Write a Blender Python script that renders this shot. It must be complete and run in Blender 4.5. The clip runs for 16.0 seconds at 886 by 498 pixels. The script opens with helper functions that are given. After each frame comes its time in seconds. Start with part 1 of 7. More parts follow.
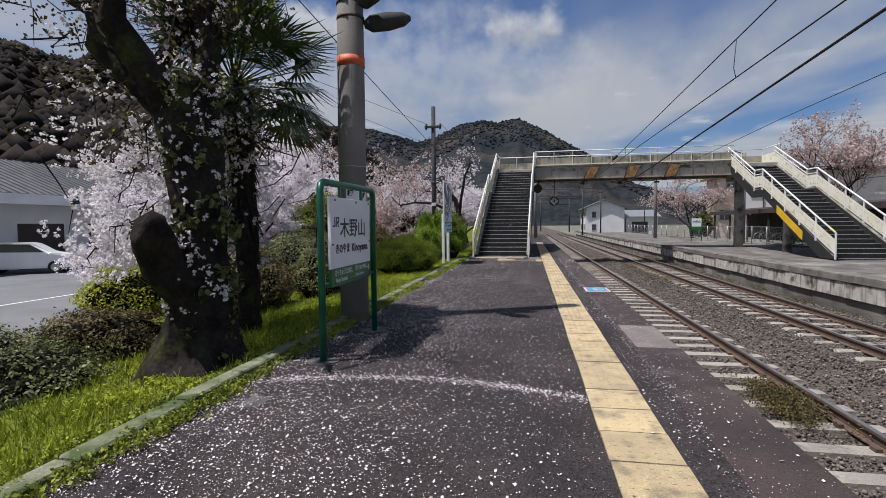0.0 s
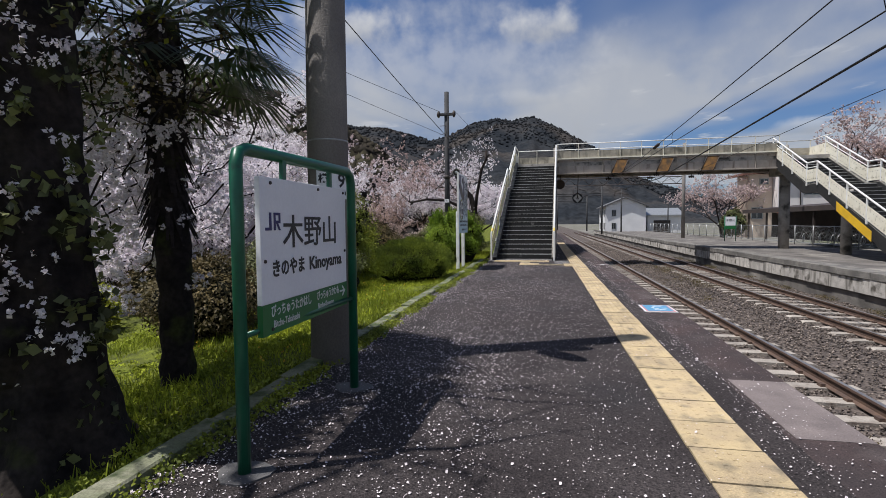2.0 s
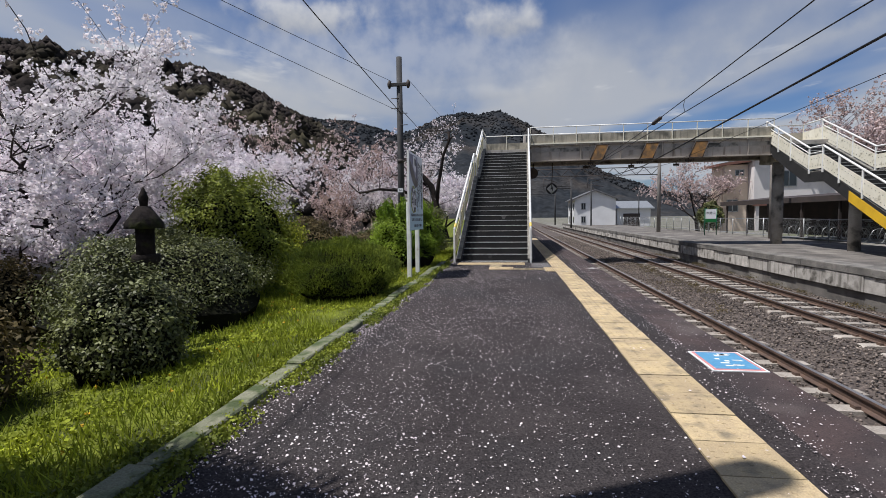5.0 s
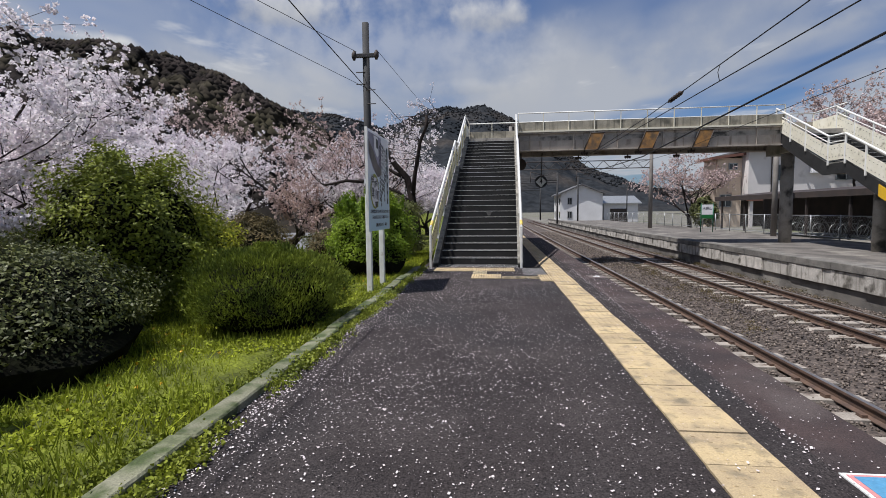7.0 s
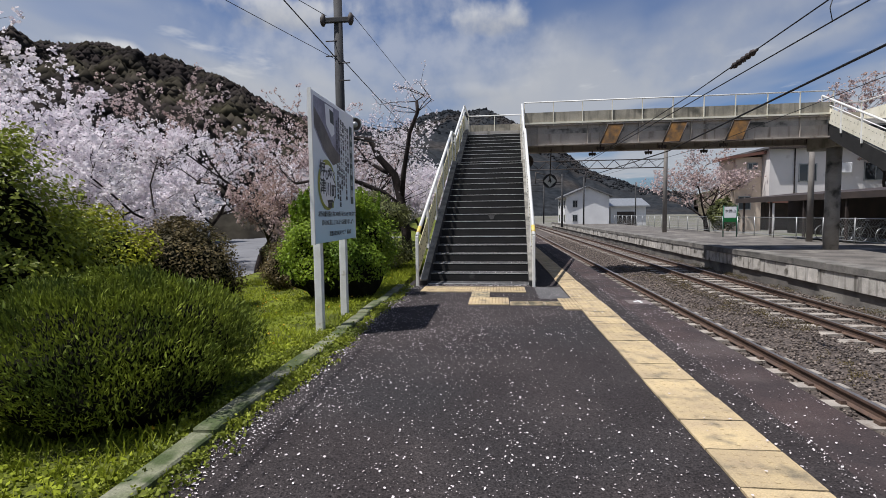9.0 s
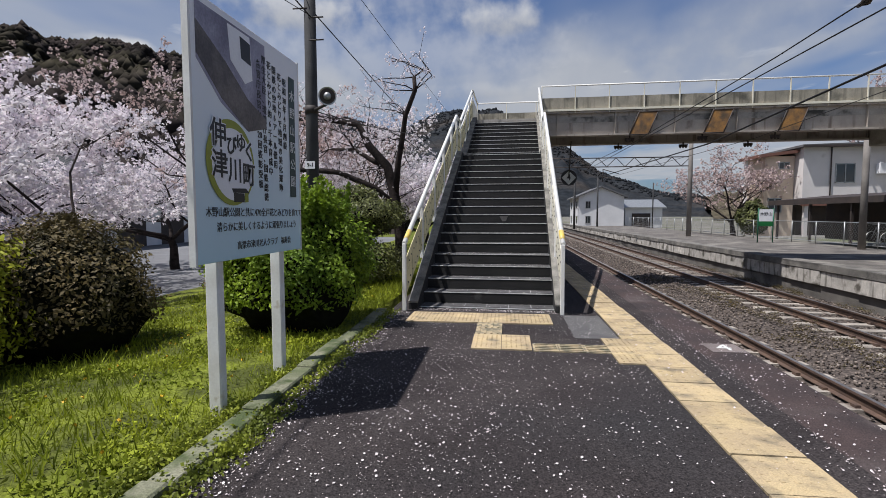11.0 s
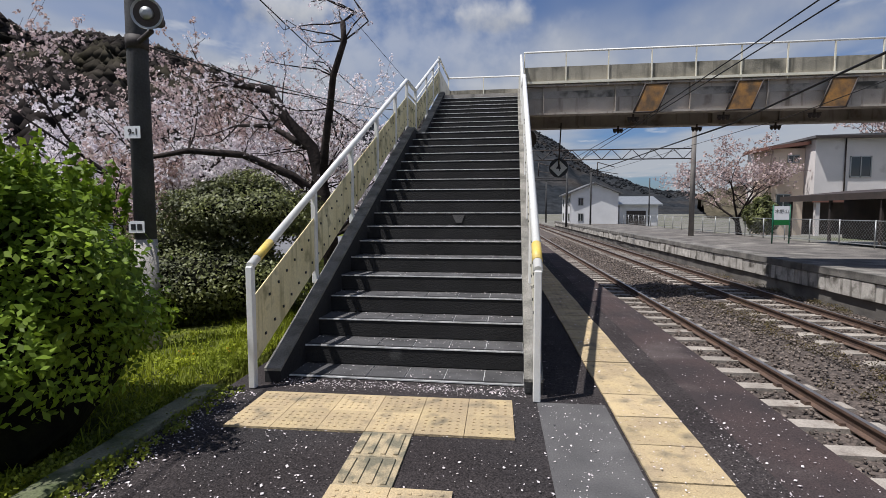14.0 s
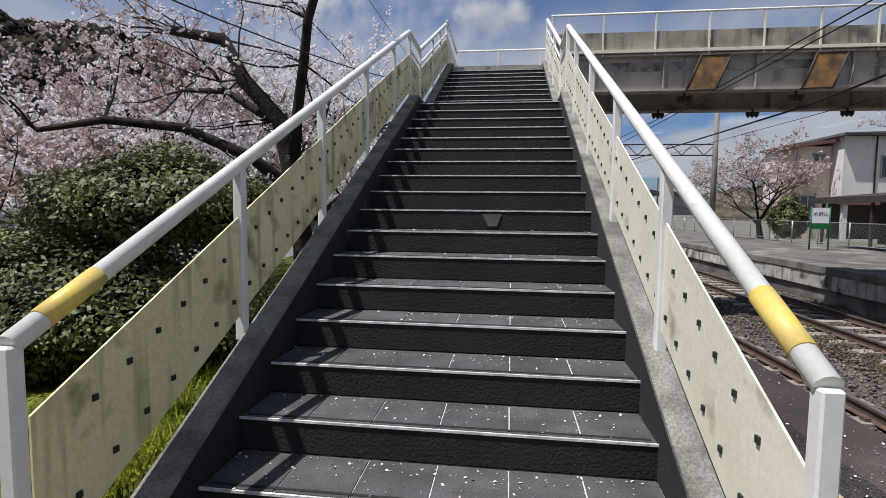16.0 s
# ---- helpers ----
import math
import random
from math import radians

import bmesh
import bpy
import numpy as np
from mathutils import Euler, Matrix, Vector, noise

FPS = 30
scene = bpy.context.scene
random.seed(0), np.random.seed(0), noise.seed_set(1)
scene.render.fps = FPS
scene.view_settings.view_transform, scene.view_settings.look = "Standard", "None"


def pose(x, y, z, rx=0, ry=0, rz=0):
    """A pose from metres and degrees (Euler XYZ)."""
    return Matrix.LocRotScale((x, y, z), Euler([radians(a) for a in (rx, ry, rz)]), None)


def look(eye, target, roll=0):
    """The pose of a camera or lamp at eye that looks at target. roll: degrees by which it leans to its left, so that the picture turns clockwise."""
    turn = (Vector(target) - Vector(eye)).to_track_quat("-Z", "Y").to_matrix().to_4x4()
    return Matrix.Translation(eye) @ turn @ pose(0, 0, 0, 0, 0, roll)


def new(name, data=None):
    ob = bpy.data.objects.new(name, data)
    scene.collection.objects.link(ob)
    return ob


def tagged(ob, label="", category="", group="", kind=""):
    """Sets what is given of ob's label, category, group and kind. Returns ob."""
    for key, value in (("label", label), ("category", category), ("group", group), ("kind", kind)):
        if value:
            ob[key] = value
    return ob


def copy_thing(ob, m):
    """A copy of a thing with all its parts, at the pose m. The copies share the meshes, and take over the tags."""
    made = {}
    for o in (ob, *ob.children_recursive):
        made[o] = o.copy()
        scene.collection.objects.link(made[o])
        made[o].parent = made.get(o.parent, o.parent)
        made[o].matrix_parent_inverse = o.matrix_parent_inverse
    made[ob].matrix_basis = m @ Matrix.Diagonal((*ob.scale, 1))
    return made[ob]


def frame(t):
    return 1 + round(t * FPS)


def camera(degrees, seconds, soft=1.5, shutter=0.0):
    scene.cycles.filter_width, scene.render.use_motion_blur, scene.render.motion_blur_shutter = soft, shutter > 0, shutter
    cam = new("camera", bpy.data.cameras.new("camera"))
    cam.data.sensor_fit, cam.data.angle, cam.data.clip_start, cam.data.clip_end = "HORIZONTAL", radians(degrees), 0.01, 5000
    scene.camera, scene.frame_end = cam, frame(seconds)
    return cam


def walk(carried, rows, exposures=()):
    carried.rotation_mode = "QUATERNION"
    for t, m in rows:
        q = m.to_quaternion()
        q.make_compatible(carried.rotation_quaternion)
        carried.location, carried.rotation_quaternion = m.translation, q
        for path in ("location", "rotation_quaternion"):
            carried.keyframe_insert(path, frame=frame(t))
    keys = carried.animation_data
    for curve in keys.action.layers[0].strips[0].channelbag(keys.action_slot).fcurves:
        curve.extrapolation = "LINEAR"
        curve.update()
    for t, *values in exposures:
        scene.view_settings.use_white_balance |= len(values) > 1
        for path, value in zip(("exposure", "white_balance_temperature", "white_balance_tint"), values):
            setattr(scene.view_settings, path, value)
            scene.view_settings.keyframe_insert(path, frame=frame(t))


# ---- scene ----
cam = camera(82.8, 16.0, soft=0.7)
METRES, EYE, TILT, LEAN, TURN = 17.5, 1.3, -1.8, 0.0, 10.7
PATH = [
    (0, (0.477, -0.367, 1.29), (0.136, 1.602, 1.191), -0.5),
    (0.5, (0.443, 0.169, 1.327), (0.118, 2.14, 1.228), -0.7),
    (1, (0.292, 0.655, 1.334), (-0.058, 2.622, 1.235), -0.6),
    (1.5, (0.206, 1.222, 1.313), (-0.172, 3.184, 1.212), -0.5),
    (2, (0.088, 1.754, 1.304), (-0.306, 3.712, 1.2), -0.5),
    (2.5, (0.015, 2.242, 1.326), (-0.378, 4.2, 1.217), -0.6),
    (3, (-0.05, 2.829, 1.306), (-0.437, 4.788, 1.197), -0.6),
    (3.5, (-0.054, 3.317, 1.3), (-0.415, 5.281, 1.187), -0.6),
    (4, (-0.043, 3.862, 1.289), (-0.381, 5.83, 1.172), -0.6),
    (4.2, (-0.05, 4.09, 1.287), (-0.374, 6.06, 1.168), -0.6),
    (6.3, (-0.21, 6.541, 1.32), (-0.419, 8.525, 1.175), -0.6),
    (6.5, (-0.2, 6.75, 1.31), (-0.407, 8.733, 1.163), -0.5),
    (7, (-0.184, 7.358, 1.333), (-0.39, 9.342, 1.182), -0.6),
    (7.5, (-0.159, 7.954, 1.317), (-0.367, 9.937, 1.168), -0.6),
    (8, (-0.143, 8.606, 1.308), (-0.349, 10.59, 1.16), -0.6),
    (8.5, (-0.153, 9.229, 1.314), (-0.358, 11.213, 1.172), -0.6),
    (9, (-0.237, 9.966, 1.316), (-0.45, 11.95, 1.179), -0.7),
    (9.2, (-0.264, 10.228, 1.302), (-0.474, 12.213, 1.172), -0.8),
    (11.3, (-0.331, 12.68, 1.332), (-0.581, 14.66, 1.194), -0.1),
    (11.5, (-0.295, 12.892, 1.34), (-0.549, 14.871, 1.203), -0.2),
    (12, (-0.24, 13.401, 1.331), (-0.498, 15.379, 1.19), -0.2),
    (12.5, (-0.112, 13.92, 1.314), (-0.368, 15.898, 1.169), -0.2),
    (13, (0.003, 14.481, 1.341), (-0.251, 16.458, 1.186), -0.2),
    (13.5, (0.099, 15.014, 1.336), (-0.135, 16.994, 1.185), -0.2),
    (14, (0.143, 15.532, 1.328), (-0.074, 17.514, 1.18), -0.1),
    (14.5, (0.151, 16.05, 1.326), (0.024, 18.04, 1.18), -0.1),
    (15, (0.049, 16.643, 1.327), (-0.068, 18.634, 1.177), 0.0),
    (15.5, (-0.097, 17.211, 1.312), (-0.221, 19.202, 1.158), 0.2),
    (16, (-0.344, 17.824, 1.317), (-0.542, 19.808, 1.162), 0.6),
]
walk(cam, [(t, look(eye, target, roll)) for t, eye, target, roll in PATH], exposures=((0.0, 0.12), (16.0, 0.12)))

# world, sun, exposure
world = bpy.data.worlds.new("world")
scene.world = world
world.use_nodes = True
SUN_DIR = Vector((0.415, 0.20, -1.0)).normalized()


def build_world():
    nt = world.node_tree
    nt.nodes.clear()
    out = nt.nodes.new("ShaderNodeOutputWorld")
    bg = nt.nodes.new("ShaderNodeBackground")
    sky = nt.nodes.new("ShaderNodeTexSky")
    sky.sky_type = "NISHITA"
    sky.sun_disc = False
    sky.sun_elevation = math.asin(-SUN_DIR.z)
    sky.sun_rotation = math.atan2(-SUN_DIR.x, -SUN_DIR.y)
    sky.dust_density = 1.2
    tc = nt.nodes.new("ShaderNodeTexCoord")
    sep = nt.nodes.new("ShaderNodeSeparateXYZ")
    nt.links.new(tc.outputs["Generated"], sep.inputs[0])
    # clouds drawn on a flat layer high above
    up = nt.nodes.new("ShaderNodeMath"); up.operation = "MAXIMUM"; up.inputs[1].default_value = 0.06
    nt.links.new(sep.outputs["Z"], up.inputs[0])
    px = nt.nodes.new("ShaderNodeMath"); px.operation = "DIVIDE"
    py = nt.nodes.new("ShaderNodeMath"); py.operation = "DIVIDE"
    for a, o in ((px, "X"), (py, "Y")):
        nt.links.new(sep.outputs[o], a.inputs[0])
        nt.links.new(up.outputs[0], a.inputs[1])
    comb = nt.nodes.new("ShaderNodeCombineXYZ")
    nt.links.new(px.outputs[0], comb.inputs[0])
    nt.links.new(py.outputs[0], comb.inputs[1])

    def layer(scale, sx, sy, lo, hi, detail, seed, rough=0.55):
        mp = nt.nodes.new("ShaderNodeMapping")
        mp.inputs["Scale"].default_value = (sx, sy, 1)
        mp.inputs["Location"].default_value = (seed, seed * 0.7, seed)
        nt.links.new(comb.outputs[0], mp.inputs[0])
        no = nt.nodes.new("ShaderNodeTexNoise")
        no.inputs["Scale"].default_value = scale
        no.inputs["Detail"].default_value = detail
        no.inputs["Roughness"].default_value = rough
        nt.links.new(mp.outputs[0], no.inputs["Vector"])
        rg = nt.nodes.new("ShaderNodeMapRange")
        rg.inputs[1].default_value, rg.inputs[2].default_value = lo, hi
        rg.interpolation_type = "SMOOTHSTEP"
        nt.links.new(no.outputs["Fac"], rg.inputs[0])
        return rg.outputs[0]

    veil = layer(0.55, 0.9, 0.45, 0.33, 0.58, 4, 3.1, 0.5)
    puff = layer(1.5, 1.0, 0.8, 0.60, 0.72, 5, 7.3)
    mx1 = nt.nodes.new("ShaderNodeMixRGB")
    mx1.inputs[2].default_value = (6.2, 6.5, 7.1, 1)
    m1 = nt.nodes.new("ShaderNodeMath"); m1.operation = "MULTIPLY"; m1.inputs[1].default_value = 0.88
    nt.links.new(veil, m1.inputs[0])
    nt.links.new(m1.outputs[0], mx1.inputs[0])
    deep = nt.nodes.new("ShaderNodeMixRGB"); deep.blend_type = "MULTIPLY"; deep.inputs[0].default_value = 1
    deep.inputs[2].default_value = (0.70, 0.90, 1.25, 1)
    nt.links.new(sky.outputs[0], deep.inputs[1])
    nt.links.new(deep.outputs[0], mx1.inputs[1])
    mx2 = nt.nodes.new("ShaderNodeMixRGB")
    mx2.inputs[2].default_value = (8.6, 8.8, 9.2, 1)
    m2 = nt.nodes.new("ShaderNodeMath"); m2.operation = "MULTIPLY"; m2.inputs[1].default_value = 0.6
    nt.links.new(puff, m2.inputs[0])
    nt.links.new(m2.outputs[0], mx2.inputs[0])
    nt.links.new(mx1.outputs[0], mx2.inputs[1])
    last = mx2.outputs[0]
    # single fair-weather clouds, bright above and grey below
    nz = nt.nodes.new("ShaderNodeTexNoise")
    nz.inputs["Scale"].default_value, nz.inputs["Detail"].default_value = 22, 6
    nt.links.new(tc.outputs["Generated"], nz.inputs["Vector"])
    for az, el, wide, tall, amount in ((-0.6, 20.7, 4.6, 1.7, 0.72), (-22.5, 20.9, 7.0, 2.0, 0.75), (-39, 15.6, 3.0, 0.9, 0.8), (24, 8.6, 2.6, 0.8, 0.5), (-4, 13.5, 5.0, 0.9, 0.25), (-12, 15, 20, 9, 0.42), (44, 20, 13, 11, -0.6), (21, 17, 10, 5, -0.35)):
        a, e = radians(az), radians(el)
        d = Vector((math.sin(a) * math.cos(e), math.cos(a) * math.cos(e), math.sin(e)))
        right = Vector((math.cos(a), -math.sin(a), 0))
        above = right.cross(d)
        offs = []
        for axis, size in ((right, wide), (above, tall)):
            dot = nt.nodes.new("ShaderNodeVectorMath"); dot.operation = "DOT_PRODUCT"
            nt.links.new(tc.outputs["Generated"], dot.inputs[0])
            dot.inputs[1].default_value = tuple(axis / math.sin(radians(size)))
            offs.append(dot.outputs["Value"])
        sq = []
        for o in offs:
            m = nt.nodes.new("ShaderNodeMath"); m.operation = "MULTIPLY"
            nt.links.new(o, m.inputs[0]); nt.links.new(o, m.inputs[1])
            sq.append(m.outputs[0])
        ad = nt.nodes.new("ShaderNodeMath"); ad.operation = "ADD"
        nt.links.new(sq[0], ad.inputs[0]); nt.links.new(sq[1], ad.inputs[1])
        dot = nt.nodes.new("ShaderNodeVectorMath"); dot.operation = "DOT_PRODUCT"
        nt.links.new(tc.outputs["Generated"], dot.inputs[0]); dot.inputs[1].default_value = tuple(d)
        back = nt.nodes.new("ShaderNodeMath"); back.operation = "LESS_THAN"; back.inputs[1].default_value = 0
        nt.links.new(dot.outputs["Value"], back.inputs[0])
        nn = nt.nodes.new("ShaderNodeMath"); nn.operation = "MULTIPLY_ADD"; nn.inputs[1].default_value, nn.inputs[2].default_value = 2.6, -1.3
        nt.links.new(nz.outputs["Fac"], nn.inputs[0])
        tot = nt.nodes.new("ShaderNodeMath"); tot.operation = "ADD"
        nt.links.new(ad.outputs[0], tot.inputs[0]); nt.links.new(nn.outputs[0], tot.inputs[1])
        t2 = nt.nodes.new("ShaderNodeMath"); t2.operation = "MULTIPLY_ADD"; t2.inputs[1].default_value = 100
        nt.links.new(back.outputs[0], t2.inputs[0]); nt.links.new(tot.outputs[0], t2.inputs[2])
        rg = nt.nodes.new("ShaderNodeMapRange"); rg.interpolation_type = "SMOOTHSTEP"
        rg.inputs[1].default_value, rg.inputs[2].default_value, rg.inputs[3].default_value, rg.inputs[4].default_value = -0.3, 1.4, abs(amount), 0
        nt.links.new(t2.outputs[0], rg.inputs[0])
        tone = nt.nodes.new("ShaderNodeMapRange")
        tone.inputs[1].default_value, tone.inputs[2].default_value = -0.9, 0.3
        nt.links.new(offs[1], tone.inputs[0])
        cm = nt.nodes.new("ShaderNodeMixRGB")
        cm.inputs[1].default_value, cm.inputs[2].default_value = (3.4, 3.7, 4.3, 1), (9.6, 9.6, 9.6, 1)
        nt.links.new(tone.outputs[0], cm.inputs[0])
        mx = nt.nodes.new("ShaderNodeMixRGB")
        nt.links.new(rg.outputs[0], mx.inputs[0]); nt.links.new(last, mx.inputs[1]); nt.links.new(cm.outputs[0] if amount > 0 else deep.outputs[0], mx.inputs[2])
        last = mx.outputs[0]
    nt.links.new(last, bg.inputs[0])
    bg.inputs[1].default_value = 0.067
    nt.links.new(bg.outputs[0], out.inputs[0])


build_world()
sun = new("sun", bpy.data.lights.new("sun", "SUN"))
sun.data.energy = 5.0
sun.data.angle = radians(0.6)
sun.data.color = (0.99, 0.965, 0.955)
sun.matrix_world = look((0, 0, 30), Vector((0, 0, 30)) + SUN_DIR)

# ---------------------------------------------------------------- materials
MATS = {}


def mat(name, color, rough=0.7, color2=None, scale=4.0, detail=6, contrast=(0.35, 0.65), metal=0.0, bump=0.0, bump_scale=30.0,
        fine=0.15, fine_scale=60.0, rand=0.0, stain=None, stain_scale=1.5, stain_range=(0.55, 0.7), island=0.0, trans=0.0, spec=0.5):
    """Procedural surface: two tones at one scale, a finer grain over it, stains, bump."""
    m = bpy.data.materials.new(name)
    m.use_nodes = True
    nt = m.node_tree
    b = nt.nodes["Principled BSDF"]
    b.inputs["Roughness"].default_value = rough
    b.inputs["Metallic"].default_value = metal
    b.inputs["Specular IOR Level"].default_value = spec
    tc = nt.nodes.new("ShaderNodeTexCoord")
    geo = nt.nodes.new("ShaderNodeNewGeometry")
    pos = geo.outputs["Position"]

    def noise_at(s, d, lo, hi):
        n = nt.nodes.new("ShaderNodeTexNoise")
        n.inputs["Scale"].default_value = s
        n.inputs["Detail"].default_value = d
        nt.links.new(pos, n.inputs["Vector"])
        r = nt.nodes.new("ShaderNodeMapRange")
        r.inputs[1].default_value, r.inputs[2].default_value = lo, hi
        nt.links.new(n.outputs["Fac"], r.inputs[0])
        return r.outputs[0]

    c2 = color2 or tuple(c * 0.7 for c in color)
    mix = nt.nodes.new("ShaderNodeMixRGB")
    mix.inputs[1].default_value, mix.inputs[2].default_value = (*color, 1), (*c2, 1)
    nt.links.new(noise_at(scale, detail, *contrast), mix.inputs[0])
    col = mix.outputs[0]
    if stain:
        ms = nt.nodes.new("ShaderNodeMixRGB")
        ms.inputs[2].default_value = (*stain, 1)
        nt.links.new(noise_at(stain_scale, 8, *stain_range), ms.inputs[0])
        nt.links.new(col, ms.inputs[1])
        col = ms.outputs[0]
    hsv = nt.nodes.new("ShaderNodeHueSaturation")
    nt.links.new(col, hsv.inputs["Color"])
    add = nt.nodes.new("ShaderNodeMath")
    add.operation = "MULTIPLY_ADD"
    nt.links.new(noise_at(fine_scale, 3, 0.25, 0.75), add.inputs[0])
    add.inputs[1].default_value, add.inputs[2].default_value = 2 * fine, 1 - fine
    val = add.outputs[0]
    if rand or island:
        src = nt.nodes.new("ShaderNodeObjectInfo").outputs["Random"] if rand else geo.outputs["Random Per Island"]
        ra = nt.nodes.new("ShaderNodeMath")
        ra.operation = "MULTIPLY_ADD"
        nt.links.new(src, ra.inputs[0])
        k = rand or island
        ra.inputs[1].default_value, ra.inputs[2].default_value = 2 * k, 1 - k
        mu = nt.nodes.new("ShaderNodeMath")
        mu.operation = "MULTIPLY"
        nt.links.new(val, mu.inputs[0])
        nt.links.new(ra.outputs[0], mu.inputs[1])
        val = mu.outputs[0]
    nt.links.new(val, hsv.inputs["Value"])
    nt.links.new(hsv.outputs[0], b.inputs["Base Color"])
    if bump:
        n = nt.nodes.new("ShaderNodeTexNoise")
        n.inputs["Scale"].default_value = bump_scale
        n.inputs["Detail"].default_value = 5
        nt.links.new(pos, n.inputs["Vector"])
        bp = nt.nodes.new("ShaderNodeBump")
        bp.inputs["Strength"].default_value = bump
        bp.inputs["Distance"].default_value = 0.02
        nt.links.new(n.outputs["Fac"], bp.inputs["Height"])
        nt.links.new(bp.outputs[0], b.inputs["Normal"])
    if trans:
        tr = nt.nodes.new("ShaderNodeBsdfTranslucent")
        nt.links.new(hsv.outputs[0], tr.inputs["Color"])
        ms = nt.nodes.new("ShaderNodeMixShader")
        ms.inputs[0].default_value = trans
        out = nt.nodes["Material Output"]
        nt.links.new(b.outputs[0], ms.inputs[1])
        nt.links.new(tr.outputs[0], ms.inputs[2])
        nt.links.new(ms.outputs[0], out.inputs[0])
    MATS[name] = m
    return m


M_ASPH = mat("asphalt", (0.036, 0.030, 0.030), 0.95, (0.058, 0.049, 0.048), 1.3, 8, (0.4, 0.7), bump=0.8, bump_scale=100, fine=0.9, fine_scale=95, stain=(0.036, 0.033, 0.034), stain_scale=0.5, stain_range=(0.5, 0.68), spec=0.2)
M_ASPH_EDGE = mat("edge_concrete", (0.062, 0.043, 0.041), 0.9, (0.040, 0.031, 0.031), 1.6, 9, (0.38, 0.62), bump=0.5, bump_scale=90, fine=0.5, fine_scale=120, stain=(0.090, 0.072, 0.068), stain_scale=1.3, stain_range=(0.55, 0.68), spec=0.3)
M_FARPLAT = mat("far_platform_asphalt", (0.155, 0.140, 0.125), 0.95, (0.085, 0.077, 0.070), 1.2, 9, (0.4, 0.62), bump=0.5, bump_scale=60, fine=0.4, fine_scale=60, stain=(0.26, 0.24, 0.21), stain_scale=0.7, stain_range=(0.54, 0.68))
M_PATCH = mat("concrete_patch", (0.115, 0.110, 0.108), 0.9, (0.075, 0.072, 0.072), 3, 6, bump=0.3, bump_scale=90, fine=0.3, fine_scale=120)
M_PAVER = mat("tactile_paver", (0.50, 0.385, 0.215), 0.85, (0.39, 0.30, 0.185), 4, 8, bump=0.4, bump_scale=80, fine=0.28, fine_scale=120, rand=0.12, stain=(0.20, 0.165, 0.11), stain_scale=6, stain_range=(0.52, 0.72))
M_PAVERD = mat("worn_tactile_paver", (0.40, 0.32, 0.20), 0.9, (0.16, 0.145, 0.10), 9, 8, (0.42, 0.6), bump=0.5, bump_scale=70, fine=0.3, fine_scale=120, rand=0.1)
M_CONC = mat("old_concrete", (0.38, 0.355, 0.325), 0.9, (0.25, 0.235, 0.21), 2.2, 8, bump=0.5, bump_scale=50, fine=0.3, fine_scale=90, stain=(0.06, 0.058, 0.052), stain_scale=2.2, stain_range=(0.56, 0.68))
M_CURB = mat("kerb_concrete", (0.22, 0.215, 0.15), 0.95, (0.115, 0.13, 0.065), 3, 8, bump=0.5, bump_scale=50, fine=0.3, fine_scale=80, rand=0.1, stain=(0.055, 0.075, 0.025), stain_scale=5, stain_range=(0.46, 0.6))
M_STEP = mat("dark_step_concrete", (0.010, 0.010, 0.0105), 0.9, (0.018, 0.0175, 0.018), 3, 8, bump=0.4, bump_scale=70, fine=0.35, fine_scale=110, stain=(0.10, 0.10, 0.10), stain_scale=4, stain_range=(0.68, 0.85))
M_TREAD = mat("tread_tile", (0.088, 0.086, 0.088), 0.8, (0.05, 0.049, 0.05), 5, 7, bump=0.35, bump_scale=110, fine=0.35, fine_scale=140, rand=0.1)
M_BLOCK = mat("pale_wall_block", (0.52, 0.485, 0.44), 0.9, (0.36, 0.335, 0.30), 3.5, 8, bump=0.6, bump_scale=35, fine=0.3, fine_scale=60, rand=0.18, stain=(0.09, 0.08, 0.065), stain_scale=2.6, stain_range=(0.54, 0.66))
M_COPE = mat("dark_coping_concrete", (0.21, 0.195, 0.175), 0.95, (0.10, 0.094, 0.085), 2.5, 8, bump=0.7, bump_scale=40, fine=0.4, fine_scale=70, rand=0.12)
M_PATCHP = mat("pinkish_patch", (0.20, 0.165, 0.155), 0.9, (0.14, 0.115, 0.11), 4, 7, bump=0.3, bump_scale=80, fine=0.3, fine_scale=100)
M_STRING = mat("dark_old_concrete", (0.27, 0.255, 0.225), 0.9, (0.11, 0.105, 0.09), 5, 8, bump=0.6, bump_scale=60, fine=0.4, fine_scale=90)
M_NOSE = mat("worn_nosing", (0.70, 0.70, 0.69), 0.7, (0.42, 0.42, 0.41), 14, 6, fine=0.2)
M_PANEL = mat("cream_painted_steel", (0.82, 0.74, 0.46), 0.6, (0.74, 0.64, 0.35), 2.5, 7, bump=0.12, bump_scale=20, fine=0.1, fine_scale=50, stain=(0.19, 0.165, 0.07), stain_scale=4.5, stain_range=(0.53, 0.70))
M_PANEL2 = mat("pale_weathered_panel", (0.77, 0.735, 0.62), 0.6, (0.69, 0.65, 0.52), 2.5, 7, bump=0.1, bump_scale=20, fine=0.08, fine_scale=50, stain=(0.30, 0.27, 0.19), stain_scale=4.5, stain_range=(0.58, 0.74))
M_RAILW = mat("white_rail_paint", (0.78, 0.78, 0.755), 0.45, (0.68, 0.67, 0.63), 5, 6, fine=0.05, stain=(0.42, 0.36, 0.27), stain_scale=7, stain_range=(0.66, 0.8))
M_RAILY = mat("yellow_band_paint", (0.76, 0.55, 0.10), 0.5, (0.66, 0.50, 0.16), 9, 6, fine=0.08)
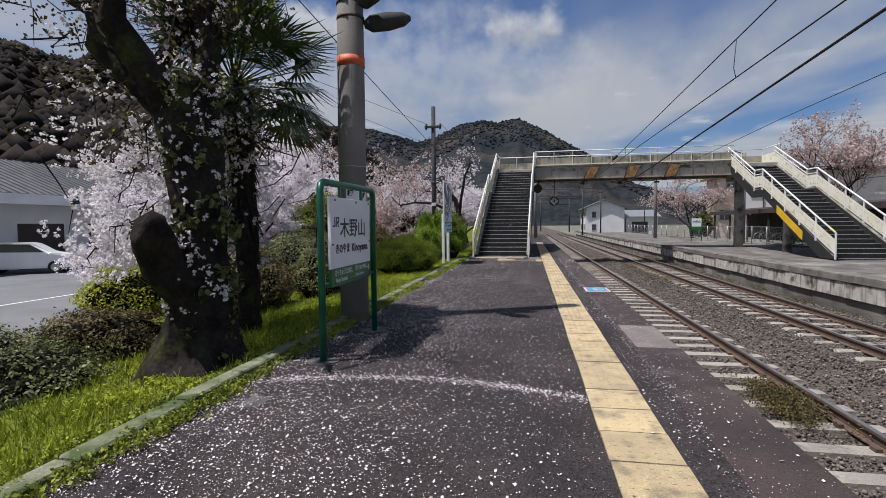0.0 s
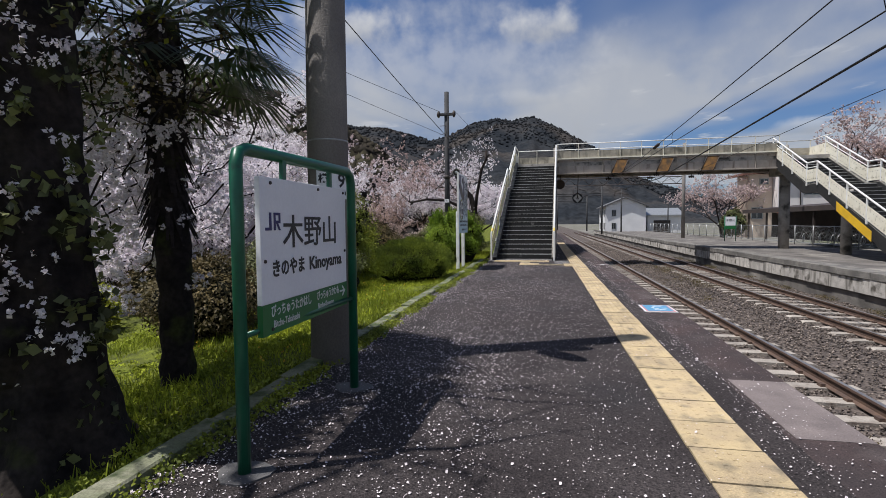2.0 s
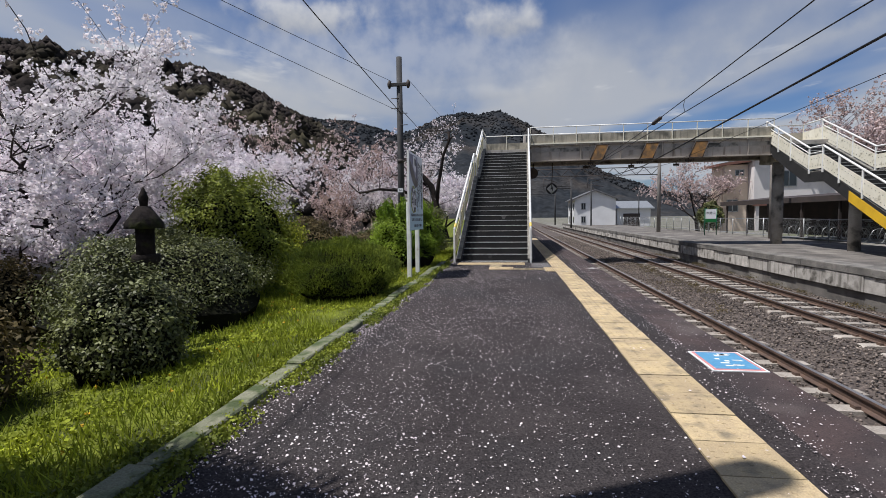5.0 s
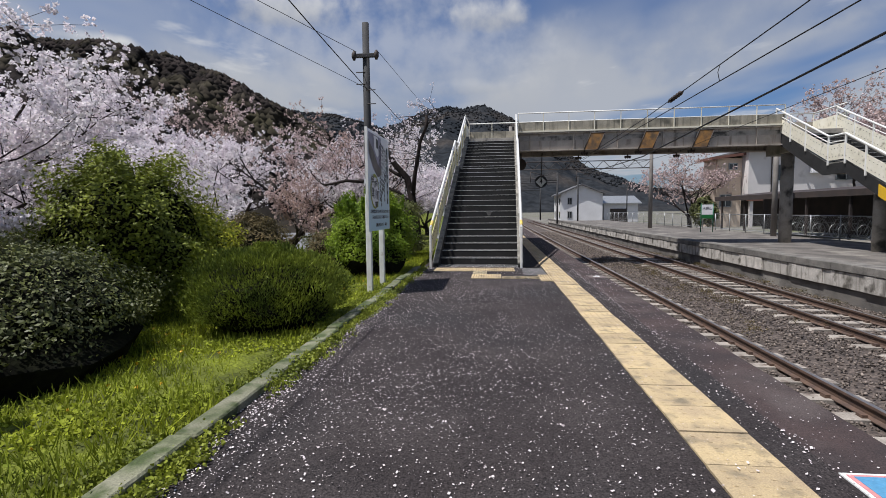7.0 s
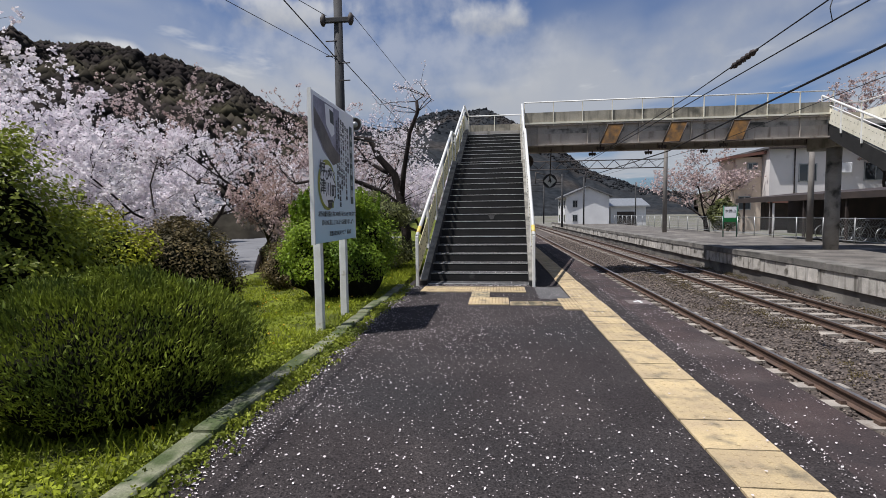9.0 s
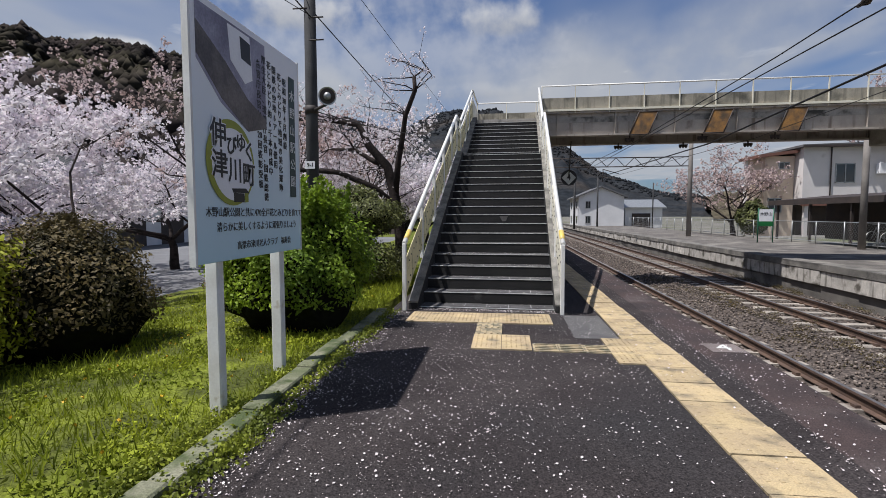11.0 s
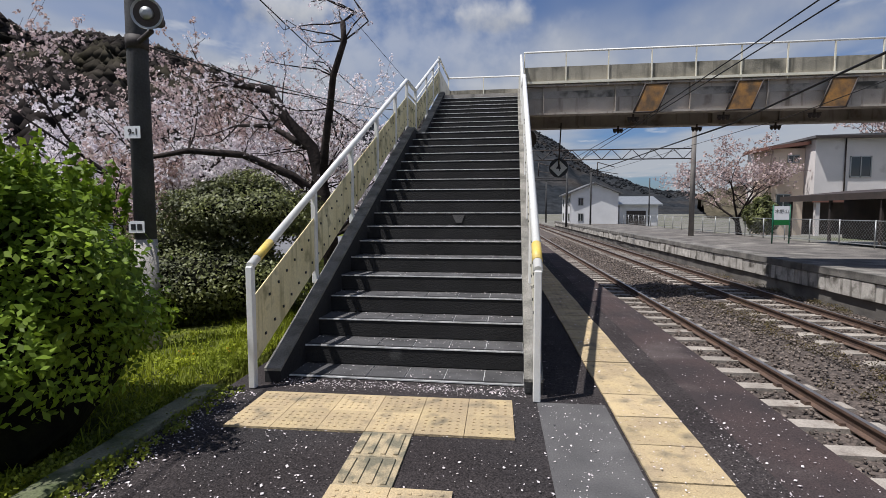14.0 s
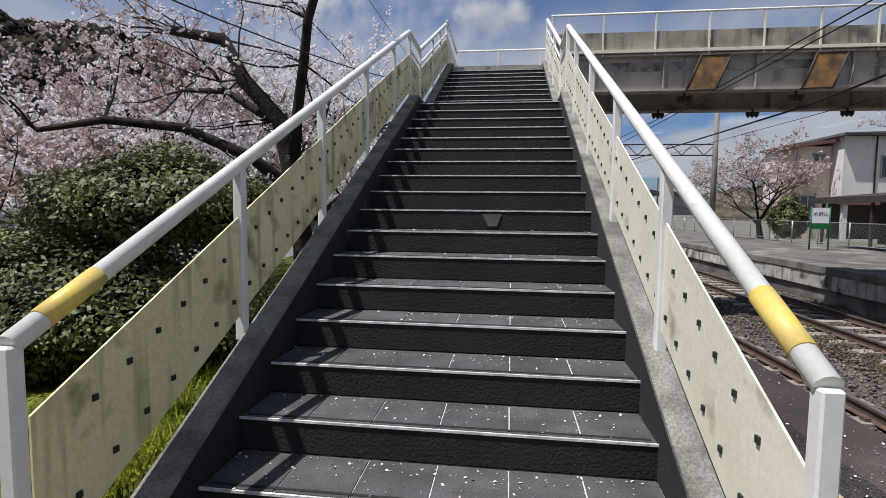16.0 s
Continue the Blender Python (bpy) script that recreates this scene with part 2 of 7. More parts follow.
M_BPANEL = mat("weathered_bridge_panel", (0.38, 0.345, 0.275), 0.8, (0.26, 0.24, 0.19), 2.4, 8, bump=0.3, bump_scale=30, fine=0.22, stain=(0.10, 0.095, 0.075), stain_scale=1.8, stain_range=(0.52, 0.70))
M_GIRDER = mat("grey_girder_paint", (0.44, 0.39, 0.34), 0.65, (0.32, 0.285, 0.25), 2, 8, fine=0.12, stain=(0.12, 0.085, 0.06), stain_scale=2.0, stain_range=(0.6, 0.75))
M_RUSTB = mat("rusty_board", (0.26, 0.125, 0.028), 0.75, (0.105, 0.060, 0.028), 5, 8, fine=0.3, stain=(0.05, 0.035, 0.022), stain_scale=3, stain_range=(0.5, 0.68))
M_RUST = mat("rail_rust", (0.115, 0.070, 0.048), 0.75, (0.075, 0.048, 0.038), 8, 6, fine=0.25)
M_RAILTOP = mat("rail_head_steel", (0.42, 0.40, 0.39), 0.35, (0.33, 0.31, 0.30), 3, 4, metal=0.8, fine=0.1)
M_SLEEPER = mat("sleeper_concrete", (0.36, 0.32, 0.275), 0.9, (0.25, 0.22, 0.19), 3, 7, bump=0.3, fine=0.25, rand=0.15, stain=(0.13, 0.095, 0.075), stain_scale=4, stain_range=(0.55, 0.7))
M_BALLAST = mat("ballast_stone", (0.20, 0.165, 0.14), 0.95, (0.085, 0.066, 0.056), 9, 6, fine=0.3, fine_scale=40, island=0.65)
M_BALBASE = mat("ballast_bed", (0.125, 0.098, 0.083), 0.95, (0.055, 0.043, 0.037), 14, 8, (0.35, 0.6), bump=1.0, bump_scale=22, fine=0.5, fine_scale=45)
M_SOIL = mat("verge_soil_grass", (0.15, 0.175, 0.025), 0.95, (0.065, 0.075, 0.02), 2.2, 9, (0.4, 0.6), bump=1.0, bump_scale=25, fine=0.6, fine_scale=40, spec=0.1)
M_GRASS = mat("grass_blade", (0.32, 0.36, 0.03), 0.75, (0.17, 0.21, 0.022), 1.4, 6, island=0.45, fine=0.1, trans=0.3, spec=0.2)
M_GRAVEL = mat("dusty_gravel_yard", (0.20, 0.185, 0.165), 0.95, (0.12, 0.115, 0.09), 0.3, 9, fine=0.4, fine_scale=8, stain=(0.09, 0.10, 0.04), stain_scale=0.12, stain_range=(0.5, 0.65))
M_ROAD = mat("road_asphalt", (0.17, 0.17, 0.175), 0.9, (0.13, 0.13, 0.135), 0.6, 7, fine=0.2, fine_scale=60)
M_GREEN = mat("green_enamel", (0.008, 0.115, 0.060), 0.35, (0.006, 0.085, 0.045), 6, 5, fine=0.08, stain=(0.02, 0.05, 0.03), stain_scale=12, stain_range=(0.66, 0.8))
M_SGREEN = mat("sign_green", (0.012, 0.155, 0.040), 0.4, (0.010, 0.13, 0.034), 2, 4, fine=0.04)
M_WHITE = mat("white_enamel", (0.86, 0.86, 0.87), 0.4, (0.81, 0.81, 0.83), 3, 5, fine=0.03, stain=(0.5, 0.48, 0.44), stain_scale=9, stain_range=(0.72, 0.85))
M_INK = mat("black_ink", (0.012, 0.012, 0.014), 0.5, (0.02, 0.02, 0.022), 8)
M_INKW = mat("white_ink", (0.74, 0.76, 0.74), 0.5, (0.66, 0.68, 0.66), 8)
M_INKG = mat("dark_green_ink", (0.014, 0.045, 0.042), 0.5, (0.012, 0.035, 0.034), 6)
M_POLE = mat("pole_concrete", (0.235, 0.215, 0.195), 0.85, (0.165, 0.15, 0.137), 1.8, 7, bump=0.25, bump_scale=60, fine=0.15)
M_POLED = mat("dark_pole", (0.060, 0.060, 0.062), 0.8, (0.036, 0.036, 0.038), 3, 7, bump=0.2, fine=0.2, spec=0.3)
M_BAND = mat("orange_tape", (0.62, 0.12, 0.04), 0.6, (0.5, 0.10, 0.04), 5)
M_WIRE = mat("black_cable", (0.012, 0.012, 0.013), 0.6)
M_BARK = mat("cherry_bark", (0.042, 0.033, 0.030), 0.95, (0.020, 0.016, 0.015), 6, 8, bump=0.9, bump_scale=18, fine=0.35, fine_scale=30, spec=0.15)
M_BARKM = mat("mossy_bark", (0.032, 0.026, 0.023), 0.95, (0.013, 0.011, 0.011), 4, 8, bump=1.0, bump_scale=14, fine=0.4, fine_scale=25, stain=(0.042, 0.048, 0.016), stain_scale=3.5, stain_range=(0.56, 0.7), spec=0.1)
M_BLOSS = mat("cherry_blossom", (0.86, 0.82, 0.84), 0.85, (0.80, 0.73, 0.77), 0.35, 3, island=0.15, fine=0.04, trans=0.4, spec=0.1)
M_BLOSSP = mat("pink_blossom", (0.66, 0.55, 0.55), 0.85, (0.44, 0.32, 0.28), 0.7, 4, island=0.28, fine=0.05, trans=0.35, spec=0.1)
M_LEAFY = mat("yellow_green_leaf", (0.36, 0.37, 0.025), 0.65, (0.19, 0.21, 0.02), 1.6, 5, island=0.45, fine=0.05, trans=0.3, spec=0.25)
M_LEAFG = mat("green_leaf", (0.27, 0.305, 0.033), 0.6, (0.12, 0.15, 0.022), 1.8, 5, island=0.45, fine=0.05, trans=0.25, spec=0.3)
M_LEAFB = mat("bright_green_leaf", (0.24, 0.335, 0.024), 0.6, (0.11, 0.185, 0.018), 1.8, 5, island=0.4, fine=0.05, trans=0.35, spec=0.3)
M_AZALEA = mat("azalea_leaf", (0.205, 0.25, 0.030), 0.7, (0.065, 0.095, 0.016), 3.5, 6, island=0.45, fine=0.05, trans=0.25, spec=0.2)
M_LEAFD = mat("dark_leaf", (0.155, 0.17, 0.052), 0.55, (0.06, 0.068, 0.024), 2.2, 5, island=0.5, fine=0.05, trans=0.12, spec=0.4)
M_LEAFR = mat("brown_green_leaf", (0.135, 0.100, 0.040), 0.65, (0.065, 0.055, 0.024), 2, 4, island=0.45, fine=0.05, trans=0.15, spec=0.25)
M_PALM = mat("palm_leaf", (0.045, 0.075, 0.016), 0.5, (0.030, 0.045, 0.014), 1.5, 4, island=0.35, fine=0.05, trans=0.2)
# near-black: the deep shade inside and under shrubs, put into the colour
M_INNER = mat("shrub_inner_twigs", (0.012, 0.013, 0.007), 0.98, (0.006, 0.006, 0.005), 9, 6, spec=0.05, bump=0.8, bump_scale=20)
M_PETAL = mat("fallen_petal", (0.78, 0.71, 0.72), 0.8, (0.66, 0.58, 0.58), 3, 4, island=0.2, fine=0.05)
M_HILL = mat("bare_hill_forest", (0.060, 0.048, 0.040), 1.0, (0.030, 0.030, 0.020), 0.03, 12, (0.4, 0.6), fine=0.5, fine_scale=0.35, stain=(0.095, 0.080, 0.055), stain_scale=0.014, stain_range=(0.5, 0.66), spec=0.02, island=0.4)
M_HILLG = mat("spring_hill_forest", (0.034, 0.028, 0.026), 1.0, (0.017, 0.015, 0.014), 0.05, 12, (0.42, 0.58), fine=0.5, fine_scale=0.45, stain=(0.042, 0.038, 0.025), stain_scale=0.02, stain_range=(0.48, 0.66), spec=0.02, island=0.25)
M_MOUNT = mat("far_mountain_forest", (0.032, 0.034, 0.037), 1.0, (0.019, 0.022, 0.026), 0.012, 12, (0.4, 0.6), fine=0.45, fine_scale=0.12, stain=(0.050, 0.045, 0.042), stain_scale=0.008, stain_range=(0.5, 0.66), spec=0.02, island=0.18)
M_HWALL = mat("house_wall_render", (0.74, 0.70, 0.68), 0.85, (0.66, 0.63, 0.61), 0.8, 7, fine=0.06, stain=(0.42, 0.38, 0.35), stain_scale=0.9, stain_range=(0.6, 0.78))
M_CREAM = mat("cream_house_wall", (0.72, 0.60, 0.48), 0.85, (0.62, 0.51, 0.41), 0.8, 7, fine=0.06, stain=(0.40, 0.33, 0.27), stain_scale=0.9, stain_range=(0.6, 0.78))
M_HWALL2 = mat("house_wall_white", (0.74, 0.74, 0.74), 0.85, (0.66, 0.66, 0.66), 0.8, 7, fine=0.05)
M_ROOF = mat("grey_roof_tile", (0.13, 0.13, 0.135), 0.7, (0.09, 0.09, 0.093), 1.5, 6, bump=0.3, bump_scale=12, fine=0.15)
M_ROOFR = mat("brown_eave", (0.19, 0.085, 0.06), 0.7, (0.14, 0.065, 0.05), 1.5, 6, fine=0.1)
M_SHED = mat("shed_dark_steel", (0.055, 0.040, 0.034), 0.7, (0.035, 0.028, 0.026), 2, 6, fine=0.15)
M_GALV = mat("galvanised_steel", (0.42, 0.43, 0.43), 0.45, (0.34, 0.35, 0.35), 4, 6, metal=0.6, fine=0.08)
M_CARW = mat("white_car_paint", (0.80, 0.80, 0.80), 0.2, (0.77, 0.77, 0.77), 2, 3, fine=0.02)
M_TYRE = mat("tyre_rubber", (0.02, 0.02, 0.02), 0.85)
M_BLUE = mat("blue_ground_paint", (0.065, 0.24, 0.42), 0.7, (0.10, 0.28, 0.44), 6, 6, fine=0.15)
M_PINK = mat("pink_ground_paint", (0.60, 0.25, 0.24), 0.7, (0.5, 0.22, 0.22), 6, 6, fine=0.15)
M_YSTRIP = mat("yellow_hazard_paint", (0.70, 0.43, 0.02), 0.6, (0.6, 0.36, 0.02), 3, 5, fine=0.06)


def streaks(material, color, scale, lo, hi):
    """Run-off stains drawn out downwards, over the paint of a material."""
    nt = material.node_tree
    bsdf = next(n for n in nt.nodes if n.type == "BSDF_PRINCIPLED")
    src = bsdf.inputs["Base Color"].links[0].from_socket
    geo = nt.nodes.new("ShaderNodeNewGeometry")
    mp = nt.nodes.new("ShaderNodeMapping")
    mp.inputs["Scale"].default_value = (scale, scale, scale * 0.09)
    nt.links.new(geo.outputs["Position"], mp.inputs[0])
    no = nt.nodes.new("ShaderNodeTexNoise")
    no.inputs["Scale"].default_value, no.inputs["Detail"].default_value = 1.0, 5
    nt.links.new(mp.outputs[0], no.inputs["Vector"])
    rg = nt.nodes.new("ShaderNodeMapRange")
    rg.inputs[1].default_value, rg.inputs[2].default_value, rg.inputs[4].default_value = lo, hi, 0.85
    nt.links.new(no.outputs["Fac"], rg.inputs[0])
    mx = nt.nodes.new("ShaderNodeMixRGB")
    mx.inputs[2].default_value = (*color, 1)
    nt.links.new(rg.outputs[0], mx.inputs[0])
    nt.links.new(src, mx.inputs[1])
    nt.links.new(mx.outputs[0], bsdf.inputs["Base Color"])


streaks(M_PANEL, (0.26, 0.22, 0.085), 11, 0.51, 0.72)
streaks(M_BPANEL, (0.10, 0.092, 0.07), 7, 0.52, 0.70)
streaks(M_GIRDER, (0.11, 0.08, 0.055), 6, 0.56, 0.72)
streaks(M_BLOCK, (0.10, 0.09, 0.075), 6, 0.54, 0.68)


def glass_mat():
    m = bpy.data.materials.new("window_glass")
    m.use_nodes = True
    b = m.node_tree.nodes["Principled BSDF"]
    b.inputs["Base Color"].default_value = (0.03, 0.035, 0.04, 1)
    b.inputs["Roughness"].default_value = 0.06
    b.inputs["Specular IOR Level"].default_value = 0.8
    return m


M_GLASS = glass_mat()

# ---------------------------------------------------------------- mesh helpers


def part(name, bm, material, parent=None, label="", bevel=0.0, smooth=False):
    """Links a bmesh as one mesh object, under a parent where one is given."""
    if bevel:
        bmesh.ops.bevel(bm, geom=list(bm.edges), offset=bevel, segments=1, affect="EDGES", clamp_overlap=True)
    me = bpy.data.meshes.new(name)
    bm.to_mesh(me)
    bm.free()
    for m in (material if isinstance(material, (list, tuple)) else [material]):
        me.materials.append(m)
    if smooth:
        for p in me.polygons:
            p.use_smooth = True
    ob = new(name, me)
    if parent:
        ob.parent = parent
    if label:
        ob["label"] = label
    return ob


def raw(name, verts, faces, material, parent=None, label="", smooth=False):
    me = bpy.data.meshes.new(name)
    me.from_pydata(verts, [], faces)
    for m in (material if isinstance(material, (list, tuple)) else [material]):
        me.materials.append(m)
    if smooth:
        me.polygons.foreach_set("use_smooth", [True] * len(me.polygons))
    me.update()
    ob = new(name, me)
    if parent:
        ob.parent = parent
    if label:
        ob["label"] = label
    return ob


def quads_np(name, v, material, parent=None, label=""):
    """A mesh of loose four-cornered faces from an array of shape (n, 4, 3)."""
    n = len(v)
    me = bpy.data.meshes.new(name)
    me.vertices.add(4 * n)
    me.vertices.foreach_set("co", np.asarray(v, np.float32).ravel())
    me.loops.add(4 * n)
    me.loops.foreach_set("vertex_index", np.arange(4 * n, dtype=np.int32))
    me.polygons.add(n)
    me.polygons.foreach_set("loop_start", np.arange(0, 4 * n, 4, dtype=np.int32))
    me.polygons.foreach_set("loop_total", np.full(n, 4, np.int32))
    me.materials.append(material)
    me.update()
    me.validate()
    ob = new(name, me)
    if parent:
        ob.parent = parent
    if label:
        ob["label"] = label
    return ob


def thing(name, label, category, group="", kind="", at=(0, 0, 0)):
    ob = new(name)
    ob.location = at
    ob.empty_display_size = 0.2
    return tagged(ob, label, category, group, kind)


def box(bm, x0, x1, y0, y1, z0, z1, mi=0):
    vs = [bm.verts.new(p) for p in ((x0, y0, z0), (x1, y0, z0), (x1, y1, z0), (x0, y1, z0), (x0, y0, z1), (x1, y0, z1), (x1, y1, z1), (x0, y1, z1))]
    for f in ((3, 2, 1, 0), (4, 5, 6, 7), (0, 1, 5, 4), (1, 2, 6, 5), (2, 3, 7, 6), (3, 0, 4, 7)):
        bm.faces.new([vs[i] for i in f]).material_index = mi
    return vs


def boxes(*rows):
    bm = bmesh.new()
    for r in rows:
        box(bm, *r)
    return bm


def prism(bm, pts, lo, hi, axis="x", mi=0):
    """Extrudes an outline given in the two other axes from lo to hi along an axis."""
    def at(p, k):
        return {"x": (k, p[0], p[1]), "y": (p[0], k, p[1]), "z": (p[0], p[1], k)}[axis]
    a = [bm.verts.new(at(p, lo)) for p in pts]
    b = [bm.verts.new(at(p, hi)) for p in pts]
    n = len(pts)
    for i in range(n):
        bm.faces.new((a[i], a[(i + 1) % n], b[(i + 1) % n], b[i])).material_index = mi
    bm.faces.new(a[::-1]).material_index = mi
    bm.faces.new(b).material_index = mi
    bmesh.ops.recalc_face_normals(bm, faces=bm.faces)


def tube(bm, pts, radii, n=8, mi=0, cap=True):
    """A round bar along a line of points."""
    pts = [Vector(p) for p in pts]
    if not isinstance(radii, (list, tuple)):
        radii = [radii] * len(pts)
    rings, side = [], None
    for i, p in enumerate(pts):
        d = (pts[min(i + 1, len(pts) - 1)] - pts[max(i - 1, 0)]).normalized()
        ref = side if side is not None else (Vector((1, 0, 0)) if abs(d.x) < 0.8 else Vector((0, 1, 0)))
        u = (ref - d * ref.dot(d)).normalized()
        w = d.cross(u)
        side = u
        rings.append([bm.verts.new(p + (u * math.cos(2 * math.pi * k / n) + w * math.sin(2 * math.pi * k / n)) * radii[i]) for k in range(n)])
    for a, b in zip(rings, rings[1:]):
        for k in range(n):
            f = bm.faces.new((a[k], a[(k + 1) % n], b[(k + 1) % n], b[k]))
            f.material_index, f.smooth = mi, True
    if cap:
        bm.faces.new(rings[0][::-1]).material_index = mi
        bm.faces.new(rings[-1]).material_index = mi


def bar(pts, r, n=8):
    bm = bmesh.new()
    tube(bm, pts, r, n)
    return bm


def words(body, size, material, m, parent, name="lettering", depth=0.001, label="", align="CENTER", squeeze=1.0, bold=0.0, pitch=1.0):
    """Writing as a mesh part; m: the pose of its middle."""
    cu = bpy.data.curves.new(name, "FONT")
    cu.body, cu.size, cu.align_x, cu.align_y = body, size, align, "CENTER"
    cu.extrude = depth
    cu.offset = bold
    cu.space_line = pitch
    cu.resolution_u = 2
    tmp = bpy.data.objects.new(name, cu)
    scene.collection.objects.link(tmp)
    me = bpy.data.meshes.new_from_object(tmp.evaluated_get(bpy.context.evaluated_depsgraph_get()))
    bpy.data.objects.remove(tmp)
    bpy.data.curves.remove(cu)
    me.transform(m @ Matrix.Diagonal((squeeze, 1, 1, 1)))
    me.materials.clear()
    me.materials.append(material)
    ob = new(name, me)
    ob.parent = parent
    if label:
        ob["label"] = label
    return ob


# ---------------------------------------------------------------- ground and platforms
RAIL_Z = -0.85
EDGE_X, KERB_X = 2.0, -1.9


def verge_z(x, y):
    """Height of the planted ground beside the platform, which falls away to the road."""
    d = max(0.0, -2.15 - x)
    z = -0.06 - 0.17 * max(0.0, d - 0.6) if d < 5.5 else -0.06 - 0.17 * 4.9
    k = min(1.0, max(0.0, (y - 6.0) / 4.0))
    z = z * (1 - 0.45 * k) if d < 6 else z
    return max(z, -0.9)


def build_ground():
    xs = sorted({-900, -500, -250, -120, -60, -40, -30, -22, -16, -13, -11, -9.5, -8.5, *[-8 + 0.4 * i for i in range(15)], -2.16, -2.15, 2.0, 2.06, 2.3, 8.3, 8.4, 9, 12, 20, 40, 90, 200, 450, 900})
    ys = sorted({-600, -200, -80, -30, -12, *[-6 + 1.0 * i for i in range(62)], 62, 75, 95, 130, 200, 350, 600, 1200})
    verts, faces = [], []
    for y in ys:
        for x in xs:
            if x <= -2.15:
                z = verge_z(x, y) + (0.05 * noise.noise((x * 0.8, y * 0.8, 0)) if x > -8.2 else 0)
            else:
                z = -1.12
            if x == -2.15:
                z = -0.3
            verts.append((x, y, z))
    w = len(xs)
    for j in range(len(ys) - 1):
        for i in range(w - 1):
            faces.append((j * w + i, j * w + i + 1, (j + 1) * w + i + 1, (j + 1) * w + i))
    ob = raw("ground", verts, faces, [M_SOIL, M_BALBASE, M_GRAVEL], smooth=True)
    for k, p in enumerate(ob.data.polygons):
        p.material_index = 0 if p.center.x < -2.1 else 1 if p.center.x < 9 else 2
    tagged(ob, "earth ground with a ballast bed between two platforms", "ground", kind="structure")


build_ground()


def build_platform():
    bm = bmesh.new()
    box(bm, KERB_X, 0.885, -8, 60, -1.2, -0.004)
    ob = part("platform_floor", bm, M_ASPH)
    tagged(ob, "dark worn asphalt platform strewn with fallen petals", "platform", kind="structure")
    bm = bmesh.new()
    box(bm, 0.885, 1.53, -8, 60, -1.2, -0.005)
    tagged(part("platform_shoulder", bm, M_ASPH), "speckled asphalt shoulder beside the yellow strip", "platform", kind="structure")
    bm = bmesh.new()
    box(bm, 1.533, EDGE_X, -8, 60, -1.2, -0.006)
    ob = part("platform_edge", bm, M_ASPH_EDGE)
    tagged(ob, "stained reddish grey concrete platform edge", "platform edge", kind="structure")
    # pale repaired patches beside the yellow strip
    for i, (x0, x1, y0, y1) in enumerate(((1.57, 1.99, 5.05, 6.2), (0.42, 0.88, 17.78, 19.0), (-1.60, -1.44, 2.86, 3.10))):
        bm = boxes((x0, x1, y0, y1, -0.02, 0.000 if i else -0.001))
        tagged(part("pavement_patch", bm, M_PATCH if i else M_PATCHP), "pale concrete repair patch in the platform", "pavement patch", kind="structure")


build_platform()


def build_kerb():
    top = thing("kerb", "mossy concrete kerb stones along the planted verge", "kerb", kind="structure")
    y, k = -8.0, 0
    me = None
    while y < 19.0:
        bm = boxes((-0.075, 0.075, 0.006, 0.894, -0.3, 0.055))
        ob = part("kerb_stone", bm, M_CURB, top, bevel=0.012) if me is None else None
        if me is None:
            me = ob.data
        else:
            ob = new("kerb_stone", me)
            ob.parent = top
        ob.location = (-1.98 + 0.008 * math.sin(k * 2.3), y, 0.012 * math.sin(k * 1.7))
        ob.rotation_euler = (0.004 * math.sin(k * 3.1), 0.02 * math.sin(k * 1.3), 0.004 * math.sin(k))
        y += 0.9
        k += 1


build_kerb()


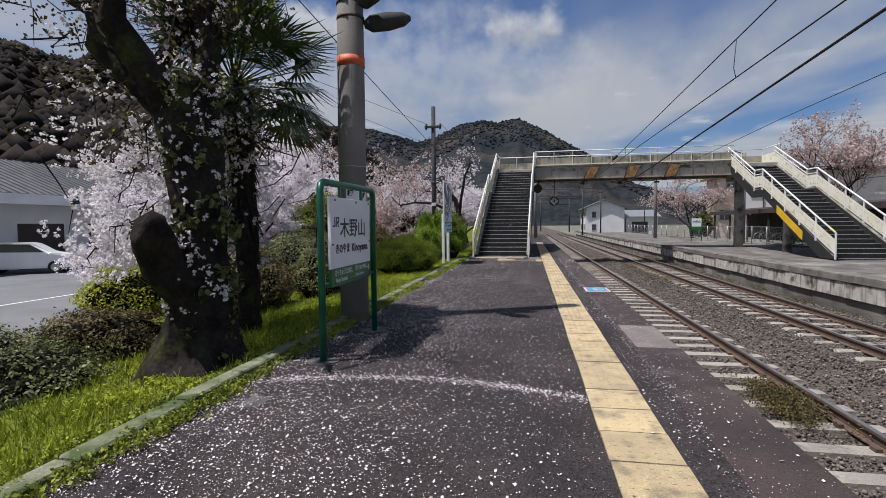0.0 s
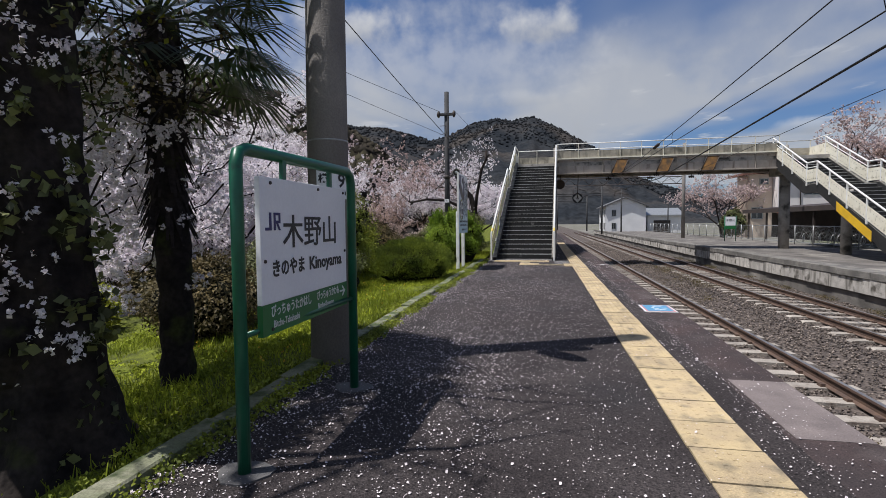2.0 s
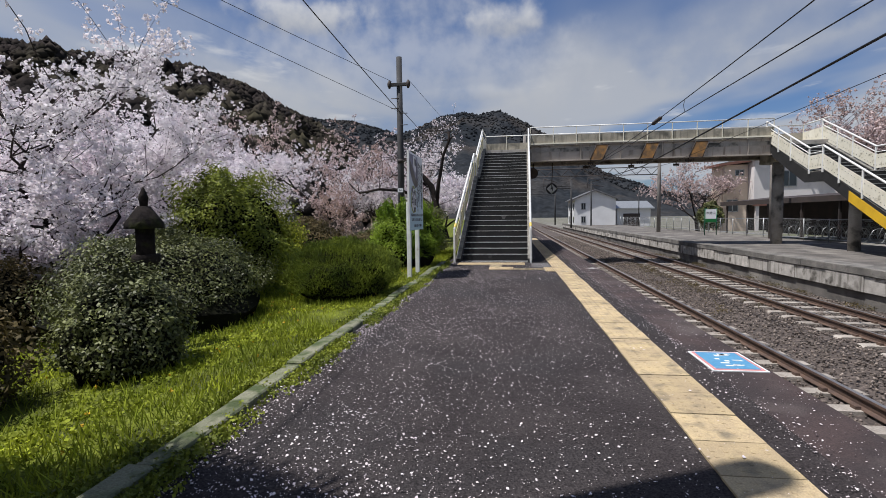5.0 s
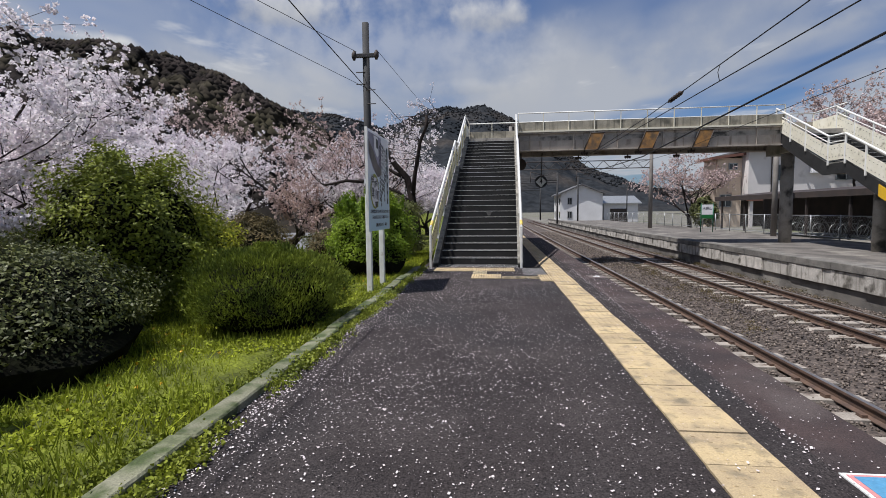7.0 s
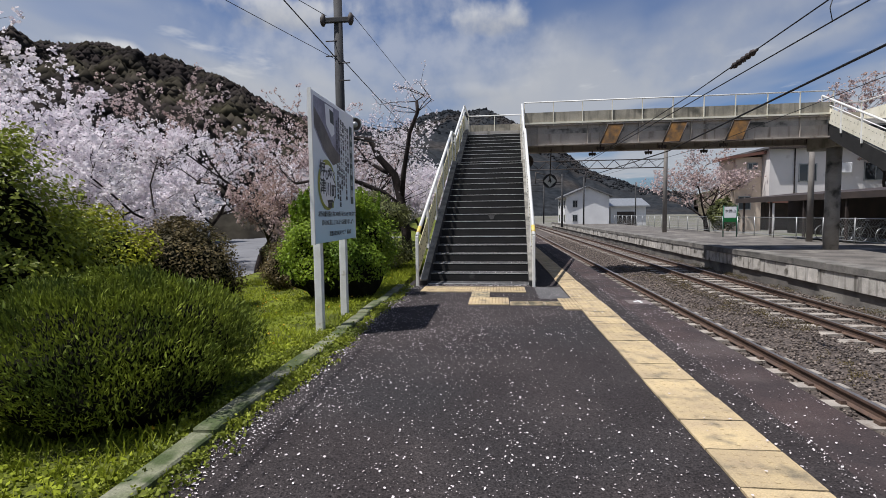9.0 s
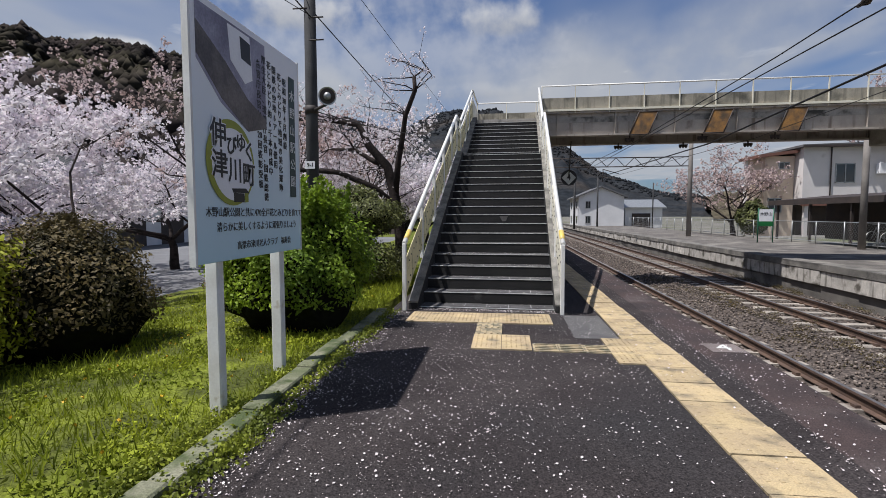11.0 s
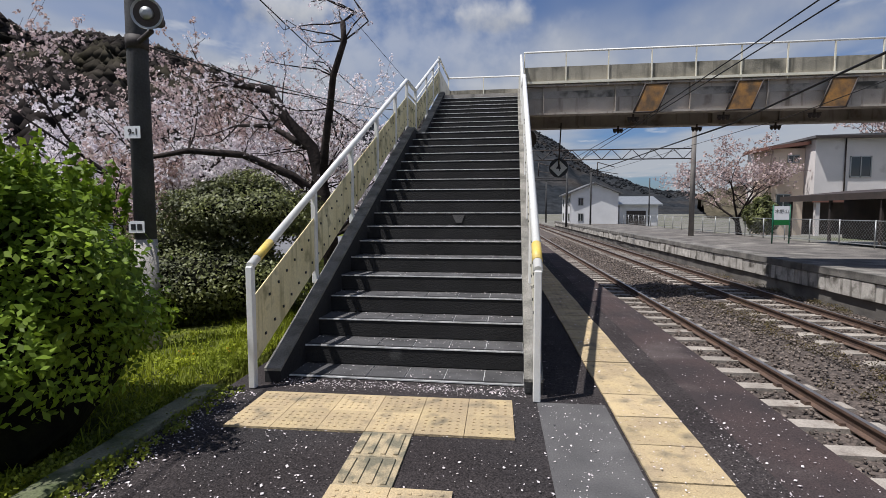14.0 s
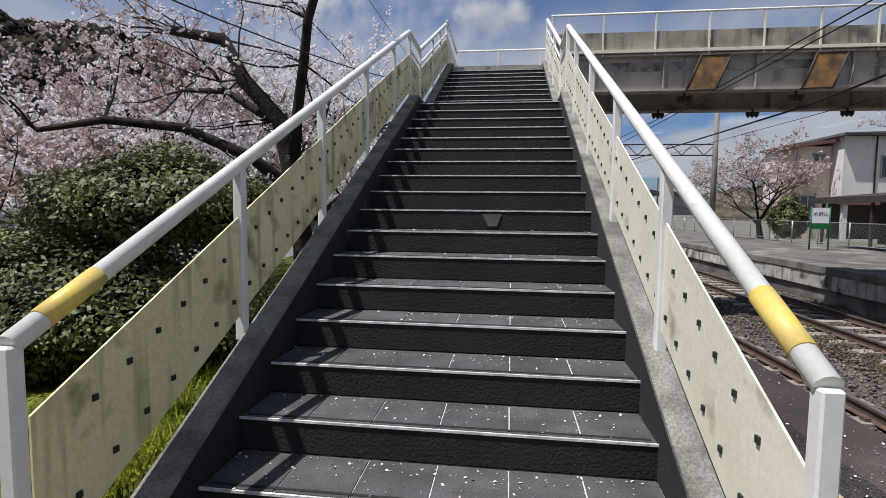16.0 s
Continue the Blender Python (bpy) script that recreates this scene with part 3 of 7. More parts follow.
def build_tactile():
    top = thing("tactile_strip", "yellow tactile paving strip along the platform edge", "tactile paving", kind="structure")
    bm = boxes((0.003, 0.397, 0.006, 0.394, -0.03, 0.0))
    for i in range(5):
        for j in range(5):
            cx, cy = 0.06 + 0.07 * i, 0.06 + 0.07 * j
            box(bm, cx - 0.011, cx + 0.011, cy - 0.011, cy + 0.011, 0.0, 0.002)
    base = part("paver", bm, M_PAVER, top)
    me = base.data
    base.location = (0.90, -4.0, 0.008)
    for k in range(1, 95):
        ob = new("paver", me)
        ob.parent = top
        ob.location = (0.90 + 0.004 * math.sin(k * 5.1), -4.0 + 0.4 * k, 0.008 + 0.0015 * math.sin(k * 3.7))
        ob.rotation_euler = (0.004 * math.sin(k * 2.1), 0.005 * math.sin(k * 1.3), 0)

    bm = boxes((0.002, 0.298, 0.002, 0.298, -0.03, 0.0))
    for i in range(5):
        for j in range(5):
            cx, cy = 0.05 + 0.05 * i, 0.05 + 0.05 * j
            box(bm, cx - 0.008, cx + 0.008, cy - 0.008, cy + 0.008, 0.0, 0.004)
    cross = thing("tactile_crossing", "yellow tactile paving leading to the stair foot", "tactile paving", kind="structure")
    dot = part("paver", bm, M_PAVER, cross).data
    first = True
    bm = boxes((0.002, 0.298, 0.002, 0.298, -0.03, 0.0))
    for i in range(4):
        box(bm, 0.025, 0.275, 0.035 + 0.07 * i, 0.06 + 0.07 * i, 0.0, 0.008)
    linear = part("paver", bm, M_PAVERD, cross)
    lin = linear.data
    spots = [(-1.55 + 0.3 * i, 18.40 + 0.3 * j, dot) for i in range(6) for j in range(2)]
    spots += [(-0.655, 18.10, "v"), (-0.655, 17.80, "v")]
    spots += [(-0.66 + 0.3 * i, 17.22 + 0.29 * j, dot) for i in range(2) for j in range(2)]
    spots += [(-0.05 + 0.25 * i, 17.20, "h") for i in range(3)]
    spots += [(0.68 + 0.3 * i, 16.87 + 0.3 * j, dot) for i in range(1) for j in range(3)]
    k = 0
    for x, y, kind in spots:
        k += 1
        d = lin if isinstance(kind, str) else dot
        if d is dot and first:
            ob, first = [o for o in cross.children if o.data is dot][0], False
        elif d is lin and linear is not None:
            ob, linear = linear, None
        else:
            ob = new("paver", d)
            ob.parent = cross
        ob.location = (x, y, 0.009 + 0.001 * math.sin(k * 2.9))
        if kind == "v":
            ob.rotation_euler = (0, 0, radians(90))
            ob.location.x += 0.3
        if kind == "h":
            ob.scale = (0.83, 0.9, 1)


build_tactile()


def build_tracks():
    for n, cx in enumerate((3.385, 6.80)):
        tr = thing("railway_track", "rusty railway track on concrete sleepers" if n == 0 else "rusty railway track by the far platform", "railway track", "railway tracks", kind="structure")
        for sgn in (-1, 1):
            x = cx + sgn * 0.56
            bm = bmesh.new()
            prof = [(-0.064, -0.15), (0.064, -0.15), (0.064, -0.14), (0.012, -0.122), (0.009, -0.045), (0.033, -0.032), (0.033, -0.003), (-0.033, -0.003), (-0.033, -0.032), (-0.009, -0.045), (-0.012, -0.122), (-0.064, -0.14)]
            prism(bm, [(x + a, RAIL_Z + b) for a, b in prof], -12, 110, "y")
            box(bm, x - 0.026, x + 0.026, -12, 110, RAIL_Z - 0.003, RAIL_Z, 1)
            part("rail", bm, [M_RUST, M_RAILTOP], tr)
        bm = bmesh.new()
        prism(bm, [(-1.0, -0.17), (1.0, -0.17), (1.0, -0.03), (0.93, 0.0), (-0.93, 0.0), (-1.0, -0.03)], -0.11, 0.11, "y")
        sl = part("sleeper", bm, M_SLEEPER, tr)
        for k in range(150):
            ob = sl if k == 0 else new("sleeper", sl.data)
            ob.parent = tr
            ob.location = (cx + 0.015 * math.sin(k * 2.7 + n), -6 + 0.62 * k, RAIL_Z - 0.145 + 0.006 * math.sin(k * 1.9))
            ob.rotation_euler = (0, 0, 0.012 * math.sin(k * 4.1))
        # rail clips
        bm = bmesh.new()
        for k in range(150):
            for sgn in (-1, 1):
                for s2 in (-1, 1):
                    x = cx + sgn * 0.56 + s2 * 0.09
                    box(bm, x - 0.03, x + 0.03, -6.05 + 0.62 * k, -5.95 + 0.62 * k, RAIL_Z - 0.15, RAIL_Z - 0.105)
        part("rail_clips", bm, M_RUST, tr)


build_tracks()


def build_ballast():
    """Stone chippings between the platforms, as loose geometry."""
    rng = np.random.default_rng(5)
    ico = np.array([(0, 0, 1), (0.9, 0, 0.1), (0.1, 0.9, -0.1), (-0.9, 0.1, 0), (0, -0.9, 0.1), (0, 0, -1)])
    tri = np.array([(0, 1, 2), (0, 2, 3), (0, 3, 4), (0, 4, 1), (5, 2, 1), (5, 3, 2), (5, 4, 3), (5, 1, 4)])
    n = 78000
    u = rng.random(n)
    y = -2 + 62 * u ** 1.5
    x = rng.uniform(2.1, 8.3, n)
    keep = np.ones(n, bool)
    for cx in (3.385, 6.80):
        for s in (-0.56, 0.56):
            keep &= np.abs(x - cx - s) > 0.10
        # sleepers stay bare
        ph = (y + 6 + 0.31) % 0.62 - 0.31
        keep &= ~((np.abs(ph) < 0.13) & (np.abs(x - cx) < 1.0) & (rng.random(n) < 0.93))
    x, y = x[keep], y[keep]
    n = len(x)
    hump = np.where((x > 4.35) & (x < 5.85), 0.10, 0.0) * np.clip(1 - np.abs(x - 5.1) / 0.8, 0, 1)
    z = RAIL_Z - 0.170 + hump + rng.uniform(-0.02, 0.025, n)
    s = rng.uniform(0.014, 0.036, n) * (1 + 0.012 * np.maximum(0, y - 10))
    a = rng.uniform(0, 6.28, (n, 3))
    ca, sa = np.cos(a), np.sin(a)
    v = ico[None] * rng.uniform(0.6, 1.2, (n, 6, 1)) * s[:, None, None]
    vx = v[..., 0] * ca[:, None, 0] - v[..., 1] * sa[:, None, 0]
    vy = v[..., 0] * sa[:, None, 0] + v[..., 1] * ca[:, None, 0]
    vy2 = vy * ca[:, None, 1] - v[..., 2] * sa[:, None, 1]
    vz = vy * sa[:, None, 1] + v[..., 2] * ca[:, None, 1]
    pts = np.stack([vx + x[:, None], vy2 + y[:, None], vz * 0.8 + z[:, None]], -1).reshape(-1, 3)
    f = (tri[None] + 6 * np.arange(n)[:, None, None]).reshape(-1, 3)
    me = bpy.data.meshes.new("ballast")
    me.vertices.add(len(pts))
    me.vertices.foreach_set("co", pts.astype(np.float32).ravel())
    me.loops.add(f.size)
    me.loops.foreach_set("vertex_index", f.astype(np.int32).ravel())
    me.polygons.add(len(f))
    me.polygons.foreach_set("loop_start", np.arange(0, f.size, 3, dtype=np.int32))
    me.polygons.foreach_set("loop_total", np.full(len(f), 3, np.int32))
    me.materials.append(M_BALLAST)
    me.update()
    tagged(new("ballast", me), "brown grey ballast stones between the rails", "ballast", kind="stuff")
    # raised bed of chippings
    bm = bmesh.new()
    prism(bm, [(2.02, -1.13), (8.32, -1.13), (8.32, RAIL_Z - 0.19), (5.9, RAIL_Z - 0.19), (5.1, RAIL_Z - 0.10), (4.3, RAIL_Z - 0.19), (2.02, RAIL_Z - 0.19)], -12, 110, "y")
    tagged(part("ballast_bed", bm, M_BALBASE), "packed brown ballast bed under both tracks", "ballast bed", kind="structure")


build_ballast()

FAR_X = 8.35


def build_far_platform():
    bm = bmesh.new()
    box(bm, FAR_X + 0.05, 14.6, -12, 90, -1.2, -0.10)
    tagged(part("far_platform_floor", bm, M_FARPLAT), "grey asphalt platform on the far side of the tracks", "platform", kind="structure")
    face = thing("far_platform_wall", "weathered concrete block wall of the far platform with stained coping", "platform wall", kind="structure")
    y, k = -12.0, 0
    cop = blk = None
    while y < 90:
        bm = boxes((0, 0.55, 0.005, 1.495, -0.20, 0.0))
        if cop is None:
            cop = part("coping_stone", bm, M_COPE, face, bevel=0.015)
            ob = cop
        else:
            bm.free()
            ob = new("coping_stone", cop.data)
            ob.parent = face
        ob.location = (FAR_X - 0.06 + 0.006 * math.sin(k * 2.2), y, -0.06 + 0.006 * math.sin(k * 1.3))
        for lev in range(2):
            bm = boxes((0, 0.3, 0.006, 1.494, 0.0, 0.40))
            if blk is None:
                blk = part("wall_block", bm, M_BLOCK, face, bevel=0.012)
                ob = blk
            else:
                bm.free()
                ob = new("wall_block", blk.data)
                ob.parent = face
            ob.location = (FAR_X - 0.03 + (0.16 if lev == 0 else 0) + 0.014 * math.sin(k * 3.3 + lev), y + 0.35 * lev, -1.07 + 0.405 * lev)
        y += 1.5
        k += 1


build_far_platform()


# ---------------------------------------------------------------- footbridge with two flights of stairs
N_LOW, N_UP, RISE, GO = 18, 10, 0.1554, 0.321
Y0 = 19.30
Y_MID = Y0 + (N_LOW - 1) * GO
Y_UP = Y_MID + 1.13
Y_TOP = Y_UP + (N_UP - 1) * GO
Z_MID, Z_TOP = N_LOW * RISE, (N_LOW + N_UP) * RISE


def line_z(y):
    """Height of the line through the step edges."""
    k = RISE / GO
    if y < Y_MID:
        return RISE + (y - Y0) * k
    if y < Y_UP - GO:
        return Z_MID
    return min(Z_TOP, Z_MID + RISE + (y - Y_UP) * k)


def turn_about(x, y, degrees):
    """A turn about an upright line, for what does not stand square to the platform."""
    return pose(x, y, 0, 0, 0, degrees) @ pose(-x, -y, 0)


STAIR_TURN = turn_about(-0.6, 19.05, -1.65)
BRIDGE_TURN = turn_about(11.0, 28.42, -1.3)


def build_staircase(x0, x1, base):
    """One straight stair of two flights with a landing; x0, x1: the clear width; base: the ground it stands on."""
    st = thing("staircase", "dark concrete staircase between cream steel sides with white handrails", "stairs", "footbridge stairs")
    # steps: the first lies flush with the ground
    wide = x1 - x0
    bm = bmesh.new()
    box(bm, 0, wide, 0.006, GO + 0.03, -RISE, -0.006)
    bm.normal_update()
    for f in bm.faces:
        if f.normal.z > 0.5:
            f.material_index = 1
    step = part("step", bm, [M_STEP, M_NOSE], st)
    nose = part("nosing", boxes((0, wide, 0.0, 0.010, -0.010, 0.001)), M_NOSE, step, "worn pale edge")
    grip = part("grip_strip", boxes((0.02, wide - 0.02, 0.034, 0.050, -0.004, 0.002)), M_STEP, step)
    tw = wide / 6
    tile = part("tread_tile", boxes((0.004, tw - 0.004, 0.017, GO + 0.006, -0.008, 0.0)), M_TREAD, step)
    for i in range(N_LOW + N_UP):
        ob = step if i == 0 else new("step", step.data)
        ob.parent = st
        low = i < N_LOW
        ob.location = (x0, 19.333 + i * 0.323 if low else Y_UP + (i - N_LOW) * GO, base + (0.014 + i * 0.163 if low else (i + 1) * RISE))
        if i:
            for q in (nose, grip):
                new(q.name.split(".")[0], q.data).parent = ob
        for k in range(6):
            q = tile if i == k == 0 else new("tread_tile", tile.data)
            q.parent = ob
            q.location = (k * tw, 0, 0)
    # landing between the flights and the waist slab under the steps
    part("landing", boxes((x0, x1, Y_MID + 0.2, Y_UP + 0.3, base + Z_MID - 0.2, base + Z_MID - 0.015)), M_TREAD, st)
    for xx, nm in ((x0 - 0.13, "stringer"), (x1, "stringer")):
        pts = [(Y0 - 0.12, base), (Y0 - 0.12, base + 0.10), (Y_MID - 0.1, base + Z_MID + 0.05), (Y_UP - GO, base + Z_MID + 0.05), (Y_TOP, base + Z_TOP + 0.08), (Y_TOP + 0.1, base + Z_TOP + 0.08),
               (Y_TOP + 0.1, base + Z_TOP - 0.35), (Y_UP, base + Z_MID - 0.32), (Y_MID, base + Z_MID - 0.32), (Y0 + 0.75, base)]
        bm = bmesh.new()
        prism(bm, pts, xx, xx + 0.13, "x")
        part(nm, bm, M_STEP, st, "dark concrete stringer")
        # pale edge along the top of the stringer
        cap = [(Y0 - 0.121, base + 0.09), (Y0 - 0.121, base + 0.112), (Y_MID - 0.1, base + Z_MID + 0.062), (Y_UP - GO, base + Z_MID + 0.062), (Y_TOP, base + Z_TOP + 0.092), (Y_TOP, base + Z_TOP + 0.06), (Y_UP - GO, base + Z_MID + 0.03), (Y_MID - 0.1, base + Z_MID + 0.03)]
        bm = bmesh.new()
        prism(bm, cap, xx - 0.003, xx + 0.133, "x")
        part("stringer_edge", bm, M_STRING, st, "pale concrete edge")
    pts = [(Y0 + 0.40, base - 0.02), (Y_MID + 0.1, base + Z_MID - 0.24), (Y_UP, base + Z_MID - 0.18), (Y_TOP + 0.1, base + Z_TOP - 0.2), (Y_TOP + 0.1, base + Z_TOP - 0.34), (Y_UP, base + Z_MID - 0.3), (Y_MID, base + Z_MID - 0.34), (Y0 + 0.60, base - 0.02)]
    bm = bmesh.new()
    prism(bm, pts, x0, x1, "x")
    part("waist_slab", bm, M_CONC, st)
    # cream side plates, posts and rails
    ys = [Y0 - 0.20, Y_MID, Y_UP - GO, Y_TOP + 0.05]
    for sgn, xr in ((-1, x0 - 0.155), (1, x1 + 0.08)):
        lo = [(y, base + line_z(y) + 0.13) for y in ys]
        hi = [(y, base + line_z(y) + 0.64) for y in ys]
        bm = bmesh.new()
        prism(bm, lo + hi[::-1], xr - 0.004, xr + 0.004, "x")
        for y in np.arange(Y0 - 0.05, Y_TOP, 0.16):
            for dz in (0.24, 0.50):
                yy = y + (0.08 if dz > 0.3 else 0)
                z = base + line_z(yy) + dz
                box(bm, xr - 0.012, xr + 0.012, yy - 0.011, yy + 0.011, z - 0.011, z + 0.011, 1)
        part("side_plate", bm, [M_PANEL if x0 < 5 and sgn < 0 else M_PANEL2, M_INK], st, "cream painted steel plate with dark bolts and moss stains")
        ry = [Y0 - 0.25, Y_MID - 0.02, Y_UP - GO - 0.02, Y_TOP + 0.03]
        rail = [(xr, y, base + line_z(y) + (0.89 if y < Y0 else 0.93)) for y in ry]
        part("handrail", bar(rail, 0.034, 12), M_RAILW, st, "white painted steel handrail")
        ya, yb = Y0 - 0.15, Y0 + 0.07
        part("rail_band", bar([(xr, y, base + line_z(y) + 0.892) for y in (ya, yb)], 0.0365, 12), M_RAILY, st, "yellow painted band")
        lo_rail = [(xr, y, base + line_z(y) + 0.72) for y in ry[1:]]
        part("lower_rail", bar(lo_rail, 0.018, 8), M_RAILW, st)
        posts = [Y0 - 0.25] + list(np.arange(Y0 + 1.0, Y_MID - 0.3, 1.17)) + [Y_MID - 0.02, Y_UP - GO, Y_UP + 0.95, Y_UP + 1.9, Y_TOP + 0.03]
        for i, y in enumerate(posts):
            zb = base if i == 0 else base + line_z(y) - 0.02
            wdt = 0.026
            zt = base + line_z(y) + (0.89 if i == 0 else 0.91)
            part("post", boxes((xr - wdt, xr + wdt, y - wdt, y + wdt, zb, zt)), M_RAILW, st, bevel=0.006)
    return st


def stair_patch(st):
    """A pale scuff on the riser of the ninth step."""
    y, z = 19.333 + 8 * 0.323, 0.014 + 8 * 0.163
    bm = bmesh.new()
    prism(bm, [(-0.52, z - 0.03), (-0.36, z - 0.03), (-0.40, z - 0.13), (-0.47, z - 0.13)], y - 0.001, y + 0.004, "y")
    part("scuff", bm, M_PATCH, st, "pale scuffed spot on a riser")


BR_Y0, BR_Y1 = 28.42, 30.55


def build_bridge():
    br = thing("footbridge", "old concrete and steel footbridge over the railway with white rails", "footbridge")
    br.matrix_world = BRIDGE_TURN
    near = build_staircase(-1.54, 0.34, 0.0)
    stair_patch(near)
    near.matrix_world = STAIR_TURN
    build_staircase(11.05, 13.05, -0.06)
    part("deck", boxes((-1.42, 13.2, BR_Y0 + 0.05, BR_Y1 - 0.05, Z_TOP - 0.18, Z_TOP - 0.004)), M_CONC, br)
    for y, s in ((BR_Y0, 1), (BR_Y1, -1)):
        a, b = (0.76, 11.0) if s == 1 else (-1.42, 13.2)
        part("side_panel", boxes((a, b, y - 0.03, y + 0.03, Z_TOP + 0.22, Z_TOP + 0.58)), M_BPANEL, br, "stained grey side panel")
        part("ledge", boxes((a, b, y - 0.09, y + 0.05, Z_TOP + 0.16, Z_TOP + 0.22)), M_PANEL2, br)
        bm = bmesh.new()
        box(bm, a, b, y + 0.06, y + 0.09, Z_TOP - 0.55, Z_TOP + 0.16)
        box(bm, a, b, y - 0.06, y + 0.22, Z_TOP - 0.60, Z_TOP - 0.55)
        box(bm, a, b, y - 0.04, y + 0.20, Z_TOP + 0.10, Z_TOP + 0.139)
        x = a + 0.5
        while x < b:
            box(bm, x - 0.006, x + 0.006, y - 0.03, y + 0.06, Z_TOP - 0.55, Z_TOP + 0.10)
            x += 1.75
        part("girder", bm, M_GIRDER, br, "grey painted steel girder")
        part("top_rail", bar([(a, y - 0.045, Z_TOP + 0.94), (b, y - 0.045, Z_TOP + 0.94)], 0.024, 10), M_RAILW, br)
        n = int((b - a) / 1.02)
        post = None
        for i in range(n + 1):
            if post is None:
                post = part("rail_post", boxes((-0.014, 0.014, -0.018, 0.018, 0.10, 0.94)), M_PANEL2, br)
                ob = post
            else:
                ob = new("rail_post", post.data)
                ob.parent = br
            ob.location = (a + 0.02 + (b - a - 0.04) * i / n, y - 0.045, Z_TOP)
    # rails closing the two ends
    for x in (-1.40, 13.2):
        part("end_panel", boxes((x - 0.03, x + 0.03, BR_Y0, BR_Y1, Z_TOP, Z_TOP + 0.60)), M_PANEL2, br)
        part("end_rail", bar([(x, BR_Y0, Z_TOP + 0.94), (x, BR_Y1, Z_TOP + 0.94)], 0.028, 10), M_RAILW, br)
    # columns
    for x in (-0.3, 11.62):
        part("column", bar([(x, 29.3, -0.1), (x, 29.3, Z_TOP - 0.6)], 0.23, 24), M_CONC, br, "round concrete column", )
        part("cross_beam", boxes((x - 0.3, x + 0.3, BR_Y0 + 0.3, BR_Y1 - 0.1, Z_TOP - 0.85, Z_TOP - 0.19)), M_BPANEL, br, bevel=0.02)
    for x in (-0.6, 12.0):
        part("column", bar([(x, 24.6, -0.1), (x, 24.6, Z_MID - 0.3)], 0.19, 20), M_CONC, br)
    # boards that shield the wires, with the insulators below
    for x in (3.50, 5.62, 7.66):
        bm = bmesh.new()
        q = [(x - 0.10, BR_Y0 - 0.20, Z_TOP - 0.62), (x + 0.45, BR_Y0 - 0.20, Z_TOP - 0.62), (x + 0.74, BR_Y0 - 0.11, Z_TOP + 0.07), (x + 0.19, BR_Y0 - 0.11, Z_TOP + 0.07)]
        vs = [bm.verts.new(p) for p in q] + [bm.verts.new((p[0], p[1] + 0.02, p[2] - 0.015)) for p in q]
        for f in ((0, 1, 2, 3), (7, 6, 5, 4), (0, 4, 5, 1), (1, 5, 6, 2), (2, 6, 7, 3), (3, 7, 4, 0)):
            bm.faces.new([vs[i] for i in f])
        bd = part("shield_board", bm, M_RUSTB, br, "rust brown board in a steel frame")
        bm = bmesh.new()
        for i in range(4):
            tube(bm, [q[i], q[(i + 1) % 4]], 0.018, 6)
        tube(bm, [q[0], (x + 0.0, BR_Y0 + 0.1, Z_TOP - 0.58)], 0.015, 6)
        tube(bm, [q[1], (x + 0.5, BR_Y0 + 0.1, Z_TOP - 0.58)], 0.015, 6)
        part("board_frame", bm, M_SHED, br)
        for y in (BR_Y0 + 0.15, BR_Y1 - 0.2):
            bm = bmesh.new()
            tube(bm, [(x - 0.02, y, Z_TOP - 0.60), (x - 0.02, y, Z_TOP - 0.68)], 0.025, 8)
            for d in (-0.09, 0.0, 0.09):
                tube(bm, [(x - 0.02 + d, y, Z_TOP - 0.68), (x - 0.02 + d, y, Z_TOP - 0.72), (x - 0.02 + d, y, Z_TOP - 0.74), (x - 0.02 + d, y, Z_TOP - 0.80)], [0.03, 0.055, 0.055, 0.02], 8)
            box(bm, x - 0.16, x + 0.12, y - 0.03, y + 0.03, Z_TOP - 0.70, Z_TOP - 0.675)
            part("insulator", bm, M_SHED, br, "dark insulator bracket")
    # hazard paint under the far stair
    bm = bmesh.new()
    pts = [(20.9, 1.25), (23.1, 2.33), (23.1, 1.98), (20.9, 0.90)]
    prism(bm, [(y, z - 0.35) for y, z in pts], 10.905, 10.915, "x")
    part("hazard_strip", bm, M_YSTRIP, br, "yellow hazard strip")


build_bridge()

# ---------------------------------------------------------------- station name sign, pole, park board


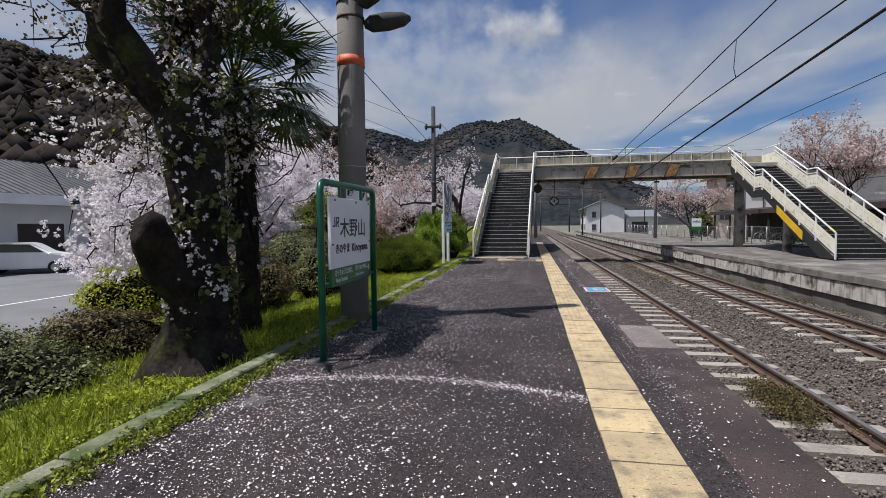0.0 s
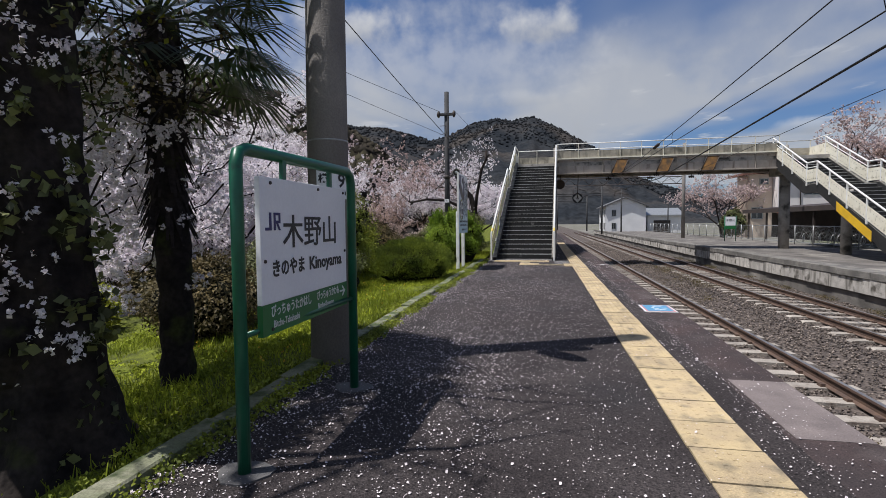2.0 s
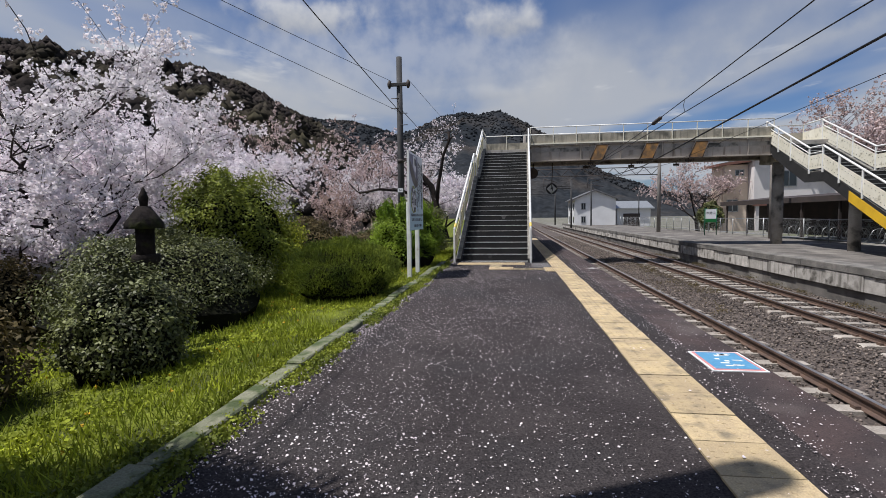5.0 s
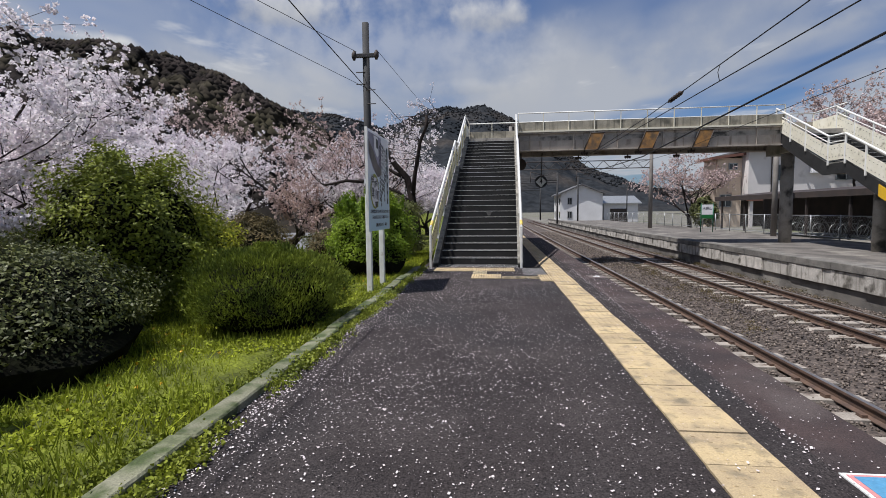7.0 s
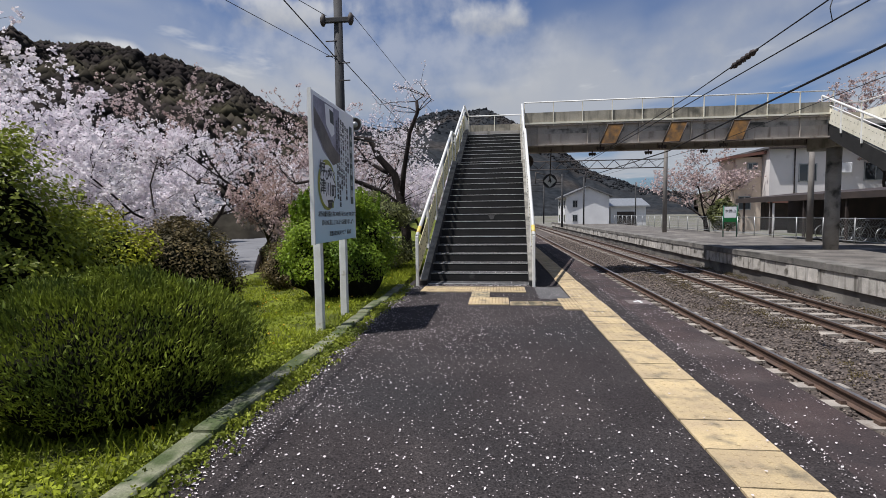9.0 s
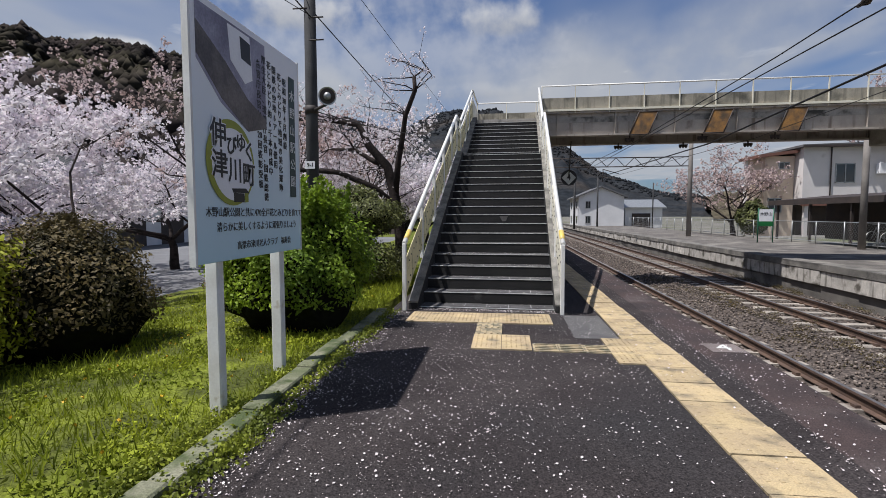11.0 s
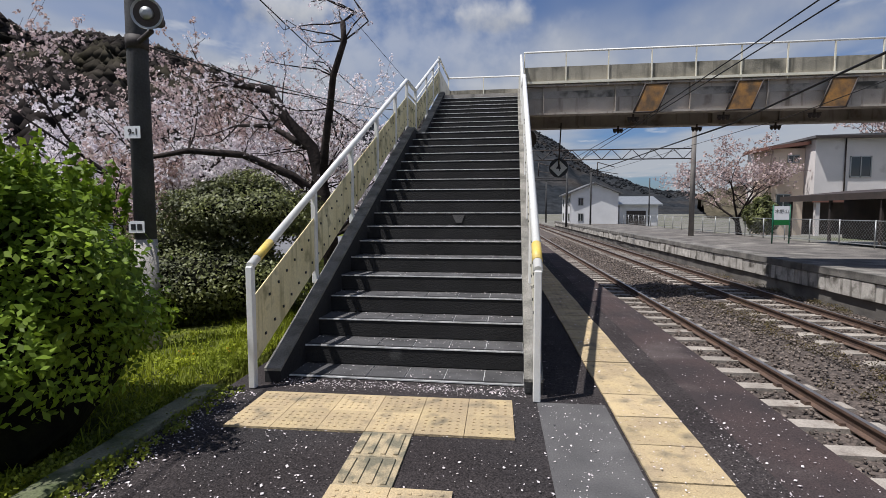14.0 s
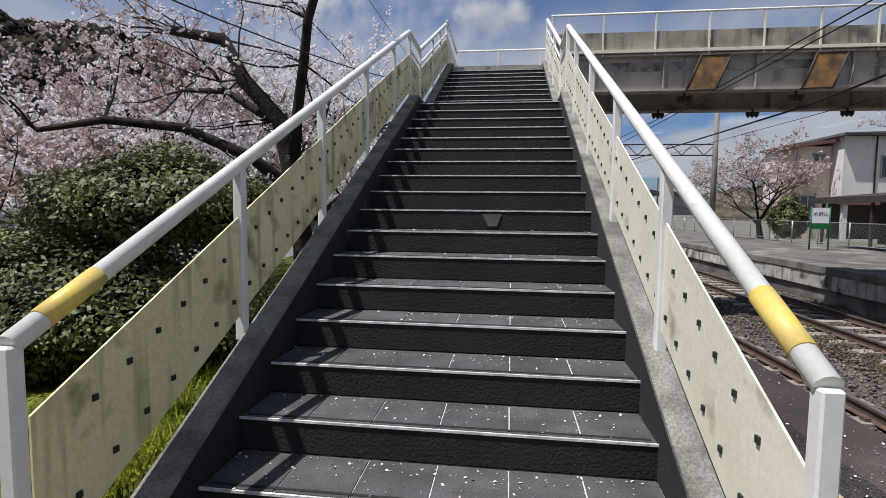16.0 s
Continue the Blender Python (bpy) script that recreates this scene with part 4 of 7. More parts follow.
def build_name_sign():
    s = thing("station_name_sign", "white and green station name board in a green tube frame", "station sign")
    x, ya, yb, zt = -1.425, 4.07, 5.475, 1.70
    r = 0.034
    bend = 0.09
    pts = [(x - 0.025, ya, 0.0), (x - 0.025, ya, zt - bend), (x - 0.03, ya + bend * 0.3, zt - bend * 0.3), (x - 0.03, ya + bend, zt), (x + 0.035, yb - bend, zt), (x + 0.035, yb - bend * 0.3, zt - bend * 0.3), (x + 0.035, yb, zt - bend), (x + 0.035, yb, 0.0)]
    part("frame", bar(pts, r, 14), M_GREEN, s, "green enamelled tube frame")
    part("lower_bar", bar([(x - 0.025, ya, 0.72), (x + 0.035, yb, 0.72)], 0.016, 8), M_GREEN, s)
    pa, pb, z0, z1, zg = 4.215, 5.40, 0.685, 1.565, 0.86
    for y in (pa + 0.28, pb - 0.25):
        part("hanger", boxes((x - 0.012, x + 0.012, y - 0.02, y + 0.02, z1 - 0.02, zt - 0.02)), M_GREEN, s)
    panel = part("panel", boxes((x - 0.016, x + 0.016, pa, pb, zg, z1)), M_WHITE, s, "white enamel panel", bevel=0.003)
    part("band", boxes((x - 0.016, x + 0.0165, pa, pb, z0, zg - 0.001)), M_SGREEN, s, "green lower band")
    f = x + 0.0185
    L = pb - pa

    def on(u, z):
        return pose(f, pa + u * L, z, 90, 0, 90)

    words("木野山", 0.212, M_INK, on(0.525, 1.245), s, squeeze=1.24, bold=0.0018)
    words("きのやま", 0.106, M_INK, on(0.255, 1.045), s, squeeze=0.95, bold=0.003)
    words("Kinoyama", 0.118, M_INK, on(0.695, 1.045), s, squeeze=1.12, bold=0.0028)
    words("びっちゅうたかはし", 0.074, M_INKW, on(0.28, 0.81), s, squeeze=0.75, bold=0.0008)
    words("Bitchu-Takahashi", 0.060, M_INKW, on(0.22, 0.737), s, squeeze=0.75)
    words("びっちゅうかわも", 0.068, M_INKW, on(0.715, 0.815), s, squeeze=0.68, bold=0.0008)
    words("Bitchu-Kawamo", 0.054, M_INKW, on(0.68, 0.747), s, squeeze=0.75)
    # direction arrow and the railway mark as plain bars
    bm = bmesh.new()
    ay = pa + 0.925 * L
    for a, b in (((ay - 0.05, 0.80), (ay + 0.035, 0.80)), ((ay + 0.035, 0.80), (ay - 0.005, 0.835)), ((ay + 0.035, 0.80), (ay - 0.005, 0.765))):
        tube(bm, [(f, a[0], a[1]), (f, b[0], b[1])], 0.007, 4)
    part("arrow", bm, M_INKW, s)
    j = pa + 0.045
    bm = boxes((f - 0.001, f + 0.001, j + 0.035, j + 0.052, 1.285, 1.37), (f - 0.001, f + 0.001, j, j + 0.052, 1.27, 1.286), (f - 0.001, f + 0.001, j + 0.072, j + 0.088, 1.27, 1.37), (f - 0.001, f + 0.001, j + 0.088, j + 0.13, 1.355, 1.37), (f - 0.001, f + 0.001, j + 0.088, j + 0.13, 1.31, 1.325), (f - 0.001, f + 0.001, j + 0.115, j + 0.13, 1.325, 1.355))
    prism(bm, [(j + 0.093, 1.31), (j + 0.108, 1.31), (j + 0.132, 1.27), (j + 0.115, 1.27)], f - 0.001, f + 0.001, "x")
    for v in bm.verts:
        v.co.y = j + (v.co.y - j) * 1.25
    part("logo_mark", bm, mat("navy_print", (0.035, 0.03, 0.13), 0.5, (0.03, 0.026, 0.11), 6), s)
    for u, z in ((0.09, z1 - 0.03), (0.6, z1 - 0.03), (0.96, z1 - 0.03), (0.97, 1.1), (0.03, 1.1), (0.08, z0 + 0.03), (0.9, z0 + 0.03)):
        part("bolt", bar([(f - 0.004, pa + u * L, z), (f + 0.006, pa + u * L, z)], [0.011, 0.009], 8), M_SHED, s)
    for y, xx in ((ya, x - 0.03), (yb, x + 0.02)):
        bm = bmesh.new()
        prism(bm, [(xx + 0.15 * math.cos(a) * (1 + 0.2 * math.sin(3 * a)), y + 0.13 * math.sin(a)) for a in np.linspace(0, 6.28, 11)[:-1]], -0.01, 0.006, "z")
        part("footing", bm, M_PATCH, s)


build_name_sign()


def build_lamp_pole():
    p = thing("lamp_pole", "round concrete pole with an orange band and two street lamps", "pole")
    c = (-1.90, 6.20)
    part("pole", bar([(c[0], c[1], -0.2), (c[0], c[1], 2.5), (c[0] + 0.02, c[1], 7.2)], [0.192, 0.185, 0.155], 28), M_POLE, p)
    part("band", bar([(c[0] + 0.006, c[1], 3.40), (c[0] + 0.006, c[1], 3.53)], 0.184, 28), M_BAND, p, "orange tape band")
    part("strap", bar([(c[0], c[1], 2.06), (c[0], c[1], 2.075)], 0.190, 28), M_GALV, p)
    part("collar", bar([(c[0] + 0.01, c[1], 4.02), (c[0] + 0.01, c[1], 4.06)], 0.185, 20), M_SHED, p)
    part("collar", bar([(c[0] + 0.01, c[1], 4.22), (c[0] + 0.01, c[1], 4.26)], 0.185, 20), M_SHED, p)
    for dz, dy, dx in ((3.98, 0.05, 0.62), (4.20, -0.35, 0.42)):
        lamp = part("lamp_arm", bar([(c[0] + 0.1, c[1], dz + 0.02), (c[0] + 0.25, c[1] + dy * 0.4, dz + 0.0)], 0.025, 8), M_SHED, p)
        bm = bmesh.new()
        d = Vector((dx, dy, 0.06))
        s0 = Vector((c[0] + 0.2, c[1] + dy * 0.35, dz - 0.02))
        tube(bm, [s0, s0 + d * 0.15, s0 + d * 0.5, s0 + d * 0.85, s0 + d], [0.05, 0.11, 0.12, 0.09, 0.03], 12)
        part("lamp_head", bm, M_POLED, p, "dark grey lamp housing")
    def round_pole(deg, r=0.197):
        return c[0] + r * math.cos(radians(deg)), c[1] + r * math.sin(radians(deg))

    bm = bmesh.new()
    prism(bm, [round_pole(d) for d in range(-98, -5, 8)] + [round_pole(d, 0.190) for d in range(-10, -99, -8)], 1.53, 1.79, "z")
    part("number_plate", bm, M_WHITE, p, "white plate bent round the pole")
    for body, size, deg, z in (("9", 0.17, -30, 1.69), ("構", 0.085, -80, 1.71)):
        words(body, size, M_INK, pose(*round_pole(deg, 0.199), z, 90, 0, deg + 90), p, bold=0.003)
    for deg in (-88, -72, -42, -20):
        bm = bmesh.new()
        prism(bm, [round_pole(d, 0.1985) for d in (deg - 6, deg, deg + 6)] + [round_pole(d, 0.196) for d in (deg + 6, deg, deg - 6)], 1.565, 1.60, "z")
        part("plate_mark", bm, M_INK, p)


build_lamp_pole()


def build_wire_pole():
    p = thing("utility_pole", "dark weathered utility pole with a crossarm and loudspeaker", "utility pole")
    x, y = -3.47, 20.35
    part("pole", bar([(x, y, -0.5), (x, y, 3.0), (x, y, 6.15)], [0.105, 0.098, 0.085], 16), M_POLED, p)
    # sunlight on the lower pole, put into the colour of a pale outer shell
    part("sleeve", bar([(x, y, -0.5), (x, y, 1.05)], [0.112, 0.108], 16), M_CONC, p, "pale grey lower pole with sunlight put into its colour")
    part("crossarm", boxes((x - 0.33, x + 0.33, y - 0.13, y - 0.05, 5.26, 5.36)), M_POLED, p, bevel=0.01)
    for d in (-0.29, 0.29):
        part("insulator", bar([(x + d, y - 0.09, 5.2), (x + d, y - 0.09, 5.28), (x + d, y - 0.09, 5.36), (x + d, y - 0.09, 5.44)], [0.03, 0.065, 0.065, 0.025], 8), M_SHED, p)
    for z, s in ((4.45, 1), (4.6, -1), (4.1, 1), (4.9, -1)):
        part("step_bolt", bar([(x, y - 0.08, z), (x + 0.25 * s, y - 0.08, z)], 0.012, 6), M_SHED, p)
    part("strap", bar([(x, y, 2.95), (x, y, 3.08)], 0.108, 14), M_SHED, p)
    sp = part("speaker_arm", bar([(x + 0.1, y - 0.1, 3.0), (x + 0.32, y - 0.22, 3.05)], 0.025, 8), M_SHED, p)
    bm = bmesh.new()
    d = Vector((0.25, -0.95, -0.08)).normalized()
    s0 = Vector((x + 0.34, y - 0.12, 3.16))
    tube(bm, [s0, s0 + d * 0.12, s0 + d * 0.16, s0 + d * 0.30], [0.05, 0.06, 0.095, 0.13], 18)
    horn = part("loudspeaker", bm, M_SHED, p, "dark horn loudspeaker")
    bm = bmesh.new()
    tube(bm, [s0 + d * 0.295, s0 + d * 0.312], [0.138, 0.138], 18, cap=False)
    tube(bm, [s0 + d * 0.312, s0 + d * 0.302], [0.138, 0.118], 18, cap=False)
    part("horn_rim", bm, M_GALV, horn, "pale rim")
    part("horn_core", bar([s0 + d * 0.300, s0 + d * 0.325, s0 + d * 0.34], [0.06, 0.055, 0.02], 14), M_GALV, horn)
    words("9-1", 0.085, M_INK, pose(x + 0.01, y - 0.1305, 2.12, 90, 0, 0), p, bold=0.002)
    part("plate", boxes((x - 0.085, x + 0.085, y - 0.128, y - 0.123, 2.06, 2.18)), M_WHITE, p, "small white plate")
    for z, w in ((1.18, 0.085),):
        part("plate", boxes((x + 0.0 - w, x + w, y - 0.128, y - 0.123, z - 0.06, z + 0.06)), M_WHITE, p, "small white plate")
        part("plate_marks", boxes((x - w * 0.7, x - w * 0.1, y - 0.131, y - 0.129, z - 0.03, z + 0.03), (x + w * 0.1, x + w * 0.7, y - 0.131, y - 0.129, z - 0.03, z + 0.03)), M_INK, p)


build_wire_pole()


def board_paint():
    """The board's pale ground, from white above to light blue below, as printed."""
    m = mat("printed_board", (0.8, 0.82, 0.84), 0.4, (0.78, 0.80, 0.82), 1.2, 4, fine=0.03)
    nt = m.node_tree
    b = nt.nodes["Principled BSDF"]
    geo = nt.nodes.new("ShaderNodeNewGeometry")
    sep = nt.nodes.new("ShaderNodeSeparateXYZ")
    nt.links.new(geo.outputs["Position"], sep.inputs[0])
    r = nt.nodes.new("ShaderNodeMapRange")
    r.inputs[1].default_value, r.inputs[2].default_value = 1.0, 2.3
    nt.links.new(sep.outputs["Z"], r.inputs[0])
    mix = nt.nodes.new("ShaderNodeMixRGB")
    mix.inputs[1].default_value, mix.inputs[2].default_value = (0.50, 0.72, 0.80, 1), (0.84, 0.85, 0.87, 1)
    nt.links.new(r.outputs[0], mix.inputs[0])
    nt.links.new(mix.outputs[0], b.inputs["Base Color"])
    return m


def build_park_board():
    s = thing("park_board", "large white printed park board on two white posts in the grass", "notice board")
    x = -2.25
    y0, y1, z0, z1 = 15.165, 16.70, 1.015, 2.65
    for y in (15.47, 16.40):
        part("post", boxes((x - 0.045, x + 0.045, y - 0.04, y + 0.04, -0.25, z0 + 0.6)), M_RAILW, s, bevel=0.008)
    part("panel", boxes((x + 0.046, x + 0.085, y0, y1, z0, z1)), board_paint(), s, "printed panel, pale blue below", bevel=0.004)
    part("panel_edge", boxes((x + 0.044, x + 0.086, y0 - 0.022, y0 - 0.001, z0 - 0.01, z1 + 0.01)), M_RAILW, s)
    part("panel_edge", boxes((x + 0.044, x + 0.086, y1 + 0.001, y1 + 0.02, z0 - 0.01, z1 + 0.01)), M_RAILW, s)
    f = x + 0.087
    W, H = y1 - y0, z1 - z0

    def on(u, v):
        return pose(f, y0 + u * W, z1 - v * H, 90, 0, 90)

    def flat(name, pts, material, off=0.0, label=""):
        bm = bmesh.new()
        prism(bm, [(y0 + u * W, z1 - v * H) for u, v in pts], f - 0.001 + off, f + 0.0005 + off, "x")
        return part(name, bm, material, s, label)

    grey = mat("photo_brown", (0.17, 0.145, 0.13), 0.5, (0.075, 0.062, 0.06), 5, 8, fine=0.3)
    lilac = mat("photo_violet", (0.36, 0.35, 0.44), 0.5, (0.17, 0.16, 0.22), 4, 8, fine=0.2)
    ol = mat("olive_print", (0.33, 0.35, 0.04), 0.5, (0.27, 0.30, 0.035), 3, 5, fine=0.06)
    # photograph of a train: plain shapes
    flat("photo", [(0.03, 0.03), (0.60, 0.03), (0.60, 0.40), (0.42, 0.45), (0.20, 0.37), (0.03, 0.24)], lilac)
    flat("photo_train", [(0.26, 0.04), (0.45, 0.04), (0.47, 0.22), (0.40, 0.25), (0.28, 0.18)], M_WHITE, 0.002)
    flat("photo_windows", [(0.36, 0.06), (0.45, 0.07), (0.455, 0.16), (0.37, 0.15)], M_INK, 0.004)
    flat("photo_ground", [(0.03, 0.10), (0.24, 0.20), (0.42, 0.31), (0.60, 0.37), (0.60, 0.41), (0.42, 0.45), (0.20, 0.35), (0.03, 0.22)], grey, 0.002)
    ring = [(0.265 + 0.195 * math.cos(a), 0.60 + 0.175 * math.sin(a)) for a in np.linspace(0, 2 * math.pi, 41)[:-1]]
    flat("badge", ring, ol, 0.004, "olive green round badge")
    ring = [(0.278 + 0.168 * math.cos(a), 0.607 + 0.148 * math.sin(a)) for a in np.linspace(0, 2 * math.pi, 41)[:-1]]
    flat("badge_inner", ring, M_WHITE, 0.0055)
    for k, (ch, u, v, sz) in enumerate((("伸", 0.195, 0.50, 0.19), ("び", 0.295, 0.535, 0.135), ("ゆ", 0.375, 0.515, 0.135), ("く", 0.445, 0.545, 0.15), ("津", 0.20, 0.62, 0.19), ("川", 0.32, 0.635, 0.18), ("町", 0.44, 0.645, 0.18))):
        words(ch, sz, M_WHITE, on(u - 0.035, v) @ pose(0, 0, 0.0068), s, bold=0.010)
        words(ch, sz, M_INK, on(u - 0.035, v) @ pose(0, 0, 0.0085), s, bold=0.003)
    flat("hut_roof", [(0.255, 0.705), (0.375, 0.70), (0.405, 0.72), (0.265, 0.722)], M_INK, 0.007)
    flat("hut_wall", [(0.27, 0.722), (0.36, 0.722), (0.36, 0.76), (0.27, 0.76)], M_INK, 0.007)
    flat("hut_end", [(0.365, 0.72), (0.395, 0.72), (0.395, 0.757), (0.365, 0.76)], ol, 0.007)
    # columns of writing, read downwards from the right
    cols = (("昭和38年4月創設", 0.835, 0.145), ("花とみどりで地域の美化運動", 0.775, 0.125), ("国鉄の空地6アール借用", 0.715, 0.11), ("花とみどり約6千本育成中", 0.66, 0.10), ("厚生大臣、環境庁長官、国鉄総裁", 0.605, 0.085), ("各官庁長官から20回表彰受領", 0.55, 0.12))
    for body, u, v0 in cols:
        units, i = [], 0
        while i < len(body):
            if body[i].isdigit() and i + 1 < len(body) and body[i + 1].isdigit():
                units.append(body[i:i + 2])
                i += 2
            else:
                units.append(body[i])
                i += 1
        words("\n".join(units), 0.066, M_INK, on(u - 0.02, v0 - 0.035 + 0.0245 * len(units)) @ pose(0, 0, 0.001), s, squeeze=1.05, bold=0.0008, pitch=1.12)
    flat("title_plate", [(0.87, 0.10), (0.945, 0.10), (0.945, 0.72), (0.87, 0.72)], M_INKG, 0.002, "dark title plate")
    words("木\n野\n山\n駅\n公\n園", 0.100, M_INKW, on(0.907, 0.42) @ pose(0, 0, 0.003), s, pitch=1.45)
    words("木野山駅公園と共に470全戸花とみどりを育てて", 0.068, M_INK, on(0.535, 0.805) @ pose(0, 0, 0.002), s, squeeze=1.0)
    words("清らかに美しくするように頑張りましょう", 0.068, M_INK, on(0.535, 0.865) @ pose(0, 0, 0.002), s, squeeze=0.95)
    words("高梁市津川老人クラブ　福寿会", 0.062, M_INK, on(0.575, 0.945) @ pose(0, 0, 0.002), s, squeeze=1.0)


build_park_board()


def build_ground_marks():
    s = thing("boarding_mark", "faded blue and pink painted boarding mark on the platform", "floor marking", kind="structure")
    part("border", boxes((1.53, 1.97, 9.38, 9.98, -0.006, 0.002)), M_INKW, s)
    part("rim", boxes((1.55, 1.95, 9.40, 9.96, 0.0, 0.004)), M_PINK, s)
    part("field", boxes((1.575, 1.925, 9.43, 9.94, 0.0, 0.006)), M_BLUE, s)
    bm = bmesh.new()
    rng = random.Random(3)
    for i in range(14):
        a, b = rng.uniform(1.62, 1.84), rng.uniform(9.49, 9.88)
        box(bm, a, a + rng.uniform(0.02, 0.07), b, b + rng.uniform(0.015, 0.05), 0.0, 0.008)
    part("marks", bm, M_INKW, s)
    n = thing("number_mark", "white painted number on the platform", "floor marking", kind="structure")
    part("ground_colour", boxes((1.66, 1.98, 17.38, 17.70, -0.006, 0.002)), M_PATCHP, n)
    words("4", 0.30, M_INKW, pose(1.82, 17.54, 0.004, 0, 0, 0), n)


build_ground_marks()

# ---------------------------------------------------------------- plants


def limbs(rng, base, height, spread, trunk_r, levels=4, first=0.35, up=0.35, kids=(3, 4)):
    """Branch lines of a tree: (start, end, r0, r1, level)."""
    segs, tips = [], []

    def grow(p, d, length, r, lev):
        q, dd = np.array(p, float), np.array(d, float)
        n = 4 if lev < 2 else 3
        marks = []
        for i in range(n):
            dd = dd + rng.normal(0, 0.17, 3) + np.array((0, 0, 0.05 if lev else 0.0))
            dd /= np.linalg.norm(dd)
            e = q + dd * length / n
            r1 = r * (1 - 0.35 * (i + 1) / n)
            segs.append((q.copy(), e.copy(), r * (1 - 0.35 * i / n), r1, lev))
            q = e
            marks.append((q.copy(), dd.copy(), r1))
        if lev >= levels:
            tips.extend([m[0] for m in marks])
            return
        if lev >= levels - 1:
            tips.extend([m[0] for m in marks[1:]])
        k = rng.integers(kids[0], kids[1] + 1)
        for j in range(k):
            src = marks[-1] if j < 2 else marks[rng.integers(max(0, n - 3), n)]
            a = rng.uniform(0, 2 * math.pi) if lev else 2 * math.pi * (j + rng.uniform(-0.3, 0.3)) / k
            side = np.array((math.cos(a), math.sin(a), 0))
            nd = src[1] * 0.55 + side * spread * (1.0 if lev else 1.1) + np.array((0, 0, up * rng.uniform(0.2, 1.2)))
            nd /= np.linalg.norm(nd)
            grow(src[0], nd, length * rng.uniform(0.58, 0.85) if lev else height * rng.uniform(0.32, 0.45), src[2] * rng.uniform(0.5, 0.72), lev + 1)

    grow(base, (rng.normal(0, 0.06), rng.normal(0, 0.06), 1), height * first, trunk_r, 0)
    return segs, np.array(tips)


def segs_mesh(name, segs, material, parent, sides=(10, 7, 5, 4, 3, 3)):
    verts, faces = [], []
    for p, q, r0, r1, lev in segs:
        n = sides[min(lev, len(sides) - 1)]
        d = q - p
        d = d / (np.linalg.norm(d) + 1e-9)
        ref = np.array((1.0, 0, 0)) if abs(d[0]) < 0.8 else np.array((0, 1.0, 0))
        u = np.cross(d, ref)
        u /= np.linalg.norm(u)
        w = np.cross(d, u)
        o = len(verts)
        for c, r in ((p, r0), (q + d * r1 * 0.3, r1)):
            for k in range(n):
                a = 2 * math.pi * k / n
                verts.append(tuple(c + (u * math.cos(a) + w * math.sin(a)) * r))
        for k in range(n):
            faces.append((o + k, o + (k + 1) % n, o + n + (k + 1) % n, o + n + k))
    return raw(name, verts, faces, material, parent, smooth=True)


def scatter_quads(rng, centres, size, n_each, radius, flat=0.0, clump=0, face_up=0.0):
    """Small leaf or blossom faces strewn round centres; with clump, in tight tufts of that many."""
    if clump:
        k = max(1, n_each // clump)
        c = np.repeat(centres, k, axis=0)
        off = rng.normal(0, 1, c.shape)
        off /= np.linalg.norm(off, axis=1, keepdims=True)
        centres = c + off * (radius * rng.random((len(c), 1)) ** 0.6)
        n_each, radius = clump, size * 2.0
    c = np.repeat(centres, n_each, axis=0)
    n = len(c)
    off = rng.normal(0, 1, (n, 3))
    off /= np.linalg.norm(off, axis=1, keepdims=True)
    c = c + off * (radius * rng.random((n, 1)) ** 0.6) * np.array((1, 1, 1 - flat))
    up = rng.normal(0, 1, (n, 3)) + off * (0.8 if clump else 0.0) + np.array((0, 0, face_up))
    up /= np.linalg.norm(up, axis=1, keepdims=True)
    a = np.cross(up, rng.normal(0, 1, (n, 3)))
    a /= np.linalg.norm(a, axis=1, keepdims=True)
    b = np.cross(up, a)
    s = (size * rng.uniform(0.6, 1.3, n))[:, None]
    return np.stack([c - a * s - b * s * 0.35, c + a * s * 0.2 - b * s * 0.8, c + a * s + b * s * 0.3, c - a * s * 0.1 + b * s * 0.8], 1)


def cherry(base, height, spread, r, seed, label, blossom=M_BLOSS, n_each=10, size=0.05, radius=0.2, levels=4, first=0.3, up=0.35, bark=M_BARK, keep=1.0, kids=(3, 4)):
    rng = np.random.default_rng(seed)
    t = thing("cherry_tree", label, "tree", at=base)
    segs, tips = limbs(rng, (0, 0, 0), height, spread, r, levels, first, up, kids)
    segs_mesh("trunk", segs, bark, t)
    if keep < 1:
        tips = tips[rng.random(len(tips)) < keep]
    quads_np("crown", scatter_quads(rng, tips, size, n_each, radius, clump=6, face_up=0.7), blossom, t, "clouds of blossom")
    return t


